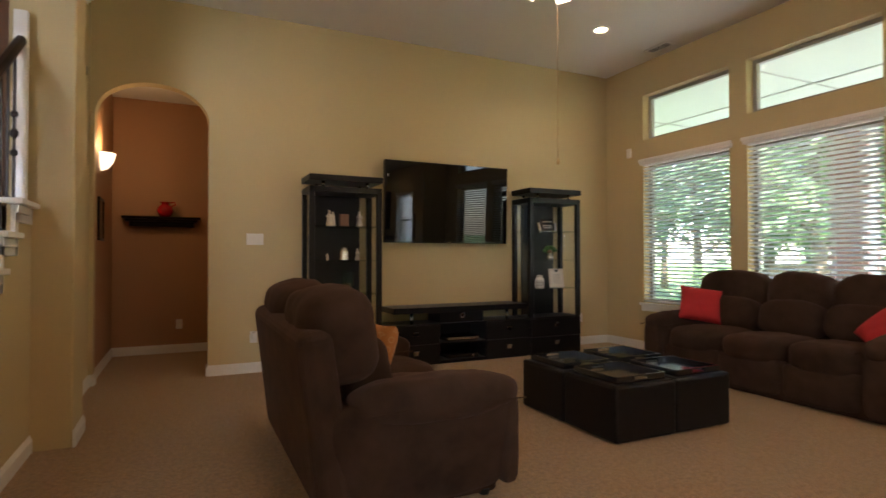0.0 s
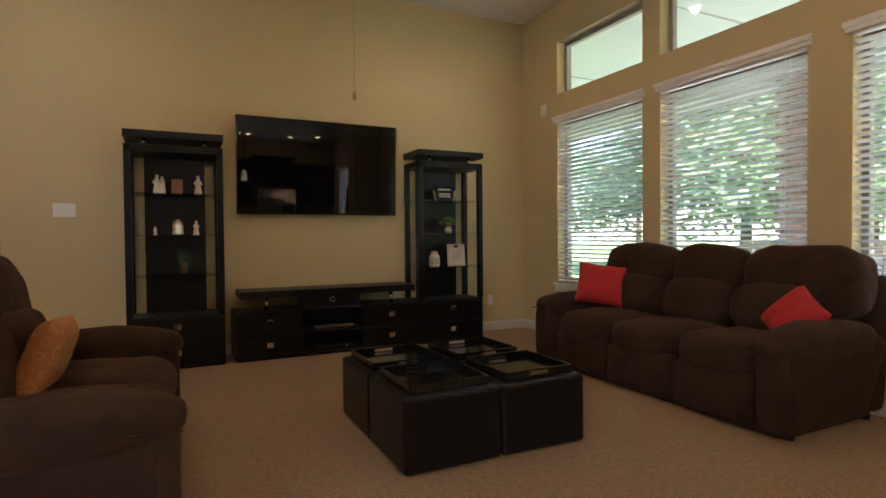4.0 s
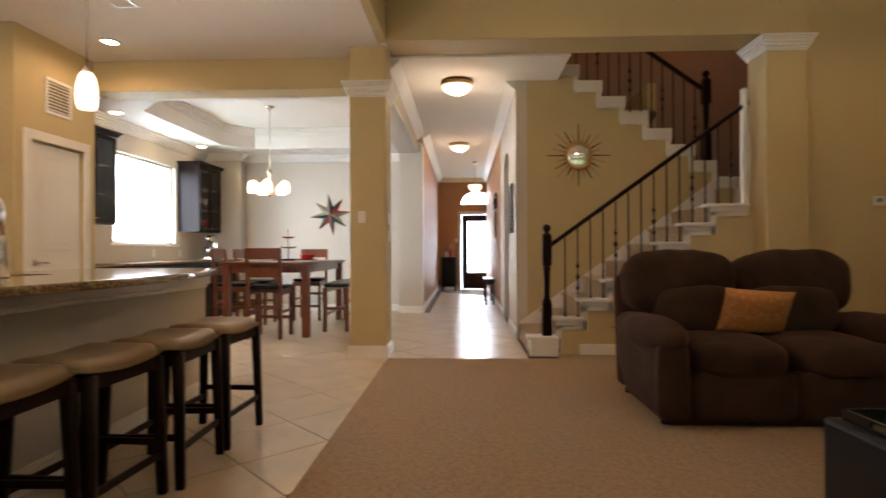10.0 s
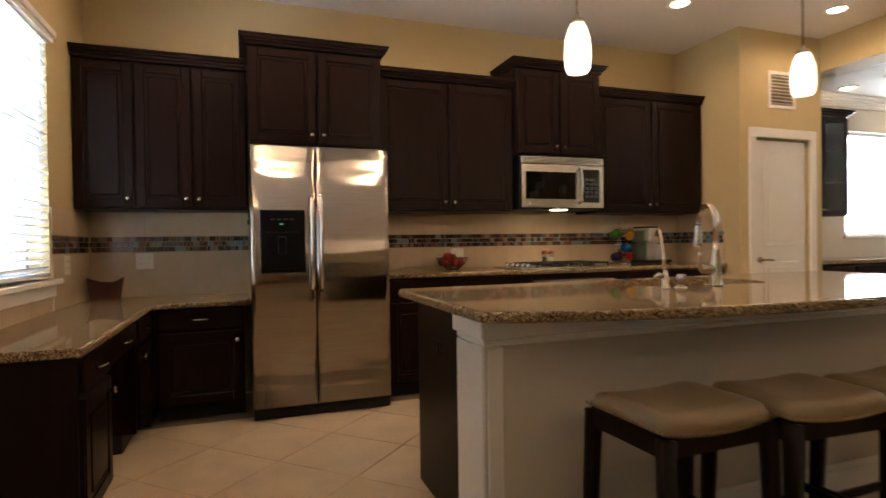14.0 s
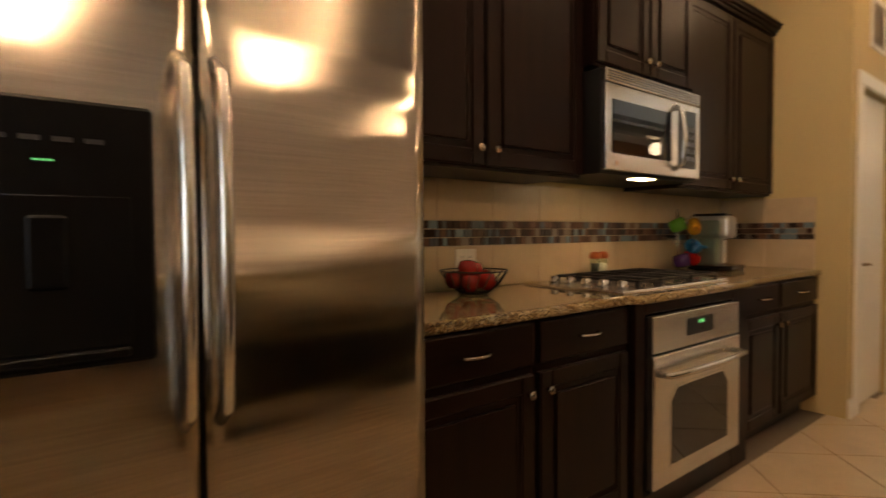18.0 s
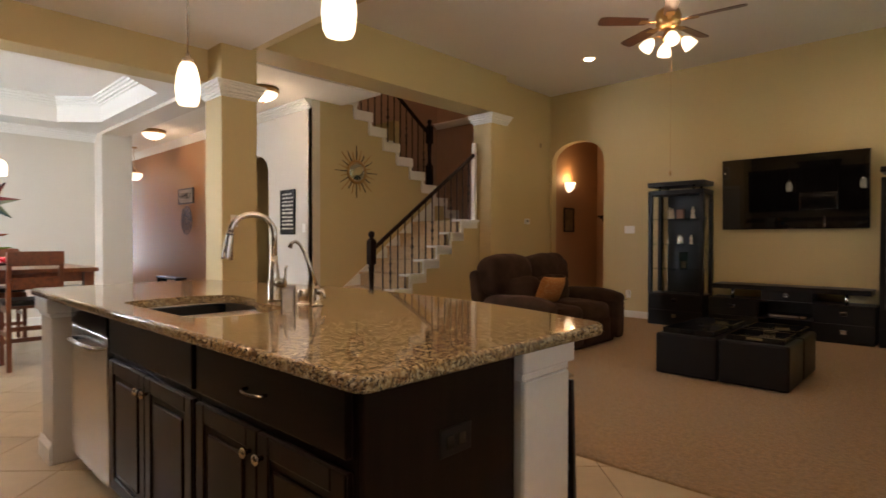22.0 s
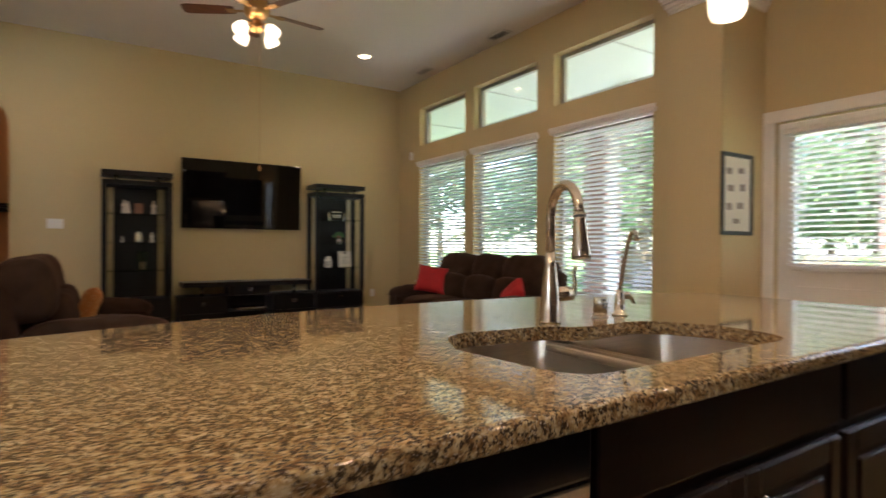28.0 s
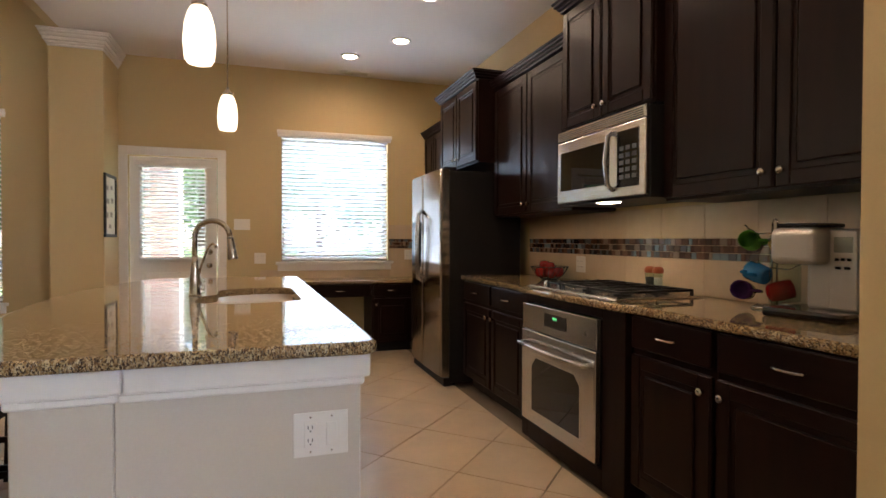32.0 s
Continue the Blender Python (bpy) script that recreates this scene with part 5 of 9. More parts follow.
sy = TY + 0.17
figurine(1.50, sy, 1.494, 0.17, CREAM, "cream carved couple figurine on a glass shelf", True)
figurine(1.82, sy, 1.494, 0.17, CREAM, "cream carved angel figurine on a glass shelf")
solid("wooden_block", bx(1.61, 1.70, sy - 0.03, sy + 0.03, 1.494, 1.625, 0.006), TERRA, "brown carved wooden block on a glass shelf", "ornament")
figurine(1.48, sy, 1.144, 0.075, CREAM, "small cream figurine on a glass shelf")
figurine(1.80, sy, 1.144, 0.125, CREAM, "cream carved figurine on a glass shelf")
solid("mercury_glass_bell", lathe([(0.05, 0), (0.052, 0.01), (0.045, 0.04), (0.05, 0.08), (0.036, 0.13), (0.02, 0.145), (0.012, 0.15), (0, 0.152)], 20, None, (1.655, sy, 1.144)), plain("mercury_glass", (0.62, 0.58, 0.50), 0.15, metal=1.0, var=0.3, grain=90, bump=0.5, dist=0.004), "silvery mercury glass ornament on a glass shelf", "ornament")
ob = thing("glass_lantern", 1.70, sy, 0.799, 0, "clear cut-glass lantern vase on a glass shelf", "vase")
part("vessel", lathe([(0.05, 0), (0.055, 0.01), (0.06, 0.12), (0.065, 0.23), (0.06, 0.235), (0.054, 0.12), (0.048, 0.014), (0, 0.012)], 12), SHELFG, ob)
part("candle", lathe([(0.03, 0), (0.03, 0.09), (0.028, 0.094), (0, 0.093)], 16, None, (0, 0, 0.012)), TERRA, ob)
ob = thing("award_plaque", 4.24, sy, 1.494, 0, "dark plaque with silver corner frame on a glass shelf", "plaque")
part("plaque", turned(bx(-0.10, 0.10, -0.006, 0.006, 0.0, 0.16, 0.003), pose(0, 0, 0.0, -10, 0, 0)), BLACKP, ob)
for sx in (-1, 1):
    part("bracket", turned(bx(sx * 0.11 - 0.012, sx * 0.11 + 0.012, -0.012, 0.012, 0.0, 0.13, 0.003), pose(0, 0, 0, -10, sx * 8, 0)), CHROME, ob)
for k, (zz, ww) in enumerate(((0.125, 0.07), (0.075, 0.065), (0.05, 0.065))):
    part("lettering", turned(bx(-ww, ww, -0.0075, -0.006, zz - 0.008, zz + 0.008), pose(0, 0, 0, -10, 0, 0)), STEEL, ob)
ob = thing("potted_plant", 4.27, sy, 1.144, 0, "small green succulent in a silver pot on a glass shelf", "plant")
part("pot", lathe([(0.045, 0), (0.05, 0.01), (0.05, 0.09), (0.046, 0.09), (0.044, 0.02), (0, 0.02)], 20), plain("hammered_silver", (0.6, 0.58, 0.54), 0.2, metal=1.0, var=0.2, grain=50, bump=0.4, dist=0.003), ob)
rnd = random.Random(4)
bm = bmesh.new()
for k in range(70):
    a, e, r = rnd.uniform(0, math.tau), rnd.uniform(0.1, 1.4), rnd.uniform(0.06, 0.085)
    c = Vector((r * math.cos(a) * math.cos(e), r * math.sin(a) * math.cos(e), 0.095 + 0.07 * math.sin(e)))
    leaf = lathe([(0, -0.014), (0.011, -0.004), (0.014, 0.006), (0.006, 0.016), (0, 0.018)], 7)
    join(bm, turned(leaf, Matrix.Translation(c) @ Euler((rnd.uniform(-0.6, 0.6), rnd.uniform(-0.6, 0.6), a)).to_matrix().to_4x4()))
part("foliage", bm, LEAF, ob)
part("soil", lathe([(0.044, 0.07), (0.02, 0.12), (0, 0.13)], 16), TERRA, ob)
ob = thing("ceramic_jar", 4.10, sy - 0.02, 0.799, 0, "white lidded ceramic jar with dark script bands", "jar")
part("body", lathe([(0.048, 0), (0.055, 0.01), (0.058, 0.09), (0.05, 0.115), (0.034, 0.125), (0.034, 0.135)], 24), CREAM, ob)
part("lid", lathe([(0.038, 0.135), (0.04, 0.15), (0.02, 0.158), (0, 0.159)], 24), CREAM, ob)
for k in range(4):
    part("lettering", lathe([(0.0575, 0.028 + 0.018 * k), (0.0590, 0.030 + 0.018 * k), (0.0590, 0.036 + 0.018 * k), (0.0575, 0.038 + 0.018 * k)], 24), plain("grey_print", (0.25, 0.22, 0.2), 0.6) if k == 0 else bpy.data.materials["grey_print"], ob)
ob = thing("photo_frame", 4.37, sy - 0.01, 0.799, -8, "cream clip frame holding a printed certificate", "picture frame")
part("board", turned(bx(-0.10, 0.10, -0.006, 0.006, 0, 0.235, 0.003), pose(0, 0, 0, -9, 0, 0)), CREAM, ob)
part("sheet", turned(bx(-0.078, 0.078, -0.008, -0.006, 0.02, 0.205), pose(0, 0, 0, -9, 0, 0)), PAPER, ob)
part("clip", turned(bx(-0.022, 0.022, -0.014, -0.006, 0.195, 0.222, 0.003), pose(0, 0, 0, -9, 0, 0)), BLACKM, ob)
for k in range(7):
    part("lettering", turned(bx(-0.055, 0.055, -0.0088, -0.008, 0.05 + 0.018 * k, 0.053 + 0.018 * k), pose(0, 0, 0, -9, 0, 0)), INK, ob)

# ceiling fan with four lamps
fan = thing("ceiling_fan", FAN[0], FAN[1], 3.0, 0, "bronze ceiling fan with brown blades and four lit glass shades", "ceiling fan")
part("canopy", lathe([(0.02, 0.56), (0.06, 0.60), (0.075, 0.65)], 24), BRASS, fan)
part("down_rod", lathe([(0.012, 0.42), (0.012, 0.60)], 12), BRASS, fan)
part("motor", lathe([(0.04, 0.20), (0.09, 0.22), (0.115, 0.26), (0.12, 0.33), (0.105, 0.38), (0.05, 0.42), (0.02, 0.43)], 32), BRASS, fan)
BLADE = wood("walnut_fan_blade", (0.10, 0.038, 0.017), 0.35, axis=0, coat=0.2)
for k in range(5):
    m4 = pose(0, 0, 0.275, 0, 0, 72 * k + 8)
    part("blade_iron", turned(join(bx(0.10, 0.22, -0.018, 0.018, -0.006, 0.004, 0.003), bx(0.19, 0.27, -0.04, 0.04, -0.004, 0.004, 0.003)), m4), BRASS, fan)
    part("blade", turned(prism([(0.20, -0.052), (0.30, -0.062), (0.62, -0.070), (0.66, -0.055), (0.67, 0.0), (0.66, 0.055), (0.62, 0.070), (0.30, 0.062), (0.20, 0.052)], 0.004, 0.011, b=0.002), m4 @ pose(0, 0, 0, 12, 0, 0)), BLADE, fan)
part("light_kit", lathe([(0.02, 0.08), (0.05, 0.10), (0.055, 0.15), (0.03, 0.20)], 24), BRASS, fan)
for k in range(4):
    a = math.tau * (k + 0.35) / 4
    d = Vector((math.cos(a), math.sin(a), 0))
    arm = part("light_arm", tube([d * 0.04 + Vector((0, 0, 0.13)), d * 0.10 + Vector((0, 0, 0.15)), d * 0.14 + Vector((0, 0, 0.12))], 0.008), BRASS, fan)
    q = Vector((0, 0, 1)).rotation_difference((d * -0.62 + Vector((0, 0, 0.78))).normalized()).to_matrix().to_4x4()
    part("glass_shade", turned(lathe([(0.062, -0.11), (0.066, -0.105), (0.060, -0.06), (0.045, -0.02), (0.025, 0.0), (0.022, 0.01)], 20), Matrix.Translation(d * 0.145 + Vector((0, 0, 0.115))) @ q), SHADE, arm)
part("pull_chain", tube([(0.03, 0, 0.10), (0.03, 0, -1.15)], 0.0016, 6), BRASS, fan)
part("chain_weight", lathe([(0.004, 0), (0.010, 0.006), (0.011, 0.03), (0.006, 0.045)], 12, None, (0.03, 0, -1.19)), BRASS, fan)


def can_light(x, y, z):
    ob = thing("recessed_light", x, y, z, 0, "lit recessed ceiling light with white trim ring", "ceiling light", "recessed ceiling lights")
    part("trim_ring", lathe([(0.068, -0.001), (0.095, -0.001), (0.098, -0.006), (0.072, -0.012), (0.066, -0.006), (0.068, -0.001)], 32, caps=False), TRIM, ob)
    part("lamp_face", lathe([(0, -0.022), (0.03, -0.020), (0.052, -0.013), (0.064, -0.004), (0.064, -0.001), (0, -0.001)], 24), BULB, ob)


for x, y in L_CANS:
    can_light(x, y, ZL)
for x, y in K_CANS:
    can_light(x, y, ZK)


def ceiling_vent(x, y, z, wx, wy, along="x"):
    ob = thing("ceiling_vent", x, y, z, 0, "white slatted ceiling air vent", "vent", "ceiling vents")
    bm = bmesh.new()
    for a in ((-wx, wx, -wy, -wy + 0.025), (-wx, wx, wy - 0.025, wy), (-wx, -wx + 0.025, -wy + 0.025, wy - 0.025), (wx - 0.025, wx, -wy + 0.025, wy - 0.025)):
        join(bm, bx(*a, -0.012, -0.001, 0.002))
    part("frame", bm, TRIM, ob)
    part("backing", bx(-wx + 0.025, wx - 0.025, -wy + 0.025, wy - 0.025, -0.003, -0.001), SLOT, ob)
    me = mesh_of("slat", turned(bx(-wx + 0.026, wx - 0.026, -0.009, 0.009, -0.001, 0.001), pose(0, 0, 0, 35, 0, 0)), TRIM)
    k = -wy + 0.04
    while k < wy - 0.03:
        share("slat", me, ob, Matrix.Translation((0, k, -0.008)))
        k += 0.022


ceiling_vent(5.20, 4.72, ZL, 0.08, 0.17)
ceiling_vent(5.26, 3.05, ZL, 0.08, 0.17)
ceiling_vent(0.57, -1.54, ZK, 0.17, 0.10)
ceiling_vent(5.30, -2.28, ZK, 0.08, 0.16)

# wall fittings of the living room
plate(0.80, YN, 1.36, (0, -1), "switch", "white triple rocker switch plate", 3)
plate(0.79, YN, 0.37, (0, -1), "outlet", "white wall outlet near the arch")
plate(4.94, YN, 0.37, (0, -1), "outlet", "white wall outlet beside the tower")
ob = thing("plug_in_freshener", 0.79, YN - 0.009, 0.37, 0, "white plug-in air freshener in an outlet", "air freshener")
part("body", pillow(-0.026, 0.026, -0.055, 0.0, -0.02, 0.055, 3.5, 8), PLATE, ob)
ob = thing("thermostat", XW, 5.16, 1.50, 90, "white wall thermostat with grey display", "thermostat")
part("case", bx(-0.062, 0.062, -0.026, -0.001, -0.045, 0.045, 0.006, 2), PLATE, ob)
part("display", bx(-0.03, 0.03, -0.0275, -0.026, -0.012, 0.025), plain("lcd_grey", (0.18, 0.20, 0.17), 0.3), ob)
ob = thing("motion_sensor", XE, 5.42, 2.53, -90, "small white corner motion sensor", "sensor")
part("case", bx(-0.03, 0.03, -0.04, -0.001, -0.06, 0.06, 0.01, 2), PLATE, ob)
ob = thing("wall_sensor", XW, 5.55, 2.78, 90, "small grey wall sensor", "sensor")
part("case", bx(-0.02, 0.02, -0.02, -0.001, -0.035, 0.035, 0.004), STEEL, ob)

# passage things
ob = thing("wall_sconce", -0.62, 6.42, 2.05, 90, "lit half-bowl wall sconce of frosted glass", "wall lamp")
bm = lathe([(0.015, 0.0), (0.06, 0.02), (0.105, 0.08), (0.13, 0.17), (0.124, 0.17), (0.10, 0.085), (0.055, 0.028), (0, 0.02)], 24)
for v_ in bm.verts:
    v_.co.y = -abs(v_.co.y) if v_.co.y < 0 else v_.co.y * 0.02
part("bowl", turned(bm, pose(0, -0.012, 0)), SHADEH, ob)
part("wall_plate", bx(-0.045, 0.045, -0.014, -0.001, 0.0, 0.14, 0.006, 2), BRASS, ob)


def picture(x, y, z, rz, w, h, label, fmat, art, border=0.025, inner=None, depth=0.022):
    ob = thing("framed_picture", x, y, z, rz, label, "picture")
    bm = bmesh.new()
    for a in ((-w / 2, w / 2, h / 2 - border, h / 2), (-w / 2, w / 2, -h / 2, -h / 2 + border), (-w / 2, -w / 2 + border, -h / 2 + border, h / 2 - border), (w / 2 - border, w / 2, -h / 2 + border, h / 2 - border)):
        join(bm, bx(a[0], a[1], -depth, -0.001, a[2], a[3], 0.004))
    part("frame", bm, fmat, ob)
    part("print", bx(-w / 2 + border, w / 2 - border, -0.010, -0.001, -h / 2 + border, h / 2 - border), art, ob)
    return ob


ARTB = plain("sepia_print", (0.16, 0.09, 0.035), 0.5, var=0.6, grain=9, blotch=5)
picture(-0.62, 6.45, 1.56, 90, 0.34, 0.43, "dark framed sepia picture below the sconce", BLACKW, ARTB)
ob = thing("wall_shelf", -0.09, 7.5, 1.60, 0, "dark moulded wooden wall shelf", "shelf")
part("board", bx(-0.42, 0.42, -0.20, -0.001, 0.035, 0.065, 0.006), ESPX, ob)
part("moulding", join(bx(-0.39, 0.39, -0.17, -0.001, 0.005, 0.035, 0.006), bx(-0.35, 0.35, -0.13, -0.001, -0.05, 0.005, 0.012, 2)), ESPX, ob)
ob = thing("vase", -0.06, 7.40, 1.665, 0, "round red glazed vase with handle on a shelf", "vase")
part("body", lathe([(0.04, 0), (0.07, 0.02), (0.09, 0.07), (0.08, 0.12), (0.045, 0.145), (0.04, 0.16), (0.062, 0.18), (0.056, 0.18), (0.034, 0.16), (0, 0.15)], 28), REDG, ob)
part("handle", tube([(0.07, 0, 0.13), (0.11, 0, 0.15), (0.105, 0, 0.185), (0.055, 0, 0.172)], 0.008), REDG, ob)
plate(0.10, 7.5, 0.36, (0, -1), "outlet", "white wall outlet in the passage")

# sunburst mirror on the stair wall
ob = thing("sunburst_mirror", SX0, 2.54, 2.15, 90, "round sunburst mirror with dark bronze rays", "mirror")
MIR = plain("mirror_silver", (0.85, 0.85, 0.84), 0.03, metal=1.0, var=0.01)
part("mirror", turned(lathe([(0, 0.0), (0.135, 0.0), (0.135, 0.012), (0.11, 0.018), (0, 0.022)], 36), pose(0, -0.012, 0, 90, 0, 0)), MIR, ob)
bm = bmesh.new()
part("rim", turned(lathe([(0.132, 0.0), (0.17, 0.0), (0.172, 0.014), (0.152, 0.026), (0.132, 0.016)], 36), pose(0, -0.005, 0, 90, 0, 0)), BRASS, ob)
for k in range(24):
    a = math.tau * k / 24
    rr = (0.37, 0.28, 0.32)[k % 3]
    part("ray", turned(join(prism([(0.145, -0.008), (rr, -0.004), (rr, 0.004), (0.145, 0.008)], 0.006, 0.013), bx(0.145, 0.20, -0.009, 0.009, 0.004, 0.012, 0.002)), pose(0, 0, 0, 90, 0, 0) @ pose(0, 0, 0, 0, 0, math.degrees(a))), BRASS if k % 2 else IRON, ob)
# wall decor high in the stairwell
ob = thing("metal_wall_art", -1.9, 5.30, 3.55, 0, "dark metal branch wall art in the stairwell", "wall art")
part("branch", tube([(-0.5, -0.02, 0.18), (-0.2, -0.02, 0.02), (0.1, -0.02, -0.02), (0.45, -0.02, -0.2)], 0.009), IRON, ob)
rnd = random.Random(9)
for k in range(9):
    t_ = k / 8
    part("leaf_plate", turned(lathe([(0, -0.004), (0.05, 0), (0, 0.004)], 10), pose(-0.5 + 0.95 * t_, -0.02, 0.18 - 0.38 * t_ + rnd.uniform(-0.07, 0.07), 90, 0, 0)), IRON, ob)

# ---- kitchen ----
def front_parts(w, h, mat, rail_w=0.058):
    """Meshes of a cabinet front facing local +y, its foot at z = 0, its back at y = 0."""
    out = {"board": mesh_of("door", bx(-w / 2, w / 2, 0.0, 0.014, 0, h, 0.002), mat)}
    out["stile"] = mesh_of("stile", bx(-rail_w / 2, rail_w / 2, 0.0142, 0.023, 0, h, 0.004), mat)
    out["rail"] = mesh_of("rail", bx(-w / 2 + rail_w + 0.0004, w / 2 - rail_w - 0.0004, 0.0142, 0.0228, 0, rail_w, 0.004), ESPX if mat == ESP else mat)
    iw, ih = w / 2 - rail_w - 0.022, h - 2 * rail_w - 0.044
    if iw > 0.03 and ih > 0.03:
        out["panel"] = mesh_of("panel", prism([(-iw, rail_w + 0.022), (iw, rail_w + 0.022), (iw, rail_w + 0.022 + ih), (-iw, rail_w + 0.022 + ih)], 0.0142, 0.022, "y", 0.007), mat)
    return out


def slab_mesh(w, h, mat):
    return mesh_of("drawer_front", bx(-w / 2, w / 2, 0.0, 0.021, 0, h, 0.005, 2), mat)


KNOB = mesh_of("knob", turned(lathe([(0.007, 0), (0.006, 0.010), (0.010, 0.014), (0.0155, 0.019), (0.0155, 0.024), (0.010, 0.028), (0, 0.029)], 16), pose(0, 0, 0, -90, 0, 0)), NICKEL)
PULL = mesh_of("pull", tube([(-0.052, 0, 0), (-0.050, 0.018, 0), (-0.03, 0.028, 0), (0, 0.031, 0), (0.03, 0.028, 0), (0.050, 0.018, 0), (0.052, 0, 0)], 0.0052, 8), NICKEL)
CACHE = {}


def door_on(ob, x0, x1, z0, z1, knob_at, name="door", mat=None, y=0.0):
    """knob_at: 'lt', 'rt', 'lb', 'rb' corner or None."""
    w, h = round(x1 - x0 - 0.004, 3), round(z1 - z0 - 0.004, 3)
    key = ("d", w, h)
    CACHE.setdefault(key, front_parts(w, h, ESP))
    ms = CACHE[key]
    d = share(name, ms["board"], ob, Matrix.Translation(((x0 + x1) / 2, y, z0 + 0.002)))
    for sx in (-1, 1):
        share("stile", ms["stile"], d, Matrix.Translation((sx * (w / 2 - 0.029), 0, 0)))
    for zz in (0.0, h - 0.058):
        share("rail", ms["rail"], d, Matrix.Translation((0, 0, zz)))
    if "panel" in ms:
        share("panel", ms["panel"], d, Matrix())
    if knob_at:
        kx = (-w / 2 + 0.032) if knob_at[0] == "l" else (w / 2 - 0.032)
        kz = h - 0.06 if knob_at[1] == "t" else 0.06
        share("knob", KNOB, d, Matrix.Translation((kx, 0.0225, kz)), "brushed nickel knob")
    return d


def drawer_on(ob, x0, x1, z0, z1, pull=True, y=0.0):
    w, h = round(x1 - x0 - 0.004, 3), round(z1 - z0 - 0.004, 3)
    key = ("s", w, h)
    CACHE.setdefault(key, slab_mesh(w, h, ESPX))
    d = share("drawer", CACHE[key], ob, Matrix.Translation(((x0 + x1) / 2, y, z0 + 0.002)))
    if pull:
        share("pull", PULL, d, Matrix.Translation((0, 0.021, h / 2)), "curved nickel pull")
    return d


def base_unit(x, y, rz, w, depth, label, fronts, top=0.876, toe=0.10, name="base_cabinet"):
    """A floor cabinet whose front is at local y = 0, facing +y. fronts(ob) adds doors and drawers."""
    ob = thing(name, x, y, 0, rz, label, "cabinet")
    part("body", bx(-w / 2, w / 2, -depth, -0.001, toe, top, 0.001), ESP, ob)
    part("toe_kick", bx(-w / 2, w / 2, -depth, -0.07, 0.0, toe), BLACKM, ob)
    fronts(ob)
    return ob


FY = -2.87


def drawer_door(w, knob_side):
    def add(ob):
        drawer_on(ob, -w / 2 + 0.012, w / 2 - 0.012, 0.725, 0.868)
        door_on(ob, -w / 2 + 0.012, w / 2 - 0.012, 0.115, 0.70, knob_side + "t")
    return add


DEP = FY - YS - 0.004
for a, b, side in ((PX + 0.005, 0.80, "r"), (0.802, 1.28, "l"), (2.30, 2.84, "r"), (2.842, 3.40, "l")):
    base_unit((a + b) / 2, FY, 0, b - a, DEP, "espresso base cabinet with drawer, raised-panel door and granite above", drawer_door(b - a, side))
# oven housing: a unit standing a little proud
OVX0, OVX1 = 1.46, 2.225
ob = thing("oven_cabinet", 1.84, FY + 0.04, 0, 0, "espresso cabinet round the wall oven", "cabinet")
for nm, a in (("side_panel", (1.284, OVX0 - 0.002, 0.0, 0.876)), ("side_panel", (OVX1 + 0.002, 2.296, 0.0, 0.876)), ("top_rail", (OVX0 - 0.0015, OVX1 + 0.0015, 0.83, 0.875)), ("toe_board", (OVX0 - 0.0015, OVX1 + 0.0015, 0.0, 0.10))):
    part(nm, bx(a[0], a[1], YS + 0.004, FY + 0.04, a[2], a[3], 0.002), ESP, ob, world=True)
ov = thing("wall_oven", 1.8425, FY + 0.045, 0.12, 0, "stainless built-in oven with dark window and curved handle", "oven")
w2 = (OVX1 - OVX0) / 2
part("case", bx(-w2 + 0.004, w2 - 0.004, -0.55, 0.0, 0.0, 0.70), BLACKM, ov)
cp = part("control_panel", bx(-w2, w2, 0.0, 0.028, 0.555, 0.705, 0.005, 2), STEEL, ov)
part("display", bx(-0.115, 0.115, 0.0285, 0.031, 0.60, 0.672, 0.003), BLACKP, cp)
LCD = glow("green_clock_digits", (0.15, 1.0, 0.35), 0.07)
for k in range(3):
    part("digit", bx(0.0 - 0.022 + 0.016 * k, 0.0 - 0.012 + 0.016 * k, 0.0312, 0.032, 0.645, 0.660), LCD, cp)
part("badge", turned(lathe([(0.012, 0), (0.012, 0.002)], 16), pose(-0.30, 0.028, 0.62, -90, 0, 0)), CHROME, cp)
dr = part("oven_door", bx(-w2, w2, 0.0, 0.034, 0.012, 0.548, 0.006, 2), STEEL, ov)
win = [(-0.25, 0.09), (0.25, 0.09), (0.25, 0.35), (0.20, 0.40), (-0.20, 0.40), (-0.25, 0.35)]
part("oven_window", prism(win, 0.0345, 0.037, "y", 0.001), TVS, dr)
part("window_rim", join(prism([(p[0] * 1.06, p[1] + (0.012 if p[1] > 0.2 else -0.012)) for p in win], 0.034, 0.0352, "y"), bx(0, 0.001, 0.034, 0.0345, 0.2, 0.201)), STEEL, dr)
part("handle", tube([(-0.345, 0.034, 0.475), (-0.335, 0.075, 0.475), (-0.17, 0.092, 0.475), (0, 0.096, 0.475), (0.17, 0.092, 0.475), (0.335, 0.075, 0.475), (0.345, 0.034, 0.475)], 0.013, 12), STEEL, dr)
part("vent_strip", bx(-w2, w2, 0.0, 0.02, 0.0, 0.011), BLACKM, ov)


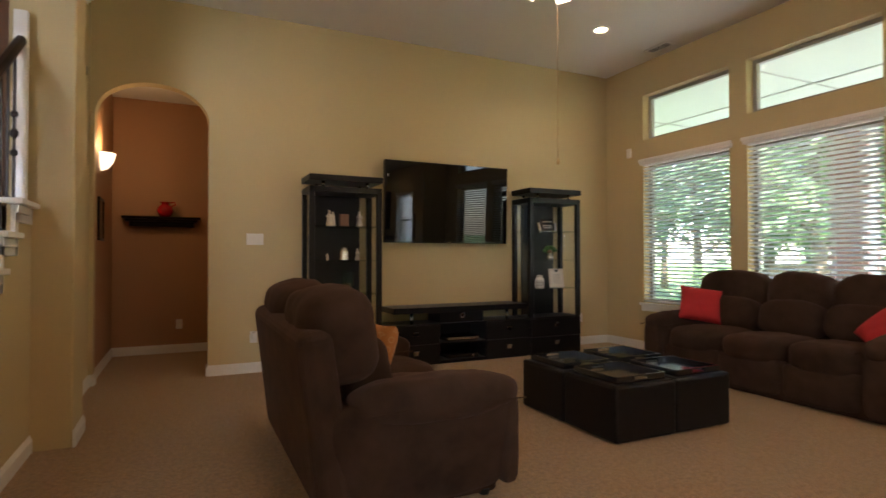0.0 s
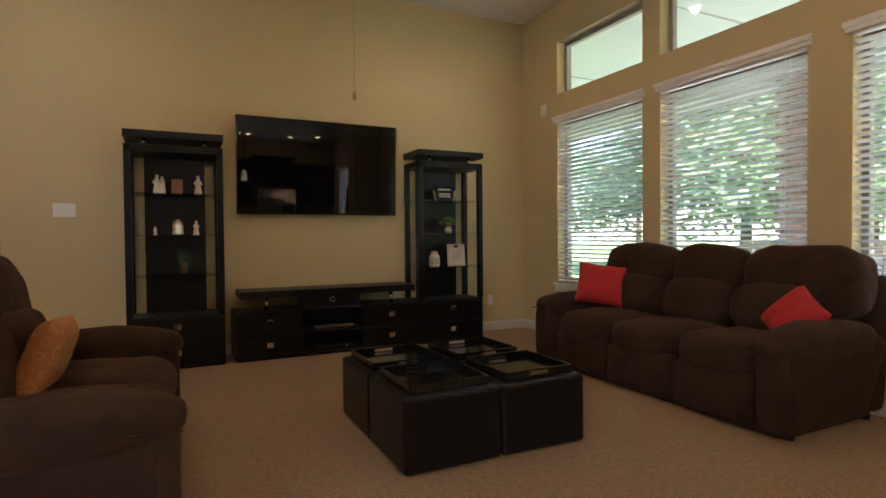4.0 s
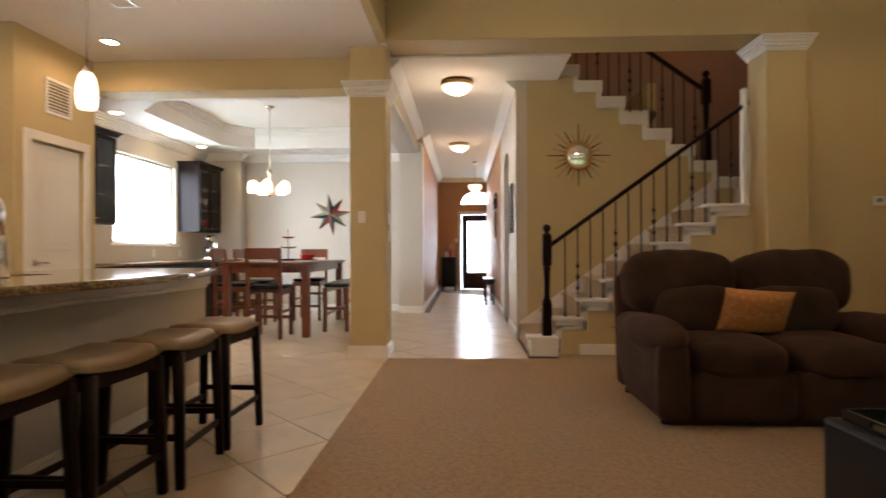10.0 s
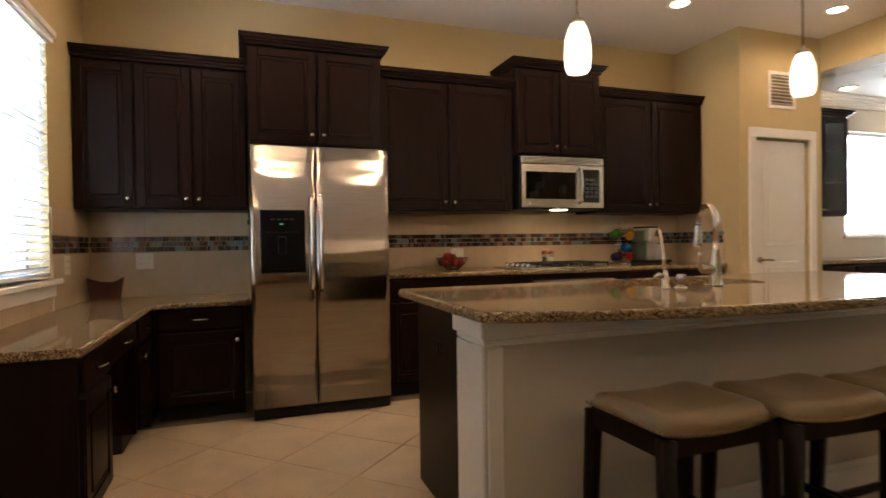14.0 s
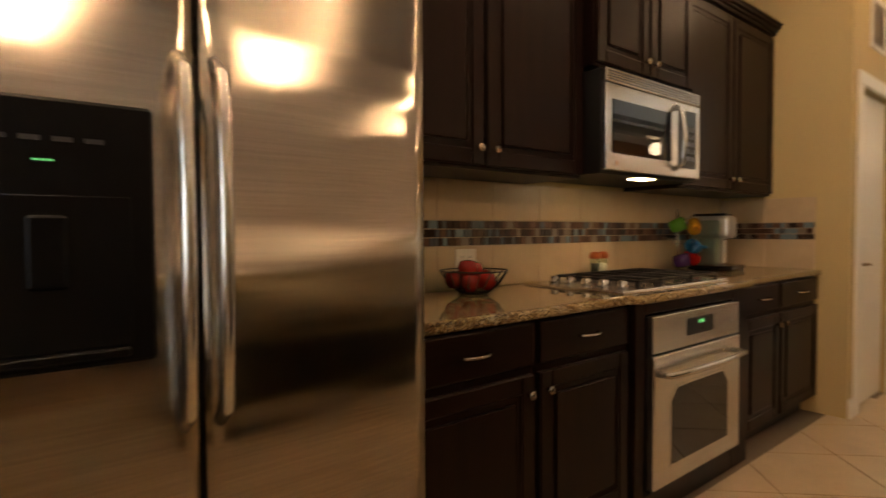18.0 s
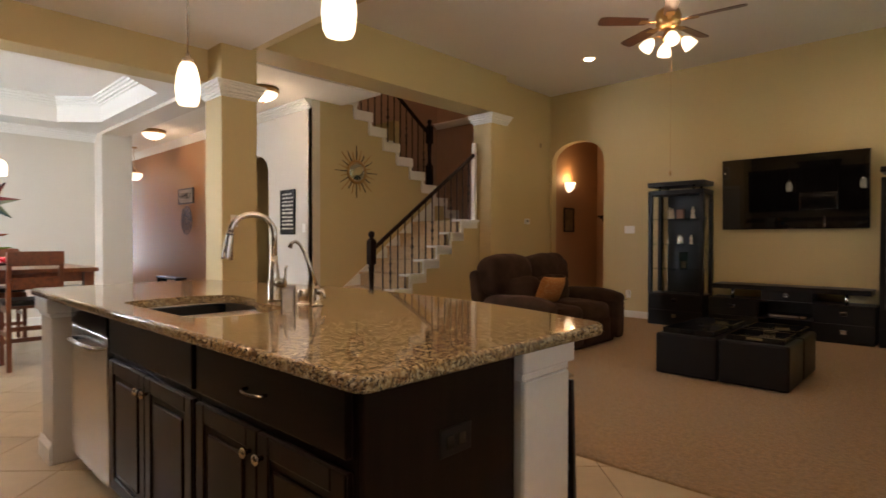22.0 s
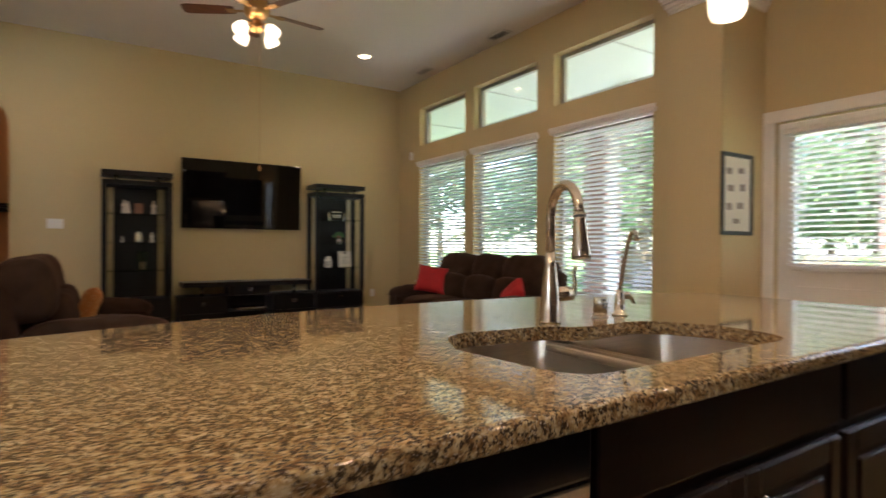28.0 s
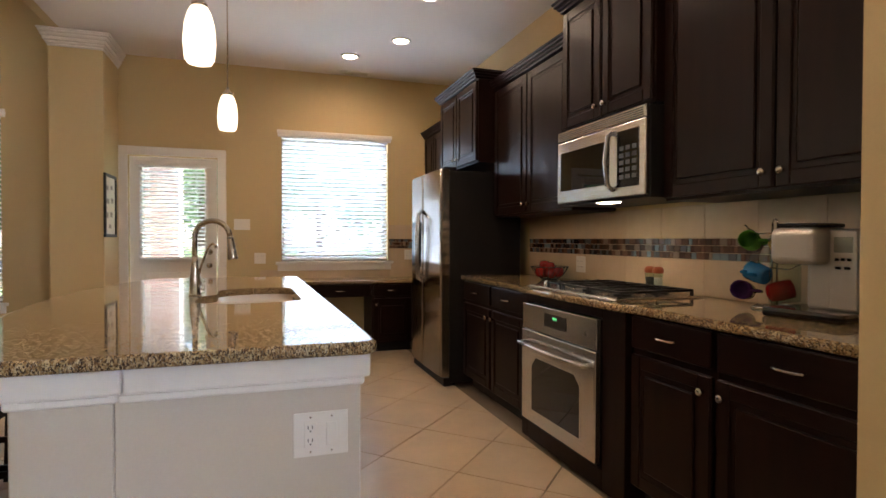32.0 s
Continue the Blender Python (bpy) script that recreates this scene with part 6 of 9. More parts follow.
def stone_top(name, outline, hole, z0, z1, label):
    """A stone slab over an outline, with one hole, its edge eased."""
    bm = bmesh.new()

    def ring(pts, z):
        vs = [bm.verts.new((x, y, z)) for x, y in pts]
        return vs, [bm.edges.new((vs[i], vs[(i + 1) % len(vs)])) for i in range(len(vs))]
    e = 0.013
    cx, cy = sum(p[0] for p in outline) / len(outline), sum(p[1] for p in outline) / len(outline)

    def inset(pts, d):
        out = []
        for i, (x, y) in enumerate(pts):
            (xa, ya), (xb, yb) = pts[i - 1], pts[(i + 1) % len(pts)]
            tx, ty = xb - xa, yb - ya
            n_ = math.hypot(tx, ty) or 1
            out.append((x - ty / n_ * d, y + tx / n_ * d))
        return out
    area = sum(a[0] * b[1] - b[0] * a[1] for a, b in zip(outline, outline[1:] + outline[:1]))
    sgn = 1 if area > 0 else -1
    arc_ = [math.pi / 2 * k / 5 for k in range(6)]
    layers = [(inset(outline, sgn * e * (1 - math.sin(a_))), z0 + e * (1 - math.cos(a_))) for a_ in arc_] + [(inset(outline, sgn * e * (1 - math.cos(a_))), z1 - e * (1 - math.sin(a_))) for a_ in arc_]
    rings = [ring(*l_) for l_ in layers]
    for (a, _), (b, _) in zip(rings, rings[1:]):
        for i in range(len(a)):
            bm.faces.new((a[i], a[(i + 1) % len(a)], b[(i + 1) % len(b)], b[i])).smooth = True
    tops, lows = list(rings[-1][1]), list(rings[0][1])
    if hole:
        h0, h1 = ring(hole, z0), ring(hole, z1)
        for i in range(len(hole)):
            bm.faces.new((h0[0][i], h0[0][(i + 1) % len(hole)], h1[0][(i + 1) % len(hole)], h1[0][i]))
        tops += h1[1]
        lows += h0[1]
    bmesh.ops.triangle_fill(bm, use_beauty=True, use_dissolve=True, edges=tops)
    bmesh.ops.triangle_fill(bm, use_beauty=True, use_dissolve=True, edges=lows)
    return solid(name, bm, GRANITE, label, "countertop")


stone_top("countertop", [(PX + 0.003, YS + 0.002), (3.42, YS + 0.002), (3.42, -2.835), (2.34, -2.835), (2.29, -2.80), (1.29, -2.80), (1.24, -2.835), (PX + 0.003, -2.835)], None, 0.877, 0.914, "speckled brown granite countertop along the stove wall")

# cooktop
ct = thing("gas_cooktop", 1.86, -3.13, 0.9145, 0, "stainless gas cooktop with black grates and steel knobs", "cooktop")
part("pan", bx(-0.44, 0.44, -0.245, 0.25, 0.0, 0.010, 0.004, 2), STEEL, ct)
part("trim_lip", bx(-0.455, 0.455, -0.26, 0.265, -0.0005, 0.004, 0.002), STEEL, ct)
for gx in (-0.30, -0.02):
    bm = bmesh.new()
    for yy in (-0.215, 0.0, 0.215):
        join(bm, bx(gx - 0.125, gx + 0.125, yy - 0.006, yy + 0.006, 0.030, 0.042, 0.003))
    for xx in (-0.125, 0.0, 0.125):
        join(bm, bx(gx + xx - 0.006, gx + xx + 0.006, -0.215, 0.215, 0.030, 0.042, 0.003))
    for sx in (-1, 1):
        for yy in (-0.21, 0.0, 0.21):
            join(bm, bx(gx + sx * 0.122 - 0.006, gx + sx * 0.122 + 0.006, yy - 0.006, yy + 0.006, 0.010, 0.032))
            for s2 in (-1, 1):
                if abs(yy) > 0.1:
                    continue
    part("grate", bm, BLACKM, ct, "black cast iron grate")
    for yy in (-0.11, 0.11):
        part("burner", lathe([(0.05, 0.010), (0.048, 0.018), (0.034, 0.020), (0.034, 0.027), (0.0, 0.028)], 20, None, (gx, yy, 0)), BLACKM, ct)
gx = 0.22
bm = bmesh.new()
for yy in (-0.19, -0.02):
    join(bm, bx(gx - 0.09, gx + 0.10, yy - 0.006, yy + 0.006, 0.030, 0.042, 0.003))
for k in range(5):
    kn = part("burner_knob", lathe([(0.022, 0.010), (0.023, 0.018), (0.019, 0.040), (0.016, 0.042), (0, 0.042)], 20, None, (0.34, -0.18 + 0.09 * k, 0)), CHROME, ct, "chrome burner knob")
bm2 = bmesh.new()
for yy in (-0.215, 0.0, 0.215):
    join(bm2, bx(0.125, 0.275, yy - 0.006, yy + 0.006, 0.030, 0.042, 0.003))
for xx in (0.13, 0.27):
    join(bm2, bx(xx - 0.006, xx + 0.006, -0.215, 0.215, 0.030, 0.042, 0.003))
    for yy in (-0.21, 0.21):
        join(bm2, bx(xx - 0.006, xx + 0.006, yy - 0.006, yy + 0.006, 0.010, 0.032))
part("grate", bm2, BLACKM, ct, "black cast iron grate")
bm.free()

# wall cabinets
def wall_unit(x0, x1, yf, z0, z1, doors, label, crown=0.07, light=True, name="wall_cabinet", crown_mat=None):
    ob = thing(name, (x0 + x1) / 2, yf, z0, 0, label, "cabinet")
    w = x1 - x0
    part("body", bx(-w / 2, w / 2, YS + 0.003 - yf, -0.001, 0.0, z1 - z0, 0.002), ESP, ob)
    bm = bmesh.new()
    for o, a, b in ((0.012, 0.0, 0.28), (0.026, 0.28, 0.55), (0.042, 0.55, 0.82), (0.052, 0.82, 1.0)):
        join(bm, bx(-w / 2 - (o if name == "tall" else o * CR[0]), w / 2 + o * CR[1], YS + 0.003 - yf, 0.02 + o, z1 - z0 + a * crown, z1 - z0 + b * crown, 0.003))
    part("crown", bm, ESPX, ob)
    dw = w / doors
    for k in range(doors):
        side = "r" if (k % 2 == 0 and doors > 1) else "l"
        if doors == 3:
            side = ("r", "l", "l")[k]
        door_on(ob, -w / 2 + k * dw + 0.006, -w / 2 + (k + 1) * dw - 0.006, 0.012, z1 - z0 - 0.012, side + "b")
    return ob


CR = (0.02, 0.02)
wall_unit(4.345, XE - 0.004, -3.14, 1.39, 2.38, 3, "espresso three-door wall cabinet above the desk counter")
CR = (1.0, 1.0)
wall_unit(3.40, 4.34, -2.98, 1.84, 2.52, 2, "espresso two-door cabinet above the refrigerator")
CR = (0.02, 0.02)
wall_unit(2.232, 3.395, -3.14, 1.39, 2.43, 2, "espresso two-door wall cabinet with crown moulding")
CR = (1.0, 1.0)
wall_unit(1.40, 2.228, -3.08, 1.87, 2.60, 2, "espresso two-door cabinet above the microwave")
CR = (0.02, 0.02)
wall_unit(PX + 0.005, 1.396, -3.14, 1.39, 2.44, 2, "espresso two-door wall cabinet beside the pantry wall")
# microwave
mw = thing("microwave", 1.805, -3.05, 1.41, 0, "stainless over-range microwave with curved handle", "microwave")
part("case", bx(-0.405, 0.405, YS + 0.004 + 3.05, -0.002, 0.0, 0.445, 0.004), BLACKM, mw)
fr = part("front", bx(-0.405, 0.405, 0.0, 0.028, 0.012, 0.38, 0.006, 2), STEEL, mw)
part("window", bx(-0.12, 0.365, 0.028, 0.031, 0.085, 0.315, 0.006), TVS, fr)
part("control_panel", bx(-0.36, -0.19, 0.028, 0.031, 0.06, 0.345, 0.006), BLACKP, fr)
for r_ in range(5):
    for c_ in range(3):
        part("button", bx(-0.345 + 0.05 * c_, -0.31 + 0.05 * c_, 0.031, 0.0318, 0.10 + 0.036 * r_, 0.122 + 0.036 * r_, 0.0005), plain("keypad_grey", (0.05, 0.05, 0.055), 0.4) if r_ == 0 and c_ == 0 else bpy.data.materials["keypad_grey"], fr)
part("grille", bx(-0.405, 0.405, 0.0, 0.026, 0.385, 0.445, 0.004), STEEL, mw)
for k in range(4):
    part("grille_slot", bx(-0.385, 0.385, 0.0258, 0.0275, 0.395 + 0.011 * k, 0.400 + 0.011 * k), SLOT, mw)
part("handle", tube([(-0.155, 0.028, 0.35), (-0.155, 0.062, 0.325), (-0.155, 0.078, 0.20), (-0.155, 0.062, 0.075), (-0.155, 0.028, 0.05)], 0.013, 12), STEEL, fr)
part("badge", turned(lathe([(0.014, 0), (0.014, 0.002)], 16), pose(0.33, 0.028, 0.045, -90, 0, 0)), CHROME, fr)
part("lamp_lens", bx(-0.06, 0.06, -0.09, -0.02, -0.004, 0.001), BULB, mw)

# refrigerator
rf = thing("refrigerator", 3.885, -2.745, 0, 0, "side-by-side stainless refrigerator with ice dispenser and black sides", "refrigerator")
part("case", bx(-0.45, 0.45, -0.64, 0.0, 0.03, 1.768, 0.006), BLACKM, rf)
part("toe_grille", bx(-0.45, 0.45, -0.02, 0.05, 0.005, 0.075, 0.004), BLACKM, rf)
split = 0.045


def bow(x):
    return 0.074 + 0.009 * (1 - (x / 0.453) ** 2)


def bowed(bm):
    """Moves what was laid out on a flat front onto the curved one."""
    for v in bm.verts:
        v.co.y += bow(v.co.x) - 0.08
    return bm


def bowed_door(x0, x1):
    xs = [x0 + (x1 - x0) * k / 14 for k in range(15)]
    edge = [(x0, 0.004), (x1, 0.004), (x1, bow(x1) - 0.010)]
    front = [(x1 - 0.003, bow(x1) - 0.003)] + [(x, bow(x)) for x in xs[-2:0:-1]] + [(x0 + 0.003, bow(x0) - 0.003), (x0, bow(x0) - 0.010)]
    bm = prism(edge + front, 0.085, 1.778)
    for f in bm.faces:
        f.smooth = f.normal.y > 0.8
    return bm


d1 = part("door", bowed_door(-0.453, split - 0.003), STEELF, rf)
d2 = part("door", bowed_door(split + 0.003, 0.453), STEELF, rf)
for dx, d in ((split - 0.03, d1), (split + 0.03, d2)):
    part("handle", bowed(tube([(dx, 0.078, 1.46), (dx, 0.122, 1.43), (dx, 0.132, 1.22), (dx, 0.132, 1.05), (dx, 0.122, 0.86), (dx, 0.078, 0.83)], 0.0125, 12)), STEEL, d, "tall curved steel handle")
part("dispenser", bowed(bx(0.115, 0.395, 0.075, 0.090, 0.955, 1.365, 0.006)), BLACKD, d2, "black ice and water dispenser")
part("dispenser_well", bowed(bx(0.15, 0.36, 0.088, 0.0915, 0.985, 1.22, 0.004)), BLACKD, d2)
part("dispenser_lip", bowed(bx(0.155, 0.365, 0.088, 0.102, 0.968, 0.982, 0.003)), BLACKD, d2)
part("paddle", bowed(bx(0.235, 0.285, 0.089, 0.099, 1.08, 1.19, 0.006)), BLACKD, d2)
for k in range(3):
    part("indicator", bowed(bx(0.250 + 0.009 * k, 0.256 + 0.009 * k, 0.088, 0.0905, 1.27, 1.273)), LCD, d2)
for k in range(4):
    part("button", bowed(bx(0.185 + 0.04 * k, 0.21 + 0.04 * k, 0.088, 0.0905, 1.30, 1.307)), bpy.data.materials["keypad_grey"], d2)
for sx in (-0.42, 0.42):
    part("hinge_cap", bx(sx - 0.03, sx + 0.03, -0.06, 0.05, 1.77, 1.797, 0.006), BLACKM, rf)
for sx in (-0.40, 0.40):
    part("foot", lathe([(0.02, 0), (0.02, 0.03)], 12, None, (sx, -0.05, 0)), BLACKM, rf)
for sx in (-0.40, 0.40):
    part("foot", lathe([(0.02, 0), (0.02, 0.03)], 12, None, (sx, -0.62, 0)), BLACKM, rf)
ob = thing("fridge_magnet", 4.336, -2.88, 1.35, 90, "small green frog-shaped magnet clip on the refrigerator side", "magnet")
part("clip", join(pillow(-0.02, 0.02, -0.015, 0.0, -0.03, 0.03, 2.5, 6), pillow(-0.012, 0.012, -0.02, 0.0, -0.075, -0.035, 2.5, 6)), LEAF, ob)

# desk along the east wall and up to the refrigerator
DZ = 0.775
DX = 4.925
stone_top("desk_counter", [(XE - 0.002, -1.27), (DX, -1.27), (DX, -2.84), (4.35, -2.84), (4.35, YS + 0.002), (XE - 0.002, YS + 0.002)], None, DZ - 0.036, DZ, "speckled granite desk counter in the kitchen corner")


def desk_fronts(w, side):
    def add(ob):
        drawer_on(ob, -w / 2 + 0.012, w / 2 - 0.012, 0.60, 0.725)
        door_on(ob, -w / 2 + 0.012, w / 2 - 0.012, 0.115, 0.58, side + "t")
    return add


for a, b, side in ((-1.30, -1.74, "l"), (-2.40, -2.84, "r")):
    base_unit(DX + 0.03, (a + b) / 2, 90, a - b, XE - DX - 0.034, "espresso desk cabinet with drawer and raised-panel door", desk_fronts(a - b, side), top=DZ - 0.037, name="desk_cabinet")
ob = thing("pencil_drawer_box", DX + 0.04, -2.07, 0.60, 90, "espresso pencil drawer under the desk counter", "drawer")
part("box", bx(-0.329, 0.329, -0.33, 0.0, 0.0, 0.136), ESP, ob)
drawer_on(ob, -0.318, 0.318, 0.005, 0.13)
base_unit(4.65, -2.875, 0, 0.53, 0.59, "espresso corner desk cabinet beside the refrigerator", desk_fronts(0.53, "l"), top=DZ - 0.037, name="desk_cabinet")
ob = thing("corner_filler", 5.15, -3.08, 0, 0, "espresso corner filler under the desk counter", "cabinet")
part("body", bx(-0.231, 0.265, -0.38, 0.235, 0.1, DZ - 0.037), ESP, ob)
part("toe_kick", bx(-0.2, 0.265, -0.38, 0.235, 0.0, 0.1), BLACKM, ob)

# ---- island ----
IX0, IX1 = 0.755, 3.68
n = 28
north = []
for k in range(n + 1):
    u = 2 * k / n - 1
    x = IX1 + (IX0 - IX1) * k / n
    y = -0.55 + (-0.64 + 0.55) * k / n + 0.28 * (1 - abs(u) ** 2.2)
    north.append((x, y))


def rounded(pts, r=0.05, m=5):
    """Rounds the sharp corners of an outline."""
    out = []
    for i, p in enumerate(pts):
        a, b, c = Vector(pts[i - 1]), Vector(p), Vector(pts[(i + 1) % len(pts)])
        ang = (a - b).angle(c - b)
        if ang > 2.5:
            out.append(tuple(p))
            continue
        d = min(r, (a - b).length * 0.45, (c - b).length * 0.45)
        s, e = b + (a - b).normalized() * d, b + (c - b).normalized() * d
        for k in range(m + 1):
            t_ = k / m
            q = s * (1 - t_) ** 2 + b * 2 * t_ * (1 - t_) + e * t_ ** 2
            out.append((q.x, q.y))
    return out


outline = rounded([(IX0, -1.605), (IX1, -1.565)] + north, 0.05)
sink_hole = rounded([(1.87, -1.475), (2.63, -1.455), (2.67, -1.25), (2.56, -1.055), (2.31, -1.075), (2.21, -1.005), (1.91, -0.985), (1.83, -1.16)], 0.09, 6)
stone_top("island_countertop", outline, sink_hole, 0.876, 0.914, "polished speckled granite island top with bowed edge")
isl = thing("kitchen_island", 2.2, -1.2, 0, 0, "tan half-wall island cooled in colour as by daylight, white trim, granite top", "island")
# tan walls given the cooler copy, so daylight is in their colour
part("half_wall", bx(0.84, 3.60, -0.92, -0.69, 0, 0.80, 0.004), WALL_COOL, isl, world=True)
part("end_wall", bx(0.84, 1.08, -1.565, -0.921, 0, 0.80, 0.004), WALL_COOL, isl, world=True)
part("top_trim", join(bx(0.812, 3.628, -0.945, -0.665, 0.80, 0.874, 0.008, 2), join(bx(0.812, 1.105, -1.59, -0.946, 0.80, 0.874, 0.008, 2), join(bx(0.828, 3.615, -0.93, -0.68, 0.775, 0.80, 0.006), bx(0.828, 1.09, -1.575, -0.931, 0.775, 0.80, 0.006)))), TRIM, isl, world=True)
part("corner_post", bx(3.60, 3.618, -0.925, -0.685, 0.0, 0.775, 0.004), TRIM, isl, "white painted end board", world=True)
part("corner_post", bx(3.54, 3.60, -0.69, -0.676, 0.0, 0.775, 0.004), TRIM, isl, world=True)
for a in ((0.84, -0.69, 3.60, -0.69, 0, 1), (0.84, -1.565, 0.84, -0.674, -1, 0), (0.824, -1.565, 1.08, -1.565, 0, -1)):
    skirting([a], isl)
part("end_panel", bx(3.575, 3.595, -1.49, -0.946, 0.0, 0.874, 0.002), ESP, isl, "dark stained end panel", world=True)
ob = thing("wall_outlet", 0.84, -1.449, 0.64, -90, "white double plate with outlet and rocker switch", "outlet")
part("cover", bx(-0.0775, 0.0775, -0.006, -0.0005, -0.064, 0.064, 0.003, 2), PLATE, ob)
part("rocker", bx(0.014, 0.046, -0.010, -0.0055, -0.034, 0.034, 0.002), PLATE, ob)
rc = part("receptacle", bx(-0.048, -0.012, -0.0085, -0.0055, -0.036, 0.036, 0.002), PLATE, ob)
for s_ in (-1, 1):
    for dx in (-0.037, -0.025):
        part("slot", bx(dx - 0.0012, dx + 0.0012, -0.0092, -0.0083, s_ * 0.019 - 0.002, s_ * 0.019 + 0.008), SLOT, rc)
    part("slot", bx(-0.0325, -0.0285, -0.0092, -0.0083, s_ * 0.019 - 0.010, s_ * 0.019 - 0.006), SLOT, rc)
for dx in (-0.03, 0.03):
    for s_ in (-1, 1):
        part("screw", turned(lathe([(0.003, 0), (0.003, 0.001), (0, 0.0012)], 8), pose(dx, -0.006, s_ * 0.05, 90, 0, 0)), STEEL, ob)
ob = thing("wall_outlet", 3.595, -1.20, 0.68, 90, "black outlet plate on the dark island end panel", "outlet")
part("cover", bx(-0.058, 0.058, -0.006, -0.0005, -0.036, 0.036, 0.003, 2), BLACKM, ob)
for s_ in (-1, 1):
    part("socket", bx(s_ * 0.022 - 0.014, s_ * 0.022 + 0.014, -0.008, -0.0055, -0.016, 0.016, 0.002), BLACKP, ob)
IY = -1.49
base_unit(2.306, IY, 180, 0.896, 0.56, "espresso sink cabinet with two raised-panel doors", lambda ob: (drawer_on(ob, -0.436, 0.436, 0.70, 0.86, False), door_on(ob, -0.436, 0.0, 0.115, 0.675, "rt"), door_on(ob, 0.0, 0.436, 0.115, 0.675, "lt")), top=0.64, name="sink_cabinet")
base_unit(3.166, IY, 180, 0.816, 0.54, "espresso island cabinet with wide drawer and two doors", lambda ob: (drawer_on(ob, -0.396, 0.396, 0.70, 0.86), door_on(ob, -0.396, 0.0, 0.115, 0.675, "rt"), door_on(ob, 0.0, 0.396, 0.115, 0.675, "lt")), top=0.874, name="island_cabinet")
ob = thing("sink_apron", 2.306, IY, 0.64, 180, "espresso face rail above the sink cabinet", "cabinet")
part("rail", bx(-0.447, 0.447, -0.02, -0.001, 0.001, 0.234), ESP, ob)
dwm = thing("dishwasher", 1.553, IY - 0.02, 0, 180, "stainless dishwasher with black control strip", "dishwasher")
part("tub", bx(-0.30, 0.30, -0.52, -0.03, 0.10, 0.865), BLACKM, dwm)
part("toe_kick", bx(-0.30, 0.30, -0.50, -0.08, 0.0, 0.10), BLACKM, dwm)
dd = part("door", bx(-0.30, 0.30, -0.03, 0.004, 0.105, 0.76, 0.005, 2), STEEL, dwm)
part("control_strip", bx(-0.30, 0.30, -0.03, 0.006, 0.765, 0.867, 0.006, 2), BLACKP, dwm)
part("handle", tube([(-0.20, 0.004, 0.70), (-0.195, 0.035, 0.70), (0, 0.045, 0.70), (0.195, 0.035, 0.70), (0.20, 0.004, 0.70)], 0.011, 10), STEEL, dd)
# sink with two bowls
sk = thing("kitchen_sink", 2.25, -1.24, 0.68, 0, "double-bowl undermount stainless steel sink", "sink")


def bowl(x0, x1, y0, y1, zt, zb):
    bm = bmesh.new()
    loops = []
    for z, ins in ((zt, 0.0), (zb + 0.05, 0.012), (zb + 0.012, 0.028), (zb, 0.06)):
        pts = rounded([(x0 + ins, y0 + ins), (x1 - ins, y0 + ins), (x1 - ins, y1 - ins), (x0 + ins, y1 - ins)], 0.09, 5)
        loops.append([bm.verts.new((a, b, z)) for a, b in pts])
    for a, b in zip(loops, loops[1:]):
        for i in range(len(a)):
            f = bm.faces.new((a[i], a[(i + 1) % len(a)], b[(i + 1) % len(b)], b[i]))
            f.smooth = True
    bm.faces.new(loops[-1])
    return bm


part("bowl", bowl(1.81, 2.235, -1.50, -0.97, 0.875, 0.685), SINKST, sk, world=True)
part("bowl", bowl(2.265, 2.70, -1.50, -1.01, 0.875, 0.685), SINKST, sk, world=True)
part("divider", bx(2.222, 2.278, -1.48, -1.01, 0.847, 0.868, 0.008, 2), SINKST, sk, world=True)
for cx in (2.02, 2.49):
    part("drain", lathe([(0.045, 0), (0.045, 0.004), (0.03, 0.002), (0, 0.001)], 20, None, (cx, -1.24, 0.686)), CHROME, sk, world=True)
ob = thing("sponge_holder", 2.055, -1.02, 0.76, 0, "blue sponge in a wire sink caddy", "sponge")
part("sponge", pillow(-0.055, 0.055, -0.02, 0.015, 0.0, 0.065, 4, 8), plain("blue_sponge", (0.05, 0.22, 0.42), 0.9, var=0.2, grain=120, bump=0.4), ob)
for k in range(7):
    part("wire", tube([(-0.06 + 0.02 * k, -0.03, -0.01), (-0.06 + 0.02 * k, -0.032, 0.05)], 0.0015, 6), CHROME, ob)
part("rim_wire", tube([(-0.065, 0.02, 0.055), (-0.065, -0.032, 0.055), (0, -0.036, 0.075), (0.065, -0.032, 0.055), (0.065, 0.02, 0.055)], 0.002, 6), CHROME, ob)
# tall faucet
fc = thing("kitchen_faucet", 2.285, -0.965, 0.9145, 0, "brushed nickel gooseneck faucet with side lever", "faucet")
part("body", lathe([(0.031, 0), (0.031, 0.005), (0.0275, 0.010), (0.0265, 0.08), (0.0225, 0.115), (0.0165, 0.16), (0.0145, 0.20)], 24), NICKEL, fc)
bend = [(0, 0.19), (0, 0.29)] + [(0.092 - 0.092 * math.cos(math.pi * k / 12), 0.30 + 0.082 * math.sin(math.pi * k / 12)) for k in range(1, 12)] + [(0.186, 0.29)]
arc = [(-0.36 * r_, -0.93 * r_, z_) for r_, z_ in bend]
part("gooseneck", tube(arc, 0.0135, 16), NICKEL, fc)
part("spray_head", tube([(-0.36 * r_, -0.93 * r_, z_) for r_, z_ in ((0.185, 0.305), (0.187, 0.285), (0.193, 0.235), (0.198, 0.195), (0.199, 0.185))], 0.02, 18, None, [0.0145, 0.0165, 0.0205, 0.0255, 0.0235]), NICKEL, fc)
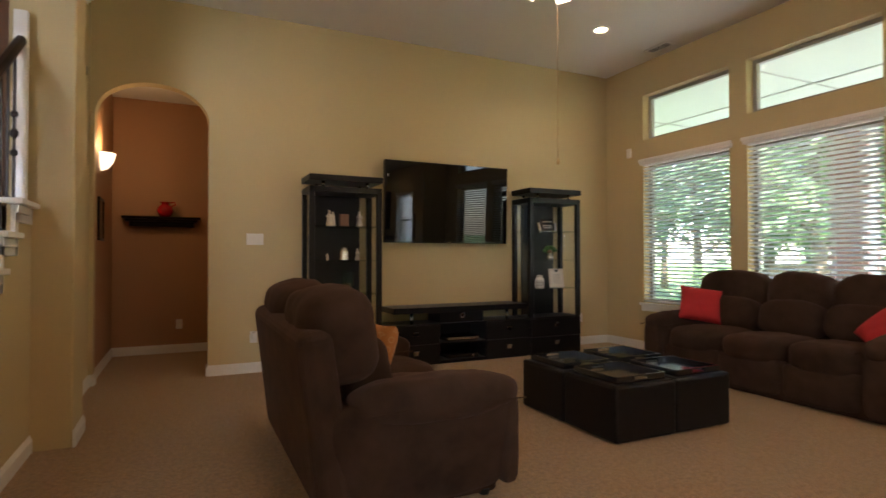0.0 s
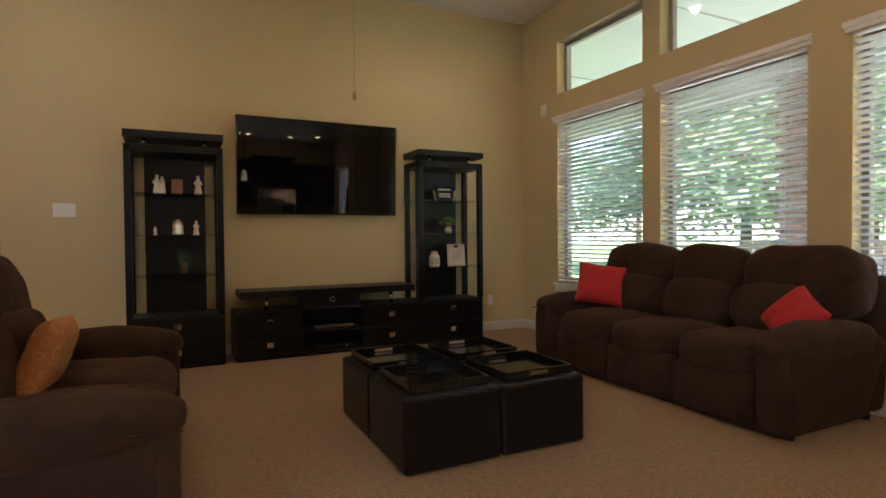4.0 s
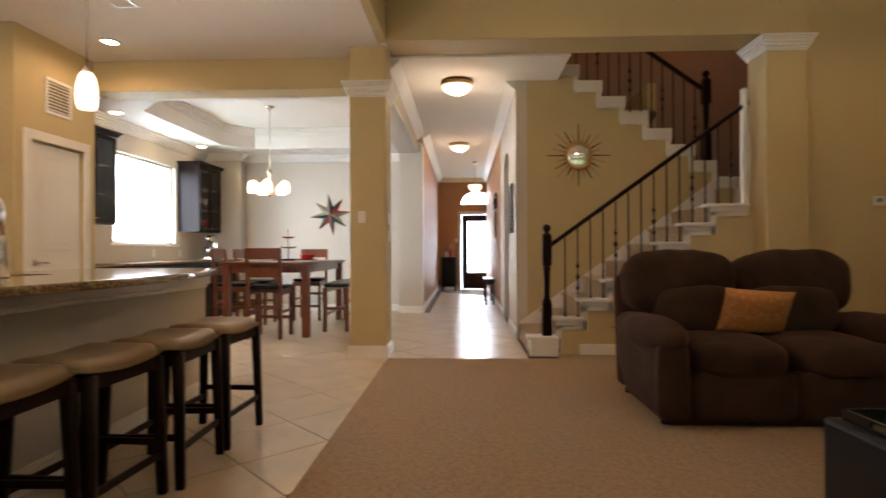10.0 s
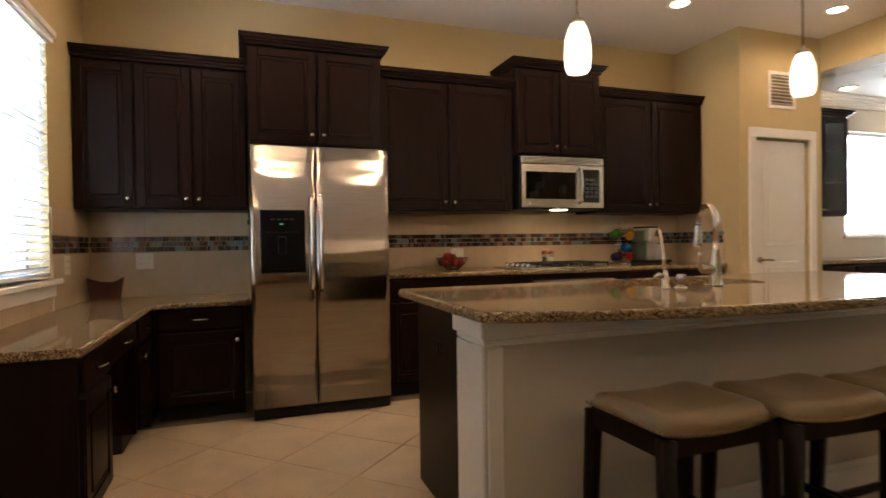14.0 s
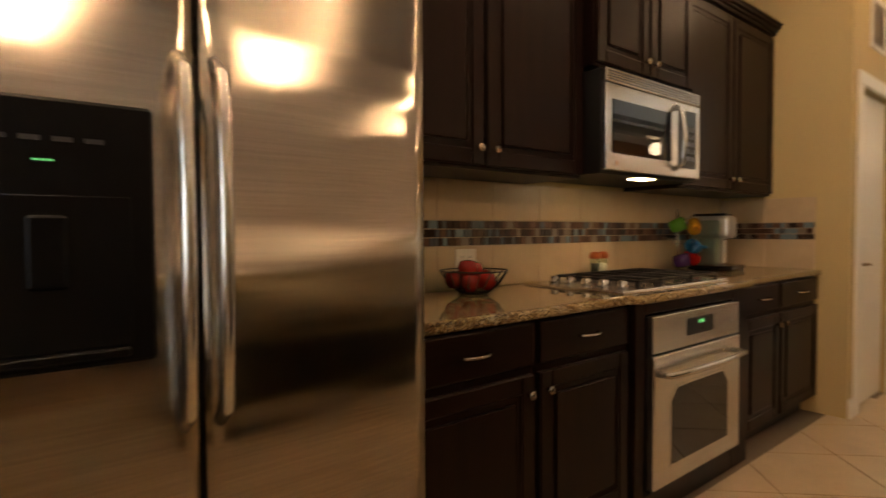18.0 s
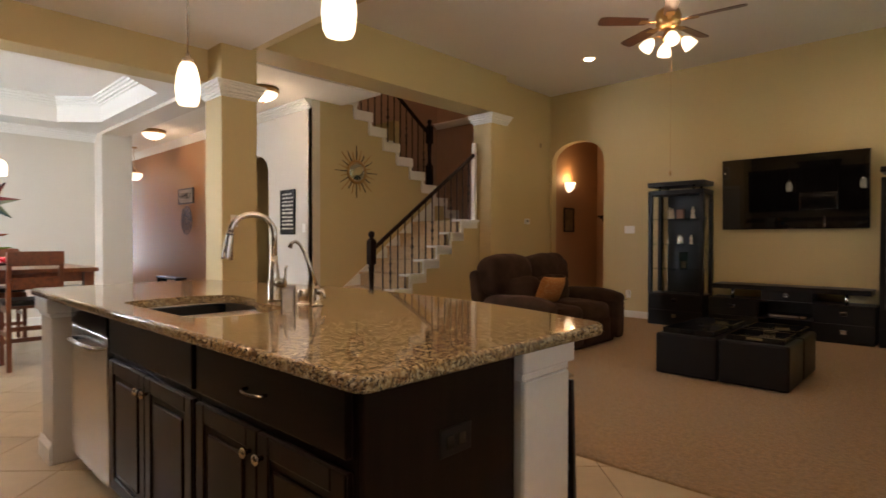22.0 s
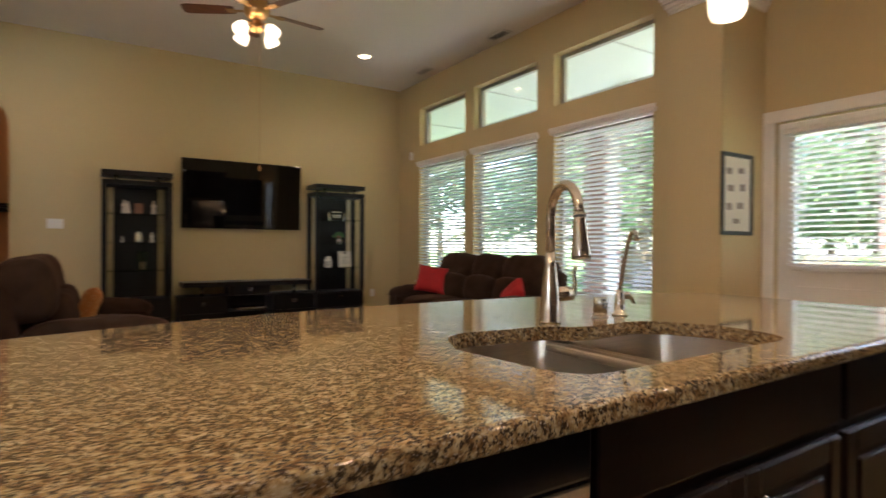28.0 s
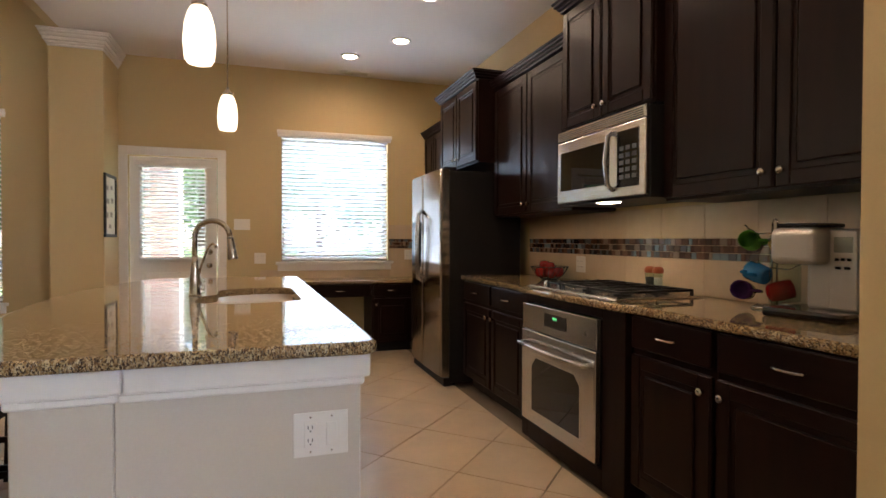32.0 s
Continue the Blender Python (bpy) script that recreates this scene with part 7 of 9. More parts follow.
part("spray_ring", tube([(-0.36 * 0.186, -0.93 * 0.186, 0.297), (-0.36 * 0.1865, -0.93 * 0.1865, 0.291)], 0.0163, 18), SLOT, fc)
part("handle_hub", tube([(0.015, 0, 0.078), (0.050, 0, 0.080), (0.074, 0, 0.080), (0.086, 0, 0.080)], 0.018, 16, None, [0.016, 0.022, 0.021, 0.010]), NICKEL, fc)
part("lever", tube([(0.078, -0.004, 0.064), (0.093, -0.004, 0.082), (0.096, -0.003, 0.11), (0.094, 0, 0.14), (0.104, 0.002, 0.158)], 0.007, 10, None, [0.008, 0.0085, 0.008, 0.007, 0.0055]), NICKEL, fc)
ag = thing("air_gap_cap", 2.505, -0.955, 0.9145, 0, "brushed nickel air gap cap", "air gap")
part("cap", lathe([(0.0215, 0.004), (0.0215, 0.058), (0.019, 0.062), (0, 0.063)], 24), NICKEL, ag)
part("gasket", lathe([(0.026, 0), (0.026, 0.004), (0.0215, 0.005)], 24), PLATE, ag, "white plastic base ring")
part("slot", bx(-0.012, 0.012, -0.0222, -0.0205, 0.042, 0.046), SLOT, ag)
part("slot", bx(-0.012, 0.012, -0.0222, -0.0205, 0.03, 0.034), SLOT, ag)
ft = thing("filter_faucet", 2.60, -0.95, 0.9145, 0, "slim brushed nickel filtered water tap", "faucet")
part("body", lathe([(0.025, 0), (0.025, 0.004), (0.017, 0.008), (0.017, 0.04), (0.013, 0.07), (0.007, 0.085)], 20), NICKEL, ft)
part("spout", tube([(0, 0, 0.075), (-0.010, -0.020, 0.15), (-0.022, -0.046, 0.222), (-0.029, -0.062, 0.252), (-0.036, -0.078, 0.264), (-0.041, -0.092, 0.257), (-0.043, -0.099, 0.238)], 0.0068, 12, None, [0.007, 0.007, 0.007, 0.007, 0.007, 0.008, 0.010]), NICKEL, ft)
part("lever", tube([(0.012, 0, 0.055), (0.035, 0, 0.062), (0.05, -0.004, 0.055), (0.064, -0.006, 0.035)], 0.007, 10, None, [0.012, 0.013, 0.008, 0.005]), NICKEL, ft)

# counter stools
def stool(x, y, rz):
    ob = thing("counter_stool", x, y, 0, rz, "saddle-seat counter stool in tan leather with dark wooden legs", "stool", "stools along the island")
    nx_, ny_ = 16, 12
    bm = bmesh.new()
    grid = {}
    for s_ in (0, 1):
        for i in range(nx_ + 1):
            for j in range(ny_ + 1):
                u, v_ = 2 * i / nx_ - 1, 2 * j / ny_ - 1
                z = 0.605 + 0.022 * u * u
                if s_:
                    z += 0.058 * ((1 - u ** 8) * (1 - v_ ** 8)) ** 0.5
                grid[(s_, i, j)] = bm.verts.new((0.235 * u, 0.175 * v_, z))
        for i in range(nx_):
            for j in range(ny_):
                f = bm.faces.new([grid[(s_, a, b)] for a, b in ((i, j), (i + 1, j), (i + 1, j + 1), (i, j + 1))])
                f.smooth = True
    bmesh.ops.remove_doubles(bm, verts=bm.verts, dist=0.0005)
    seat = part("seat", bm, STOOLL, ob)
    nails = bmesh.new()
    for k in range(24):
        u = -0.96 + 1.92 * k / 23
        for s_ in (-1, 1):
            bmesh.ops.create_icosphere(nails, subdivisions=1, radius=0.0045, matrix=Matrix.Translation((0.235 * u, s_ * 0.1755, 0.611 + 0.022 * u * u)))
    for k in range(17):
        v_ = -0.94 + 1.88 * k / 16
        for s_ in (-1, 1):
            bmesh.ops.create_icosphere(nails, subdivisions=1, radius=0.0045, matrix=Matrix.Translation((s_ * 0.2355, 0.175 * v_, 0.633)))
    part("nailhead_trim", nails, BRASS, seat, "brass nailhead trim", kind="stuff")
    for s_ in (-1, 1):
        part("apron", prism([(-0.215, 0.555), (0.215, 0.555), (0.215, 0.622)] + [(0.215 - 0.43 * k / 8, 0.602 + 0.021 * (1 - 2 * k / 8) ** 2) for k in range(1, 8)] + [(-0.215, 0.622)], s_ * 0.155 - 0.009, s_ * 0.155 + 0.009, "y"), ESP, ob)
        part("apron", bx(s_ * 0.215 - 0.009, s_ * 0.215 + 0.009, -0.15, 0.15, 0.555, 0.622), ESP, ob)
    for sx in (-1, 1):
        for s_ in (-1, 1):
            part("leg", tube([(sx * 0.228, s_ * 0.175, 0.0), (sx * 0.212, s_ * 0.157, 0.61)], 0.02, 4, None, [0.023, 0.030]), ESP, ob)
    for s_ in (-1, 1):
        part("stretcher", bx(-0.215, 0.215, s_ * 0.168 - 0.010, s_ * 0.168 + 0.010, 0.16, 0.19, 0.003), ESP, ob)
        part("stretcher", bx(s_ * 0.222 - 0.010, s_ * 0.222 + 0.010, -0.16, 0.16, 0.215, 0.245, 0.003), ESP, ob)
    for piece in ob.children_recursive:
        piece.data.transform(Matrix.Diagonal((0.92, 1, 0.965, 1)))
    return ob


st = stool(3.115, -0.33, 2)
for x, y, rz in ((2.67, -0.28, -3), (2.225, -0.22, 2), (1.74, -0.21, -2)):
    copy_thing(st, pose(x, y, 0, 0, 0, rz))

# pendants over the island
for x, y in PEND:
    ob = thing("pendant_light", x, y, 1.89, 0, "lit tapered glass pendant on a nickel cord", "pendant light", "island pendants")
    part("shade", lathe([(0.046, 0.0), (0.056, 0.02), (0.061, 0.08), (0.056, 0.15), (0.042, 0.20), (0.026, 0.225), (0.022, 0.225), (0.038, 0.195), (0.05, 0.15), (0.055, 0.08), (0.05, 0.02), (0.043, 0.004)], 28), SHADE, ob).visible_shadow = False
    part("cap", lathe([(0.030, 0.218), (0.030, 0.235), (0.012, 0.25), (0.008, 0.27)], 20), NICKEL, ob)
    part("cord", tube([(0, 0, 0.26), (0, 0, 1.14)], 0.0045, 8), NICKEL, ob)
    part("canopy", lathe([(0.01, 1.12), (0.055, 1.135), (0.06, 1.149)], 24), NICKEL, ob)

# things on the counter
ob = thing("fruit_bowl", 2.74, -3.27, 0.9145, 0, "dark wire bowl filled with red apples", "bowl")
for k in range(20):
    a = math.tau * k / 20
    part("wire", tube([(0.055 * math.cos(a), 0.055 * math.sin(a), 0.006), (0.10 * math.cos(a), 0.10 * math.sin(a), 0.04), (0.135 * math.cos(a + 0.1), 0.135 * math.sin(a + 0.1), 0.095)], 0.0022, 6), BLACKM, ob)
part("rim", tube([(0.135 * math.cos(math.tau * k / 32), 0.135 * math.sin(math.tau * k / 32), 0.095) for k in range(33)], 0.003, 6), BLACKM, ob)
part("foot_ring", tube([(0.055 * math.cos(math.tau * k / 24), 0.055 * math.sin(math.tau * k / 24), 0.004) for k in range(25)], 0.004, 6), BLACKM, ob)
APPLE = plain("red_apple_skin", (0.20, 0.012, 0.010), 0.25, var=0.4, grain=8, blotch=12)
for k, (ax, ay, az) in enumerate(((-0.05, 0.02, 0.05), (0.045, 0.03, 0.05), (0.0, -0.055, 0.05), (0.0, 0.075, 0.058), (0.075, -0.03, 0.062), (-0.075, -0.03, 0.062), (0.0, 0.0, 0.095), (0.045, 0.015, 0.105))):
    solid("apple", lathe([(0.008, -0.03), (0.025, -0.033), (0.037, -0.012), (0.039, 0.008), (0.030, 0.028), (0.012, 0.033), (0, 0.024)], 16, None, (2.74 + ax, -3.27 + ay, 0.9145 + az)), APPLE, "red apple in a wire bowl", "apple", group="apples in the bowl")
for dx, mat_, lab in ((-0.035, PAPER, "glass salt mill with wooden cap"), (0.035, SLOT, "glass pepper mill with wooden cap")):
    ob = thing("spice_mill", 1.76 + dx, -3.375, 0.9145, 0, lab, "spice mill")
    part("jar", lathe([(0.026, 0), (0.027, 0.01), (0.022, 0.04), (0.025, 0.095), (0.025, 0.105)], 18), SHELFG, ob)
    part("filling", lathe([(0.022, 0.003), (0.0205, 0.04), (0.0215, 0.08), (0, 0.082)], 16), mat_, ob)
    part("cap", lathe([(0.027, 0.105), (0.03, 0.112), (0.030, 0.125), (0.022, 0.138), (0.008, 0.142), (0, 0.142)], 18), plain("orange_wood_cap", (0.36, 0.09, 0.03), 0.35) if dx < 0 else bpy.data.materials["orange_wood_cap"], ob)
mg = thing("mug_tree", 0.985, -3.355, 0.9145, 0, "chrome mug tree holding coloured mugs", "mug tree")
part("base", tube([(0.085 * math.cos(math.tau * k / 28), 0.085 * math.sin(math.tau * k / 28), 0.005) for k in range(29)], 0.005, 8), CHROME, mg)
part("base_bar", join(tube([(-0.085, 0, 0.005), (0.085, 0, 0.005)], 0.004, 8), tube([(0, -0.085, 0.005), (0, 0.085, 0.005)], 0.004, 8)), CHROME, mg)
for dx in (-0.012, 0.012):
    part("post", tube([(dx, 0, 0.005), (dx, 0, 0.36)], 0.004, 8), CHROME, mg)
part("finial", tube([(0.012 * math.cos(math.pi * k / 8), 0, 0.36 + 0.018 * math.sin(math.pi * k / 8)) for k in range(9)], 0.004, 8), CHROME, mg)
arms = []
for k, (a, z) in enumerate(((10, 0.17), (100, 0.17), (190, 0.17), (30, 0.32), (150, 0.32), (270, 0.20))):
    c_, s_ = math.cos(radians(a)), math.sin(radians(a))
    part("arm", tube([(0, 0, z), (0.06 * c_, 0.06 * s_, z - 0.004), (0.10 * c_, 0.10 * s_, z + 0.018), (0.115 * c_, 0.115 * s_, z + 0.035)], 0.0035, 8), CHROME, mg)
    arms.append((a, z, c_, s_))


def mug(x, y, z, rz, tip, c, name):
    mat_ = plain(name + "_glaze", c, 0.15, var=0.06, grain=20)
    ob = thing("coffee_mug", x, y, z, rz, name.replace("_", " ") + " glazed coffee mug hanging on a mug tree", "mug", "mugs on the mug tree")
    m4 = pose(0, 0, 0, tip, 0, 0)
    part("cup", turned(lathe([(0.028, -0.042), (0.036, -0.038), (0.041, 0.0), (0.040, 0.045), (0.037, 0.045), (0.037, 0.0), (0.03, -0.034), (0, -0.035)], 24), m4), mat_, ob)
    part("handle", turned(tube([(0.038, 0, 0.028), (0.066, 0, 0.024), (0.070, 0, -0.006), (0.037, 0, -0.022)], 0.007, 8), m4), mat_, ob)


mug(1.065, -3.315, 1.195, 200, 70, (0.06, 0.20, 0.02), "green")
mug(0.90, -3.295, 1.185, 300, 60, (0.50, 0.24, 0.02), "yellow")
mug(0.975, -3.255, 1.065, 90, 75, (0.015, 0.13, 0.30), "blue")
mug(1.075, -3.285, 0.985, 200, 80, (0.05, 0.015, 0.09), "purple")
mug(0.915, -3.30, 0.995, 330, 75, (0.33, 0.012, 0.012), "red")
cm = thing("coffee_maker", 0.70, -3.27, 0.9145, 8, "silver single-cup coffee maker with water tank", "coffee maker")
part("drip_base", bx(-0.14, 0.15, -0.11, 0.15, 0.0, 0.035, 0.012, 3), BLACKP, cm)
SILV = plain("silver_plastic", (0.50, 0.48, 0.44), 0.3, metal=0.6, var=0.04)
part("body", bx(-0.13, 0.055, -0.12, 0.03, 0.03, 0.33, 0.02, 4), SILV, cm)
part("brew_head", bx(-0.03, 0.135, -0.10, 0.13, 0.20, 0.335, 0.025, 4), SILV, cm)
part("lid", bx(-0.02, 0.125, -0.09, 0.10, 0.336, 0.352, 0.008, 2), BLACKP, cm)
part("control_face", bx(-0.125, -0.035, 0.03, 0.045, 0.04, 0.325, 0.006, 2), SILV, cm)
part("screen", bx(-0.112, -0.05, 0.045, 0.047, 0.245, 0.30, 0.002), bpy.data.materials["lcd_grey"], cm)
for k in range(3):
    part("button", bx(-0.108 + 0.02 * k, -0.094 + 0.02 * k, 0.045, 0.048, 0.215, 0.225, 0.001), BLACKP, cm)
for k in range(2):
    part("button", bx(-0.105 + 0.03 * k, -0.085 + 0.03 * k, 0.045, 0.048, 0.185, 0.195, 0.001), BLACKP, cm)
part("water_tank", bx(0.135, 0.17, -0.09, 0.08, 0.04, 0.31, 0.012, 3), SHELFG, cm)
ob = thing("paper_basket", 5.28, -3.30, DZ + 0.0005, -8, "brown oval basket on the desk counter", "basket")
bm = bmesh.new()
loops = []
for z, s_ in ((0.0, 0.80), (0.005, 0.82), (0.06, 0.92), (0.11, 1.0), (0.12, 1.0), (0.11, 0.965), (0.06, 0.88), (0.012, 0.78)):
    loops.append([bm.verts.new((0.115 * s_ * math.cos(math.tau * k / 32), 0.085 * s_ * math.sin(math.tau * k / 32), z + (0.035 * abs(math.cos(math.tau * k / 32)) ** 3 if z > 0.05 else 0))) for k in range(32)])
for a, b in zip(loops, loops[1:]):
    for k in range(32):
        bm.faces.new((a[k], a[(k + 1) % 32], b[(k + 1) % 32], b[k]))
bm.faces.new(loops[0][::-1])
bm.faces.new(loops[-1])
part("shell", bm, plain("brown_woven_basket", (0.075, 0.022, 0.014), 0.55, var=0.25, grain=80, bump=0.4, dist=0.002), ob)
# kitchen wall fittings
plate(XE, -1.10, 1.36, (-1, 0), "switch", "white triple rocker switch plate beside the back door", 3)
plate(XE - 0.0005, -1.28, 1.00, (-1, 0), "outlet", "white wall outlet above the desk", 2)
plate(XE - 0.013, -2.93, 1.03, (-1, 0), "outlet", "white outlet in the tiled wall", 2)
plate(5.06, YS + 0.013, 1.035, (0, 1), "outlet", "white outlet in the tiled wall", 2)
plate(2.62, YS + 0.013, 1.03, (0, 1), "outlet", "white outlet behind the fruit bowl", 2)
ob = thing("air_vent_grille", -0.33, -2.69, 2.505, 180, "white slatted wall return grille above the pantry door", "vent")
bm = bmesh.new()
for a in ((-0.17, 0.17, 0.14, 0.17), (-0.17, 0.17, -0.17, -0.14), (-0.17, -0.14, -0.14, 0.14), (0.14, 0.17, -0.14, 0.14)):
    join(bm, bx(a[0], a[1], -0.014, -0.001, a[2], a[3], 0.003))
part("frame", bm, TRIM, ob)
for k in range(9):
    part("slat", turned(bx(-0.139, 0.139, -0.008, 0.008, -0.0012, 0.0012), pose(0, -0.009, -0.125 + 0.031 * k, 40, 0, 0)), TRIM, ob)
part("backing", bx(-0.14, 0.14, -0.003, -0.001, -0.14, 0.14), plain("vent_shadow", (0.22, 0.17, 0.10), 0.8), ob)
picture(5.04, 0.05, 1.51, 0, 0.40, 0.58, "black framed display board with small photographs", BLACKW, PAPER, 0.028)
ob = [o for o in scene.objects if o.get("label", "").startswith("black framed display")][0]
for k, (px_, pz_, w_, h_) in enumerate(((-0.09, 0.16, 0.05, 0.045), (0.06, 0.17, 0.055, 0.04), (-0.07, 0.04, 0.06, 0.045), (0.08, 0.05, 0.045, 0.05), (-0.09, -0.09, 0.045, 0.05), (0.05, -0.08, 0.06, 0.045), (0.0, -0.19, 0.06, 0.035))):
    part("photo", bx(px_ - w_ / 2 - 0.02, px_ + w_ / 2, -0.0115, -0.010, pz_ - h_ / 2, pz_ + h_ / 2), plain(f"photo_print", (0.20, 0.14, 0.11), 0.4, var=0.6, grain=25) if k == 0 else bpy.data.materials["photo_print"], ob)

# ---- backsplash tiles and mosaic ----
BTILE = tile_of("tan_wall_tile", (0.50, 0.385, 0.245), 0.3)
BGROUT = plain("wall_tile_grout", (0.42, 0.34, 0.24), 0.85, var=0.08, grain=200)
MOSAIC = island_colours("glass_mosaic", [(0.0, (0.060, 0.030, 0.020)), (0.22, (0.13, 0.075, 0.05)), (0.42, (0.035, 0.022, 0.018)), (0.60, (0.22, 0.17, 0.13)), (0.74, (0.09, 0.10, 0.11)), (0.86, (0.16, 0.22, 0.25)), (0.94, (0.075, 0.04, 0.026))], 0.10)
TILE_MESH = {}


def splash(name, u0, u1, z0, z1, plane, axis, way, band=True):
    """Tiled wall strip along axis from u0 to u1 at the plane, facing way, with a mosaic band."""
    def slab(a, b, c, d, t0, t1, e=0.0, bm=None):
        p, q = sorted((plane + way * t0, plane + way * t1))
        return bx(*((a, b, p, q) if axis == "x" else (p, q, a, b)), c, d, e, 1, bm)
    back = solid(name, slab(u0, u1, z0, z1, 0.001, 0.006), BGROUT, kind="structure")
    rows = [(z0, 1.10), (1.215, z1)] if band and z0 < 1.1 < z1 else [(z0, z1)]
    for c, d in rows:
        n = max(1, round((u1 - u0) / 0.33))
        w = (u1 - u0) / n
        m = max(1, round((d - c) / 0.33))
        h = (d - c) / m
        for i in range(n):
            for j in range(m):
                part("tile", slab(u0 + i * w + 0.001, u0 + (i + 1) * w - 0.001, c + j * h + 0.001, c + (j + 1) * h - 0.001, 0.005, 0.0105, 0.001), BTILE, back, world=True)
    if len(rows) == 2:
        verts, faces = [], []
        for r in range(3):
            z = 1.103 + r * 0.0368
            u = u0 + 0.002
            while u < u1 - 0.012:
                w = min(random.choice((0.024, 0.024, 0.036, 0.05)), u1 - u - 0.002)
                t = 0.0115 + random.uniform(-0.0006, 0.0009)
                k = len(verts)
                for e, tt in ((0.0, 0.005), (0.0, t - 0.0012), (0.0012, t)):
                    for a, b in ((u + e, z + e), (u + w - 0.0025 - e, z + e), (u + w - 0.0025 - e, z + 0.034 - e), (u + e, z + 0.034 - e)):
                        verts.append((a, plane + way * tt, b) if axis == "x" else (plane + way * tt, a, b))
                for s in (0, 4):
                    faces += [(k + s + q, k + s + (q + 1) % 4, k + s + 4 + (q + 1) % 4, k + s + 4 + q) for q in range(4)]
                faces.append((k + 8, k + 9, k + 10, k + 11))
                u += w
        bm = bmesh.new()
        vs = [bm.verts.new(v) for v in verts]
        for q in faces:
            bm.faces.new([vs[i] for i in q])
        part("mosaic_band", bm, MOSAIC, back, "brown and grey glass mosaic band", world=True, kind="stuff")


splash("backsplash_south", PX + 0.005, 3.42, 0.915, 1.388, YS, "x", 1)
splash("backsplash_desk", 4.345, XE - 0.012, 0.776, 1.388, YS, "x", 1)
splash("backsplash_pier", -3.455, -2.87, 0.915, 1.372, PX, "y", 1)
splash("backsplash_east", -3.455, -2.69, 0.776, 1.372, XE, "y", -1)
splash("backsplash_sill", -2.688, -1.28, 0.776, 0.872, XE, "y", -1, False)

# ---- dining room things ----
box_wall("buffet_pier", -4.80, -4.57, -3.30, -2.66, 0, ZB, WALL_COOL, 0.008)
crown_run([(-4.57, -3.30, -4.57, -2.66, 1, 0), (-4.80, -2.66, -4.57, -2.66, 0, 1)], ZB, 0.12)
BF = -2.70
bw = (4.565 - 0.855) / 8
for k in range(8):
    xc = -0.855 - bw * (k + 0.5)

    def fronts(ob, k=k):
        h = bw / 2 - 0.01
        if k in (6, 7):
            for a, b in ((0.115, 0.36), (0.375, 0.62), (0.70, 0.855)):
                drawer_on(ob, -h, h, a, b)
        else:
            drawer_on(ob, -h, h, 0.70, 0.855)
            door_on(ob, -h, h, 0.115, 0.675, "rt" if k % 2 else "lt")
    base_unit(xc, BF, 0, bw, 0.585, "espresso buffet base cabinet under a granite counter", fronts, name="buffet_cabinet")
stone_top("buffet_counter", [(-4.568, -3.298), (-0.853, -3.298), (-0.853, -2.655), (-4.568, -2.655)], None, 0.878, 0.914, "granite counter along the buffet under the window")


def glass_unit(x0, x1, z0, z1, label):
    w, y0, yf = x1 - x0, -3.296, -2.97
    ob = thing("glass_cabinet", (x0 + x1) / 2, yf, z0, 0, label, "cabinet")
    h = z1 - z0
    bm = bmesh.new()
    d = y0 - yf
    for a in ((-w / 2, -w / 2 + 0.018, d, 0, 0, h), (w / 2 - 0.018, w / 2, d, 0, 0, h), (-w / 2 + 0.018, w / 2 - 0.018, d, 0, 0, 0.02), (-w / 2 + 0.018, w / 2 - 0.018, d, 0, h - 0.02, h), (-w / 2 + 0.018, w / 2 - 0.018, d, d + 0.01, 0.02, h - 0.02)):
        join(bm, bx(*a, 0.001))
    part("body", bm, ESP, ob)
    for z in (0.36, 0.70):
        part("shelf", bx(-w / 2 + 0.02, w / 2 - 0.02, d + 0.012, -0.02, z, z + 0.015), ESPX, ob)
    bm = bmesh.new()
    for o, a, b in ((0.012, 0.0, 0.02), (0.028, 0.02, 0.042), (0.045, 0.042, 0.065)):
        join(bm, bx(-w / 2 - o, w / 2 + o, d, 0.02 + o, h + a, h + b, 0.003))
    part("crown", bm, ESPX, ob)
    for s in (-1, 1):
        c = s * w / 4
        q = w / 4 - 0.004
        bm = bmesh.new()
        for a in ((c - q, c - q + 0.05, 0.01, h - 0.01), (c + q - 0.05, c + q, 0.01, h - 0.01), (c - q + 0.05, c + q - 0.05, 0.01, 0.06), (c - q + 0.05, c + q - 0.05, h - 0.06, h - 0.01)):
            join(bm, bx(a[0], a[1], 0.001, 0.022, a[2], a[3], 0.004))
        dr = part("door", bm, ESP, ob)
        part("pane", bx(c - q + 0.045, c + q - 0.045, 0.009, 0.013, 0.055, h - 0.055), GLASS, dr)
        share("knob", KNOB, dr, Matrix.Translation((c - s * (q - 0.025), 0.0222, 0.06)), "brushed nickel knob")
    return ob


glass_unit(-4.42, -3.67, 1.36, 2.40, "espresso wall cabinet with glass doors beside the bright window")
glass_unit(-1.62, -0.855, 1.36, 2.40, "espresso wall cabinet with glass doors next to the pantry")
GOBLET = glassy("drinking_glass", (0.85, 0.88, 0.9))
for x, y, z in ((-4.28, -3.12, 1.381), (-4.13, -3.10, 1.381), (-3.92, -3.13, 1.381), (-4.22, -3.12, 1.736), (-3.98, -3.10, 1.736)):
    solid("wine_glass", lathe([(0.03, 0), (0.004, 0.006), (0.004, 0.08), (0.03, 0.11), (0.034, 0.15), (0.027, 0.19)], 14, None, (x, y, z)), CREAM if z > 1.5 else REDG, "small glass on a cabinet shelf", "glass", group="glasses in the cabinet")


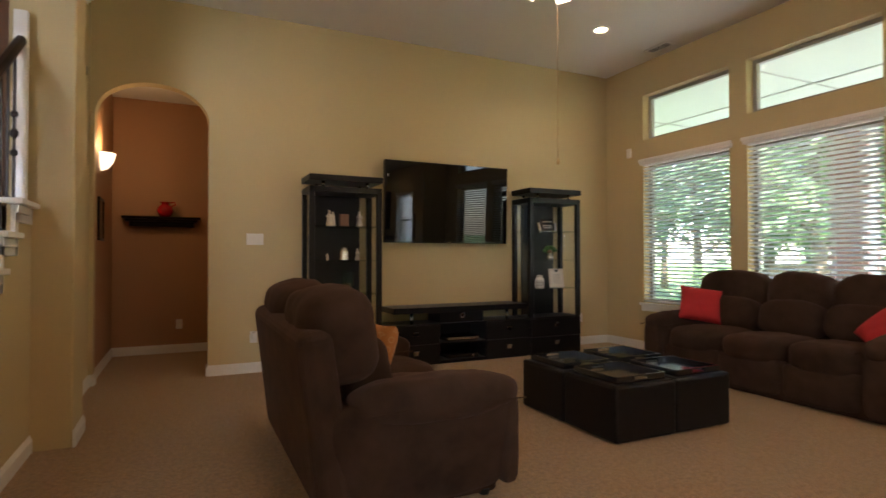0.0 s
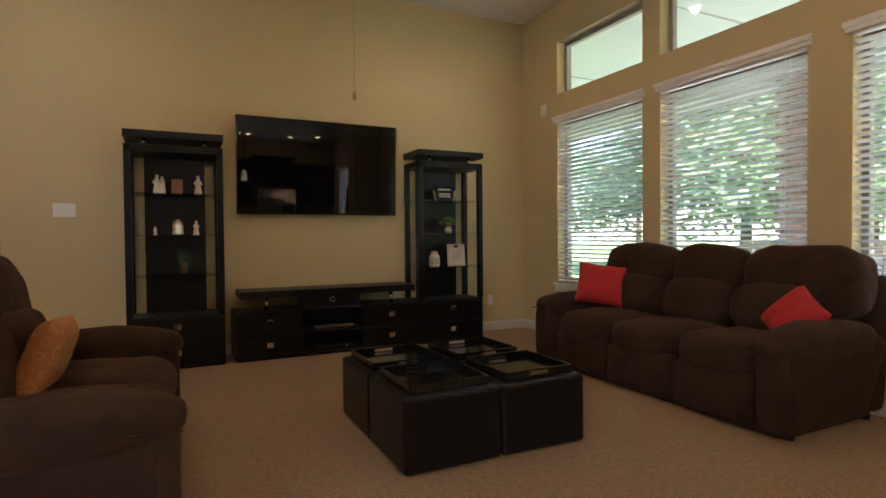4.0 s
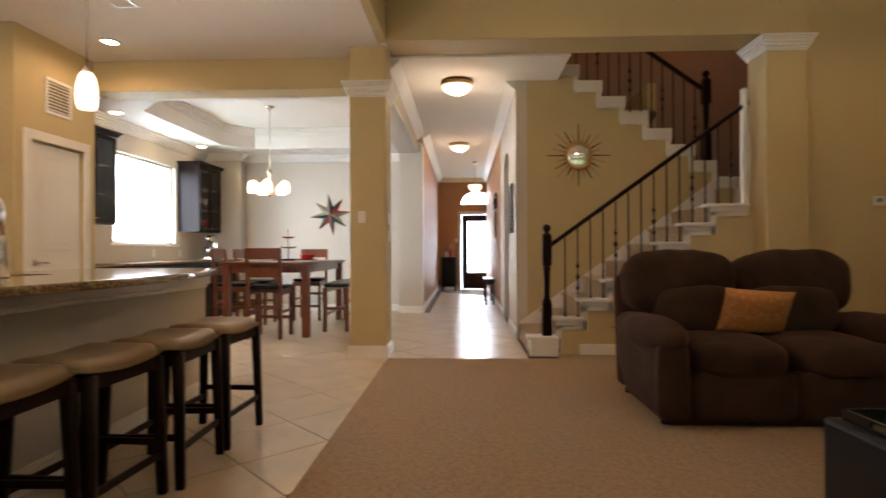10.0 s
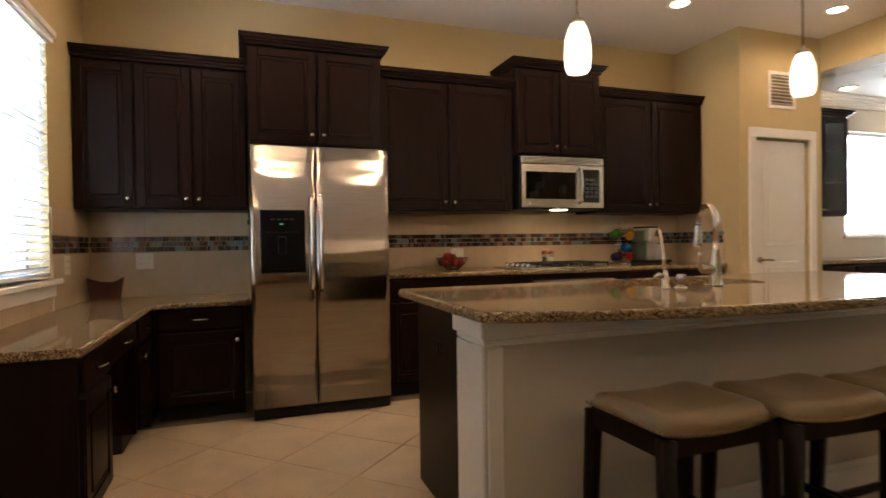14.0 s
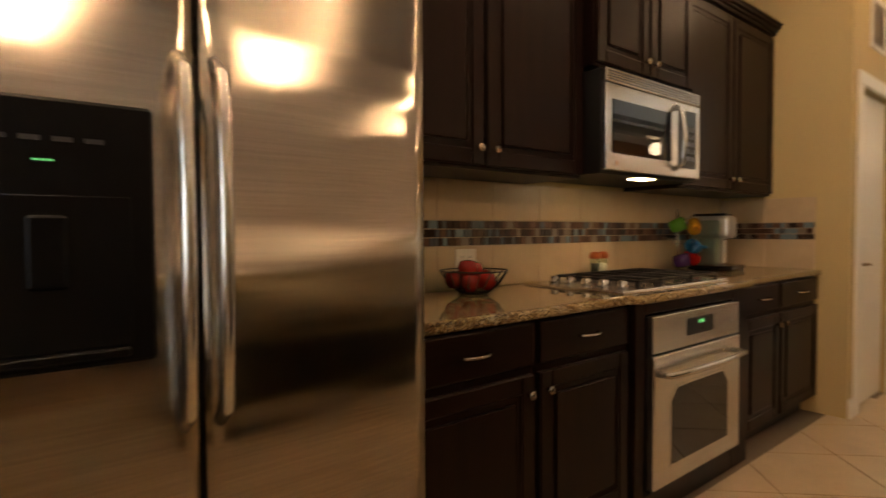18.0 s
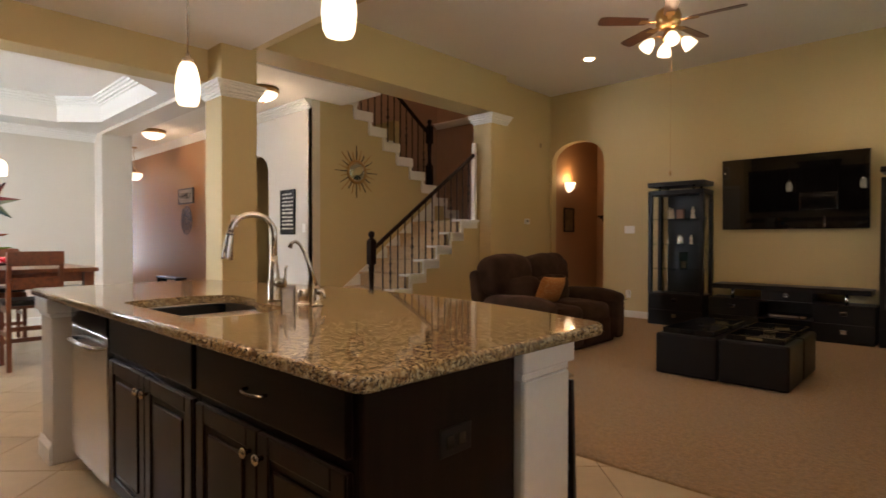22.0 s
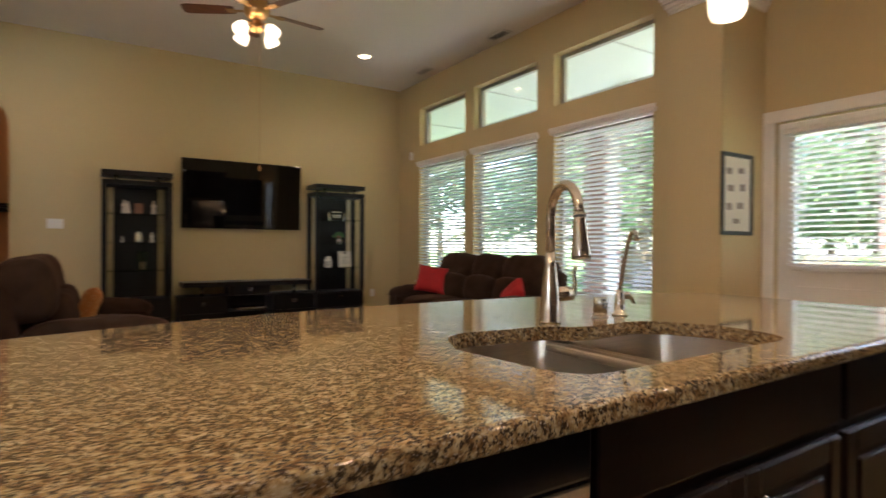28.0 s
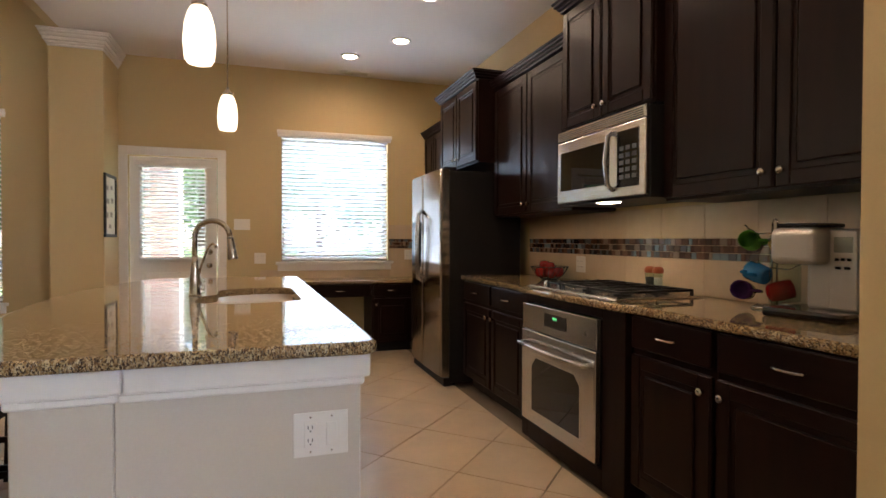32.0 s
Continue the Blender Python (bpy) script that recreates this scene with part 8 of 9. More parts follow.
def dining_chair(x, y, rz):
    """Counter chair facing local +x, its back at x = 0."""
    ob = thing("dining_chair", x, y, 0, rz, "cherry-stained counter chair with dark padded seat and slatted back", "chair", "chairs round the table")
    for s in (-1, 1):
        yc = s * 0.195
        part("back_leg", prism([(0.0, 0.0), (0.042, 0.0), (0.052, 0.62), (-0.002, 1.07), (-0.034, 1.07), (0.014, 0.60)], yc - 0.019, yc + 0.019, "y", 0.003), CHERRY, ob)
        part("front_leg", bx(0.40, 0.44, yc - 0.02, yc + 0.02, 0, 0.575, 0.003), CHERRY, ob)
        part("side_stretcher", bx(0.035, 0.405, yc - 0.011, yc + 0.011, 0.30, 0.335, 0.003), CHERRYX, ob)
        part("side_apron", bx(0.045, 0.405, yc - 0.012, yc + 0.012, 0.52, 0.585, 0.002), CHERRYX, ob)
    part("front_stretcher", bx(0.41, 0.432, -0.178, 0.178, 0.20, 0.24, 0.003), CHERRYX, ob)
    part("back_stretcher", bx(0.010, 0.032, -0.178, 0.178, 0.36, 0.40, 0.003), CHERRYX, ob)
    part("front_apron", bx(0.41, 0.434, -0.178, 0.178, 0.52, 0.585, 0.002), CHERRYX, ob)
    part("top_rail", prism([(-0.036, 0.955), (-0.012, 0.945), (-0.014, 1.075), (-0.038, 1.08)], -0.212, 0.212, "y", 0.004), CHERRYX, ob)
    part("back_slat", prism([(-0.012, 0.735), (0.006, 0.732), (-0.006, 0.84), (-0.024, 0.845)], -0.178, 0.178, "y", 0.003), CHERRYX, ob)
    part("seat", pillow(0.02, 0.46, -0.225, 0.225, 0.58, 0.64, 5, 12, sag=0.006), LEATHER, ob, "dark leather seat pad")
    return ob


ch = dining_chair(-1.60, -1.17, 180)
for x, y, a in ((-2.35, -2.03, 90), (-3.05, -2.03, 90), (-3.80, -1.17, 0)):
    copy_thing(ch, pose(x, y, 0, 0, 0, a))
tb = thing("dining_table", -2.66, -1.20, 0, 0, "square-legged counter-height cherry dining table", "table")
part("tabletop", bx(-0.95, 0.95, -0.56, 0.56, 0.872, 0.912, 0.006, 2), CHERRYX, tb)
for sx in (-1, 1):
    part("end_apron", bx(sx * 0.86 - 0.011, sx * 0.86 + 0.011, -0.44, 0.44, 0.78, 0.872, 0.002), CHERRYX, tb)
for sy in (-1, 1):
    part("side_apron", bx(-0.83, 0.83, sy * 0.475 - 0.011, sy * 0.475 + 0.011, 0.78, 0.872, 0.002), CHERRYX, tb)
for sx in (-1, 1):
    for sy in (-1, 1):
        part("leg", bx(sx * 0.875 - 0.042, sx * 0.875 + 0.042, sy * 0.485 - 0.042, sy * 0.485 + 0.042, 0, 0.872, 0.004), CHERRY, tb)
bn = thing("dining_bench", -2.85, -0.46, 0, 0, "cherry bench with dark padded seat by the table", "bench")
part("seat", pillow(-0.66, 0.66, -0.18, 0.18, 0.565, 0.63, 6, 16), LEATHER, bn, "dark leather bench pad")
for sy in (-1, 1):
    part("apron", bx(-0.58, 0.58, sy * 0.145 - 0.011, sy * 0.145 + 0.011, 0.50, 0.57, 0.002), CHERRYX, bn)
    part("stretcher", bx(-0.58, 0.58, sy * 0.145 - 0.011, sy * 0.145 + 0.011, 0.20, 0.24, 0.002), CHERRYX, bn)
for sx in (-1, 1):
    part("end_stretcher", bx(sx * 0.60 - 0.011, sx * 0.60 + 0.011, -0.13, 0.13, 0.28, 0.32, 0.002), CHERRYX, bn)
    for sy in (-1, 1):
        part("leg", bx(sx * 0.60 - 0.024, sx * 0.60 + 0.024, sy * 0.145 - 0.024, sy * 0.145 + 0.024, 0, 0.57, 0.003), CHERRY, bn)
ob = thing("bowl", -3.25, -1.12, 0.913, 0, "glossy red serving bowl on a dark saucer on the table", "bowl")
part("saucer", lathe([(0.05, 0), (0.15, 0.012), (0.152, 0.016), (0.05, 0.008)], 24), BLACKP, ob)
part("bowl_body", lathe([(0.05, 0.008), (0.09, 0.03), (0.115, 0.075), (0.11, 0.078), (0.082, 0.035), (0.0, 0.02)], 24), REDG, ob)
ob = thing("tiered_tray", -2.85, -1.28, 0.913, 0, "three-tier serving stand with coloured plates on the table", "serving stand")
part("pole", lathe([(0.006, 0.02), (0.006, 0.42), (0.014, 0.43), (0.0, 0.445)], 10), CHROME, ob)
PLT = [plain("dark_plate_glaze", (0.05, 0.03, 0.02), 0.2), plain("green_plate_glaze", (0.16, 0.25, 0.04), 0.2), plain("rust_plate_glaze", (0.28, 0.07, 0.025), 0.2)]
for z, r, m in ((0.0, 0.15, 0), (0.17, 0.12, 1), (0.31, 0.09, 2)):
    part("plate", lathe([(r * 0.5, z), (r, z + 0.02), (r * 1.01, z + 0.025), (r * 0.5, z + 0.008), (0, z + 0.008)], 24), PLT[m], ob)
solid("drinking_glass", lathe([(0.03, 0), (0.034, 0.002), (0.04, 0.15), (0.038, 0.15), (0.031, 0.008), (0, 0.008)], 18, None, (-2.62, -1.38, 0.9135)), GOBLET, "clear tumbler on the dining table", "glass")
# stand mixer on the buffet
ob = thing("stand_mixer", -4.17, -2.98, 0.915, 0, "silver stand mixer with steel bowl on the counter", "mixer")
part("base", prism([(-0.17, -0.10), (0.17, -0.10), (0.17, 0.10), (-0.17, 0.10)], 0, 0.035, "z", 0.012, 2), CHROME, ob)
part("column", pillow(-0.17, -0.06, -0.055, 0.055, 0.02, 0.30, 4, 10), CHROME, ob)
part("motor_head", pillow(-0.18, 0.17, -0.065, 0.065, 0.27, 0.40, 2.6, 14), CHROME, ob)
part("mixing_bowl", lathe([(0.06, 0.036), (0.09, 0.06), (0.105, 0.12), (0.108, 0.20), (0.104, 0.20), (0.085, 0.065), (0, 0.045)], 24, None, (0.07, 0, 0)), STEEL, ob)
plate(-3.0, -3.298, 1.02, (0, 1), "outlet", "white outlet under the dining window sill")
plate(-3.72, -3.298, 1.02, (0, 1), "outlet", "white outlet above the buffet counter")
# metal star
STARC = [plain("star_dark_metal", (0.05, 0.05, 0.05), 0.45, metal=0.5, var=0.3, grain=14), plain("star_sage_metal", (0.24, 0.25, 0.15), 0.5, metal=0.2, var=0.3, grain=14), plain("star_red_metal", (0.20, 0.035, 0.028), 0.45, metal=0.2, var=0.3, grain=14), plain("star_tan_metal", (0.22, 0.14, 0.08), 0.5, metal=0.2, var=0.3, grain=14), plain("star_teal_metal", (0.06, 0.10, 0.095), 0.45, metal=0.3, var=0.3, grain=14)]
st = thing("wall_star", -4.795, -1.15, 1.69, 0, "eight-pointed barn star of green, red and grey painted metal", "wall decoration")
for k in range(8):
    a = math.tau * k / 8 + 0.12
    r = 0.38 if k % 2 == 0 else 0.355
    tip, l1, l2 = (0.004, r * math.cos(a), r * math.sin(a)), (0.004, 0.145 * math.cos(a - math.pi / 8), 0.145 * math.sin(a - math.pi / 8)), (0.004, 0.145 * math.cos(a + math.pi / 8), 0.145 * math.sin(a + math.pi / 8))
    for s, lo in enumerate((l1, l2)):
        bm = bmesh.new()
        v = [bm.verts.new(p) for p in ((0.055, 0, 0), tip, lo, (0.0, 0, 0))]
        for q in ((0, 1, 2), (0, 2, 3), (0, 3, 1), (1, 3, 2)):
            bm.faces.new([v[i] for i in q])
        part("facet", bm, STARC[(1, 2, 0, 3, 1, 0, 2, 4)[(k + s) % 8]], st)
# chandelier
cx, cy = -2.74, -1.50
cd = thing("chandelier", cx, cy, 1.86, 0, "brushed nickel chandelier with lit frosted glass shades", "chandelier")
part("canopy", lathe([(0.03, ZT - 1.86 - 0.035), (0.062, ZT - 1.86 - 0.012), (0.065, ZT - 1.86)], 24), NICKEL, cd)
part("rod", lathe([(0.006, 0.30), (0.006, ZT - 1.86 - 0.03)], 10), NICKEL, cd)
part("hub", lathe([(0.0, -0.06), (0.02, -0.05), (0.045, -0.03), (0.02, -0.01), (0.012, 0.05), (0.012, 0.24), (0.03, 0.25), (0.032, 0.31), (0.012, 0.33)], 20), NICKEL, cd)
for k in range(5):
    a = math.tau * (k + 0.15) / 5
    c, s = math.cos(a), math.sin(a)
    part("arm", tube([(0.012 * c, 0.012 * s, 0.0), (0.08 * c, 0.08 * s, -0.01), (0.15 * c, 0.15 * s, 0.06), (0.17 * c, 0.17 * s, 0.15), (0.20 * c, 0.20 * s, 0.185), (0.225 * c, 0.225 * s, 0.165)], 0.006, 8), NICKEL, cd)
    sh = part("shade", lathe([(0.028, 0.155), (0.055, 0.13), (0.068, 0.08), (0.066, 0.0), (0.058, -0.015), (0.055, -0.012), (0.06, 0.02), (0.05, 0.12), (0.0, 0.145)], 20, None, (0.225 * c, 0.225 * s, 0)), SHADE, cd, "lit frosted glass shade")
    sh.visible_shadow = False
for x in (-3.88, -2.9, -1.72):
    can_light(x, -3.02, ZB)
ceiling_vent(-4.5, -1.6, ZB, 0.10, 0.34)

# ---- hall things ----
for x in (-1.69, -5.40):
    fl = thing("flush_ceiling_lamp", x, 1.12, ZK - 0.16, 0, "lit alabaster dome ceiling lamp with bronze finial", "ceiling lamp")
    part("rim", lathe([(0.185, 0.10), (0.19, 0.115), (0.185, 0.16), (0.0, 0.16)], 32), BRASS, fl)
    dm = part("dome", lathe([(0.0, 0.0), (0.07, 0.008), (0.13, 0.035), (0.17, 0.075), (0.18, 0.11)], 32), SHADEH, fl)
    dm.visible_shadow = False
    part("finial", lathe([(0.0, -0.03), (0.009, -0.022), (0.012, -0.01), (0.006, 0.0), (0.015, 0.004)], 12), BRASS, fl)
fp = thing("foyer_pendant", -7.5, 1.45, 2.37, 0, "lit glass bowl pendant with bronze rods near the front door", "pendant lamp")
part("canopy", lathe([(0.06, ZK - 2.37 - 0.03), (0.06, ZK - 2.37)], 20), BRASS, fp)
part("rod", lathe([(0.006, 0.25), (0.006, ZK - 2.40)], 8), BRASS, fp)
bw_ = part("bowl", lathe([(0.0, 0.0), (0.08, 0.01), (0.13, 0.05), (0.15, 0.10), (0.15, 0.15)], 28), SHADEH, fp)
bw_.visible_shadow = False
for k in range(3):
    a = math.tau * k / 3
    part("arm", tube([(0.15 * math.cos(a), 0.15 * math.sin(a), 0.15), (0.08 * math.cos(a), 0.08 * math.sin(a), 0.22), (0, 0, 0.27)], 0.006, 8), BRASS, fp)


def lettering(text, size, depth, m, mat, parent, name="lettering"):
    cu = bpy.data.curves.new(name, "FONT")
    cu.body, cu.size, cu.extrude, cu.align_x, cu.align_y = text, size, depth, "CENTER", "CENTER"
    tmp = bpy.data.objects.new(name, cu)
    me = bpy.data.meshes.new_from_object(tmp)
    bpy.data.objects.remove(tmp)
    me.materials.clear()
    me.materials.append(mat)
    ob = new(name, me)
    ob.parent = parent
    ob.matrix_basis = m
    return tagged(ob)


GREYW = wood("weathered_grey_wood", (0.34, 0.29, 0.24), 0.7, axis=0, coat=0.0)
sg = thing("family_sign", -5.80, HN - 0.006, 1.86, 0, "weathered wooden sign with a dark frame lettered FAMILY", "sign")
part("board", bx(-0.32, 0.32, -0.02, 0.0, 0.0, 0.26, 0.002), GREYW, sg)
bm = bmesh.new()
for a in ((-0.335, 0.335, -0.012, 0.012), (-0.335, 0.335, 0.248, 0.272), (-0.335, -0.313, 0.012, 0.248), (0.313, 0.335, 0.012, 0.248)):
    join(bm, bx(a[0], a[1], -0.03, 0.0, a[2], a[3], 0.002))
part("frame", bm, IRON, sg)
lettering("FAMILY", 0.15, 0.003, pose(0, -0.022, 0.13, 90, 0, 0), INK, sg)
md = thing("wall_medallion", -5.79, HN - 0.006, 1.55, 0, "round dark wrought metal medallion on the terracotta wall", "wall decoration")
bm = bmesh.new()
for r in (0.225, 0.15, 0.06):
    tube([(r * math.cos(math.tau * k / 32), -0.012, r * 1.15 * math.sin(math.tau * k / 32)) for k in range(33)], 0.007, 6, bm)
part("rings", bm, IRON, md)
for k in range(12):
    a = math.tau * k / 12
    part("scroll", tube([(0.06 * math.cos(a), -0.012, 0.069 * math.sin(a)), (0.11 * math.cos(a + 0.22), -0.012, 0.127 * math.sin(a + 0.22)), (0.15 * math.cos(a - 0.12), -0.012, 0.172 * math.sin(a - 0.12)), (0.225 * math.cos(a + 0.1), -0.012, 0.258 * math.sin(a + 0.1))], 0.006, 6), IRON, md)
hb = thing("hall_bench", -6.25, 1.69, 0, 0, "low dark wooden bench against the hall wall", "bench")
part("seat", bx(-0.5, 0.5, -0.10, 0.10, 0.46, 0.50, 0.006), BLACKW, hb)
for sx in (-1, 1):
    for sy in (-1, 1):
        part("leg", bx(sx * 0.45 - 0.018, sx * 0.45 + 0.018, sy * 0.07 - 0.018, sy * 0.07 + 0.018, 0, 0.46, 0.003), BLACKW, hb)
    part("end_rail", bx(sx * 0.45 - 0.012, sx * 0.45 + 0.012, -0.05, 0.05, 0.39, 0.46), BLACKW, hb)
# lettered dark sign
ls = thing("lettered_sign", -2.29, HN - 0.003, 1.28, 0, "black framed chalkboard-style sign with rows of white lettering", "sign")
part("board", bx(-0.17, 0.17, -0.016, 0.0, 0.0, 0.59, 0.002), BLACKM, ls)
bm = bmesh.new()
for a in ((-0.185, 0.185, -0.015, 0.012), (-0.185, 0.185, 0.578, 0.605), (-0.185, -0.16, 0.012, 0.578), (0.16, 0.185, 0.012, 0.578)):
    join(bm, bx(a[0], a[1], -0.026, 0.0, a[2], a[3], 0.003))
part("frame", bm, BLACKW, ls)
CHALK = plain("chalk_white", (0.55, 0.52, 0.46), 0.8, var=0.1)
rng = random.Random(4)
for r in range(10):
    x, z = -0.14, 0.535 - r * 0.053
    while x < 0.11:
        w = min(rng.uniform(0.03, 0.09), 0.14 - x)
        part("text_bar", bx(x, x + w, -0.0175, -0.0155, z, z + rng.choice((0.016, 0.022, 0.028))), CHALK, ls)
        x += w + 0.016
plate(-1.90, HN - 0.001, 1.35, (0, -1), "switch", "white switch plate on the hall wall")
plate(-0.545, 0.20, 1.37, (1, 0), "switch", "white switch plate on the square column")
plate(-0.72, 0.441, 1.19, (0, 1), "switch", "white switch plate on the column's hall side")
plate(-0.72, 0.441, 1.36, (0, 1), "switch", "white keypad on the column's hall side")
plate(-10.248, 1.02, 1.34, (1, 0), "switch", "white switch plate by the front door", 2)
# small dark cabinet near the front door
fc = thing("console_cabinet", -9.70, 0.80, 0, 0, "small dark console cabinet with bottles by the front door", "cabinet")
part("top", bx(-0.30, 0.30, -0.20, 0.20, 0.86, 0.89, 0.004), BLACKW, fc)
part("body", bx(-0.28, 0.28, -0.19, 0.18, 0.12, 0.86, 0.003), BLACKW, fc)
for s in (-1, 1):
    dr = part("door", bx(min(0, s * 0.27) + 0.004, max(0, s * 0.27) - 0.004, 0.18, 0.198, 0.15, 0.83, 0.004), BLACKW, fc)
    share("knob", KNOB, dr, Matrix.Translation((s * 0.03, 0.198, 0.5)), "nickel knob")
    for sy in (-1, 1):
        part("leg", bx(s * 0.25 - 0.02, s * 0.25 + 0.02, sy * 0.16 - 0.02, sy * 0.16 + 0.02, 0, 0.12), BLACKW, fc)
for x, y, h, m in ((-9.55, 0.86, 0.30, RED), (-9.65, 0.74, 0.26, BLACKP), (-9.78, 0.84, 0.32, CREAM), (-9.50, 0.74, 0.18, PAPER)):
    solid("bottle", lathe([(0.034, 0), (0.038, 0.006), (0.038, h * 0.6), (0.014, h * 0.75), (0.013, h), (0, h)], 16, None, (x, y, 0.8905)), m, "bottle standing on the dark console", "bottle", group="bottles on the console")

# ---- outside ----
GRASS = plain("lawn", (0.10, 0.16, 0.045), 0.9, var=0.4, grain=6, blotch=0.5, bump=0.5, dist=0.03)
CONC = plain("concrete_patio", (0.40, 0.39, 0.36), 0.85, var=0.12, grain=20, blotch=1.2, bump=0.1)
SOFFIT = plain("white_soffit_paint", (0.62, 0.66, 0.62), 0.6, var=0.02)
BRICKM = plain("red_grey_brick", (0.30, 0.17, 0.13), 0.85, var=0.3, grain=18, blotch=5, bump=0.3, dist=0.003, rand=0.35)
MORTAR = plain("pale_mortar", (0.50, 0.47, 0.42), 0.9, var=0.1)
FENCE = wood("weathered_fence_wood", (0.30, 0.23, 0.16), 0.85, axis=2, coat=0.0)
MESHF = plain("dark_sling_fabric", (0.035, 0.04, 0.05), 0.7, var=0.1)
BLUE = plain("blue_glass_top", (0.10, 0.25, 0.55), 0.15, var=0.1)
BARK = plain("tree_bark", (0.13, 0.095, 0.065), 0.9, var=0.4, grain=14, blotch=3, bump=0.6, dist=0.02)


def leafy(name, c):
    m, n, l, s = nodes_of(name)
    g = n.new("ShaderNodeNewGeometry")
    l.new(ramp_of(n, l, g.outputs["Random Per Island"], [(0.0, tuple(x * 0.55 for x in c)), (0.5, c), (1.0, (c[0] * 1.7, c[1] * 1.5, c[2] * 1.3))]), s.inputs["Base Color"])
    s.inputs["Roughness"].default_value = 0.55
    tr, mx = n.new("ShaderNodeBsdfTranslucent"), n.new("ShaderNodeMixShader")
    tr.inputs[0].default_value = (c[0] * 1.6, c[1] * 1.6, c[2], 1)
    mx.inputs[0].default_value = 0.45
    out = n["Material Output"]
    l.new(s.outputs[0], mx.inputs[1])
    l.new(tr.outputs[0], mx.inputs[2])
    l.new(mx.outputs[0], out.inputs[0])
    return m


FOLIAGE = [leafy("oak_leaves", (0.115, 0.185, 0.10)), leafy("elm_leaves", (0.13, 0.20, 0.11)), leafy("pine_leaves", (0.09, 0.165, 0.105))]
solid("ground", bx(-70, 130, -90, 100, -0.9, -0.30), GRASS, kind="structure")
solid("pavement_patio", bx(5.62, 12.6, -1.2, 9.4, -0.32, -0.16, 0.02), CONC, kind="structure")
roof = thing("patio_roof", 7.3, 4.0, 3.36, 0, "white boarded patio roof over the terrace", "roof")
part("soffit", bx(5.621, 9.0, -0.6, 13.0, 3.36, 3.44), SOFFIT, roof, world=True)
part("fascia", bx(9.0, 9.06, -0.6, 13.0, 3.10, 3.50), SOFFIT, roof, world=True)
for x in (7.28,):
    part("batten", bx(x - 0.02, x + 0.02, -0.58, 12.98, 3.345, 3.36, 0.003), plain("grey_batten_paint", (0.42, 0.42, 0.40), 0.6), roof, world=True)
BATTEN = bpy.data.materials["grey_batten_paint"]
for y in (1.9, 4.2, 6.5):
    part("batten", bx(5.64, 8.99, y - 0.012, y + 0.012, 3.348, 3.36, 0.003), BATTEN, roof, world=True)
pf = thing("patio_lamp", 7.33, 2.81, 3.19, 0, "white dome light under the patio roof", "ceiling lamp")
part("dome", lathe([(0.0, 0.0), (0.10, 0.02), (0.13, 0.07), (0.13, 0.11)], 20), SOFFIT, pf)
part("rim", lathe([(0.14, 0.11), (0.14, 0.155), (0.0, 0.155)], 20), SOFFIT, pf)

BRICK_ME = mesh_of("brick", bx(-0.0975, 0.0975, -0.045, 0.045, -0.0285, 0.0285, 0.004), BRICKM)


def brick_post(x, y, w, label, z0=-0.16, z1=3.10):
    ob = thing("brick_column", x, y, z0, 0, label, "column")
    part("core", bx(-w / 2 + 0.012, w / 2 - 0.012, -w / 2 + 0.012, w / 2 - 0.012, 0, z1 - z0), MORTAR, ob)
    n = max(1, round((w - 0.09) / 0.205))
    for k in range(int((z1 - z0) / 0.0675)):
        z = 0.034 + 0.0675 * k
        if z + 0.029 > z1 - z0:
            break
        for side in range(4):
            if side == 0:
                continue
            for i in range(n):
                o = -w / 2 + 0.0975 + 0.205 * i + (0.09 if (k + side) % 2 else 0)
                a = side * math.pi / 2
                m = Matrix.Rotation(a, 4, "Z") @ Matrix.Translation((o, -w / 2 + 0.045, z))
                share("brick", BRICK_ME, ob, m)
    return ob


brick_post(8.80, 0.15, 0.50, "reddish brick patio column by the back door")
brick_post(8.80, 4.55, 0.44, "greyish brick patio column under the roof edge")


def sling_chair(x, y, rz):
    ob = thing("patio_chair", x, y, -0.16, rz, "dark sling patio chair on the concrete terrace", "chair", "patio chairs")
    for s in (-1, 1):
        part("side_frame", tube([(0.28, s * 0.28, 0.0), (0.25, s * 0.28, 0.42), (0.0, s * 0.28, 0.40), (-0.22, s * 0.28, 0.38), (-0.42, s * 0.28, 0.98)], 0.014, 8), BLACKM, ob)
        part("rear_leg", tube([(-0.05, s * 0.28, 0.40), (-0.32, s * 0.28, 0.0)], 0.014, 8), BLACKM, ob)
        part("armrest", bx(-0.30, 0.24, s * 0.28 - 0.025, s * 0.28 + 0.025, 0.60, 0.625, 0.008), BLACKM, ob)
    for k in range(7):
        z = 0.44 + k * 0.078
        part("back_strap", turned(bx(-0.004, 0.004, -0.27, 0.27, 0.0, 0.062, 0.002), pose(-0.235 - (z - 0.42) * 0.335, 0, z, 0, -18, 0)), MESHF, ob)
    part("seat", bx(-0.22, 0.25, -0.27, 0.27, 0.395, 0.41, 0.003), MESHF, ob)
    return ob


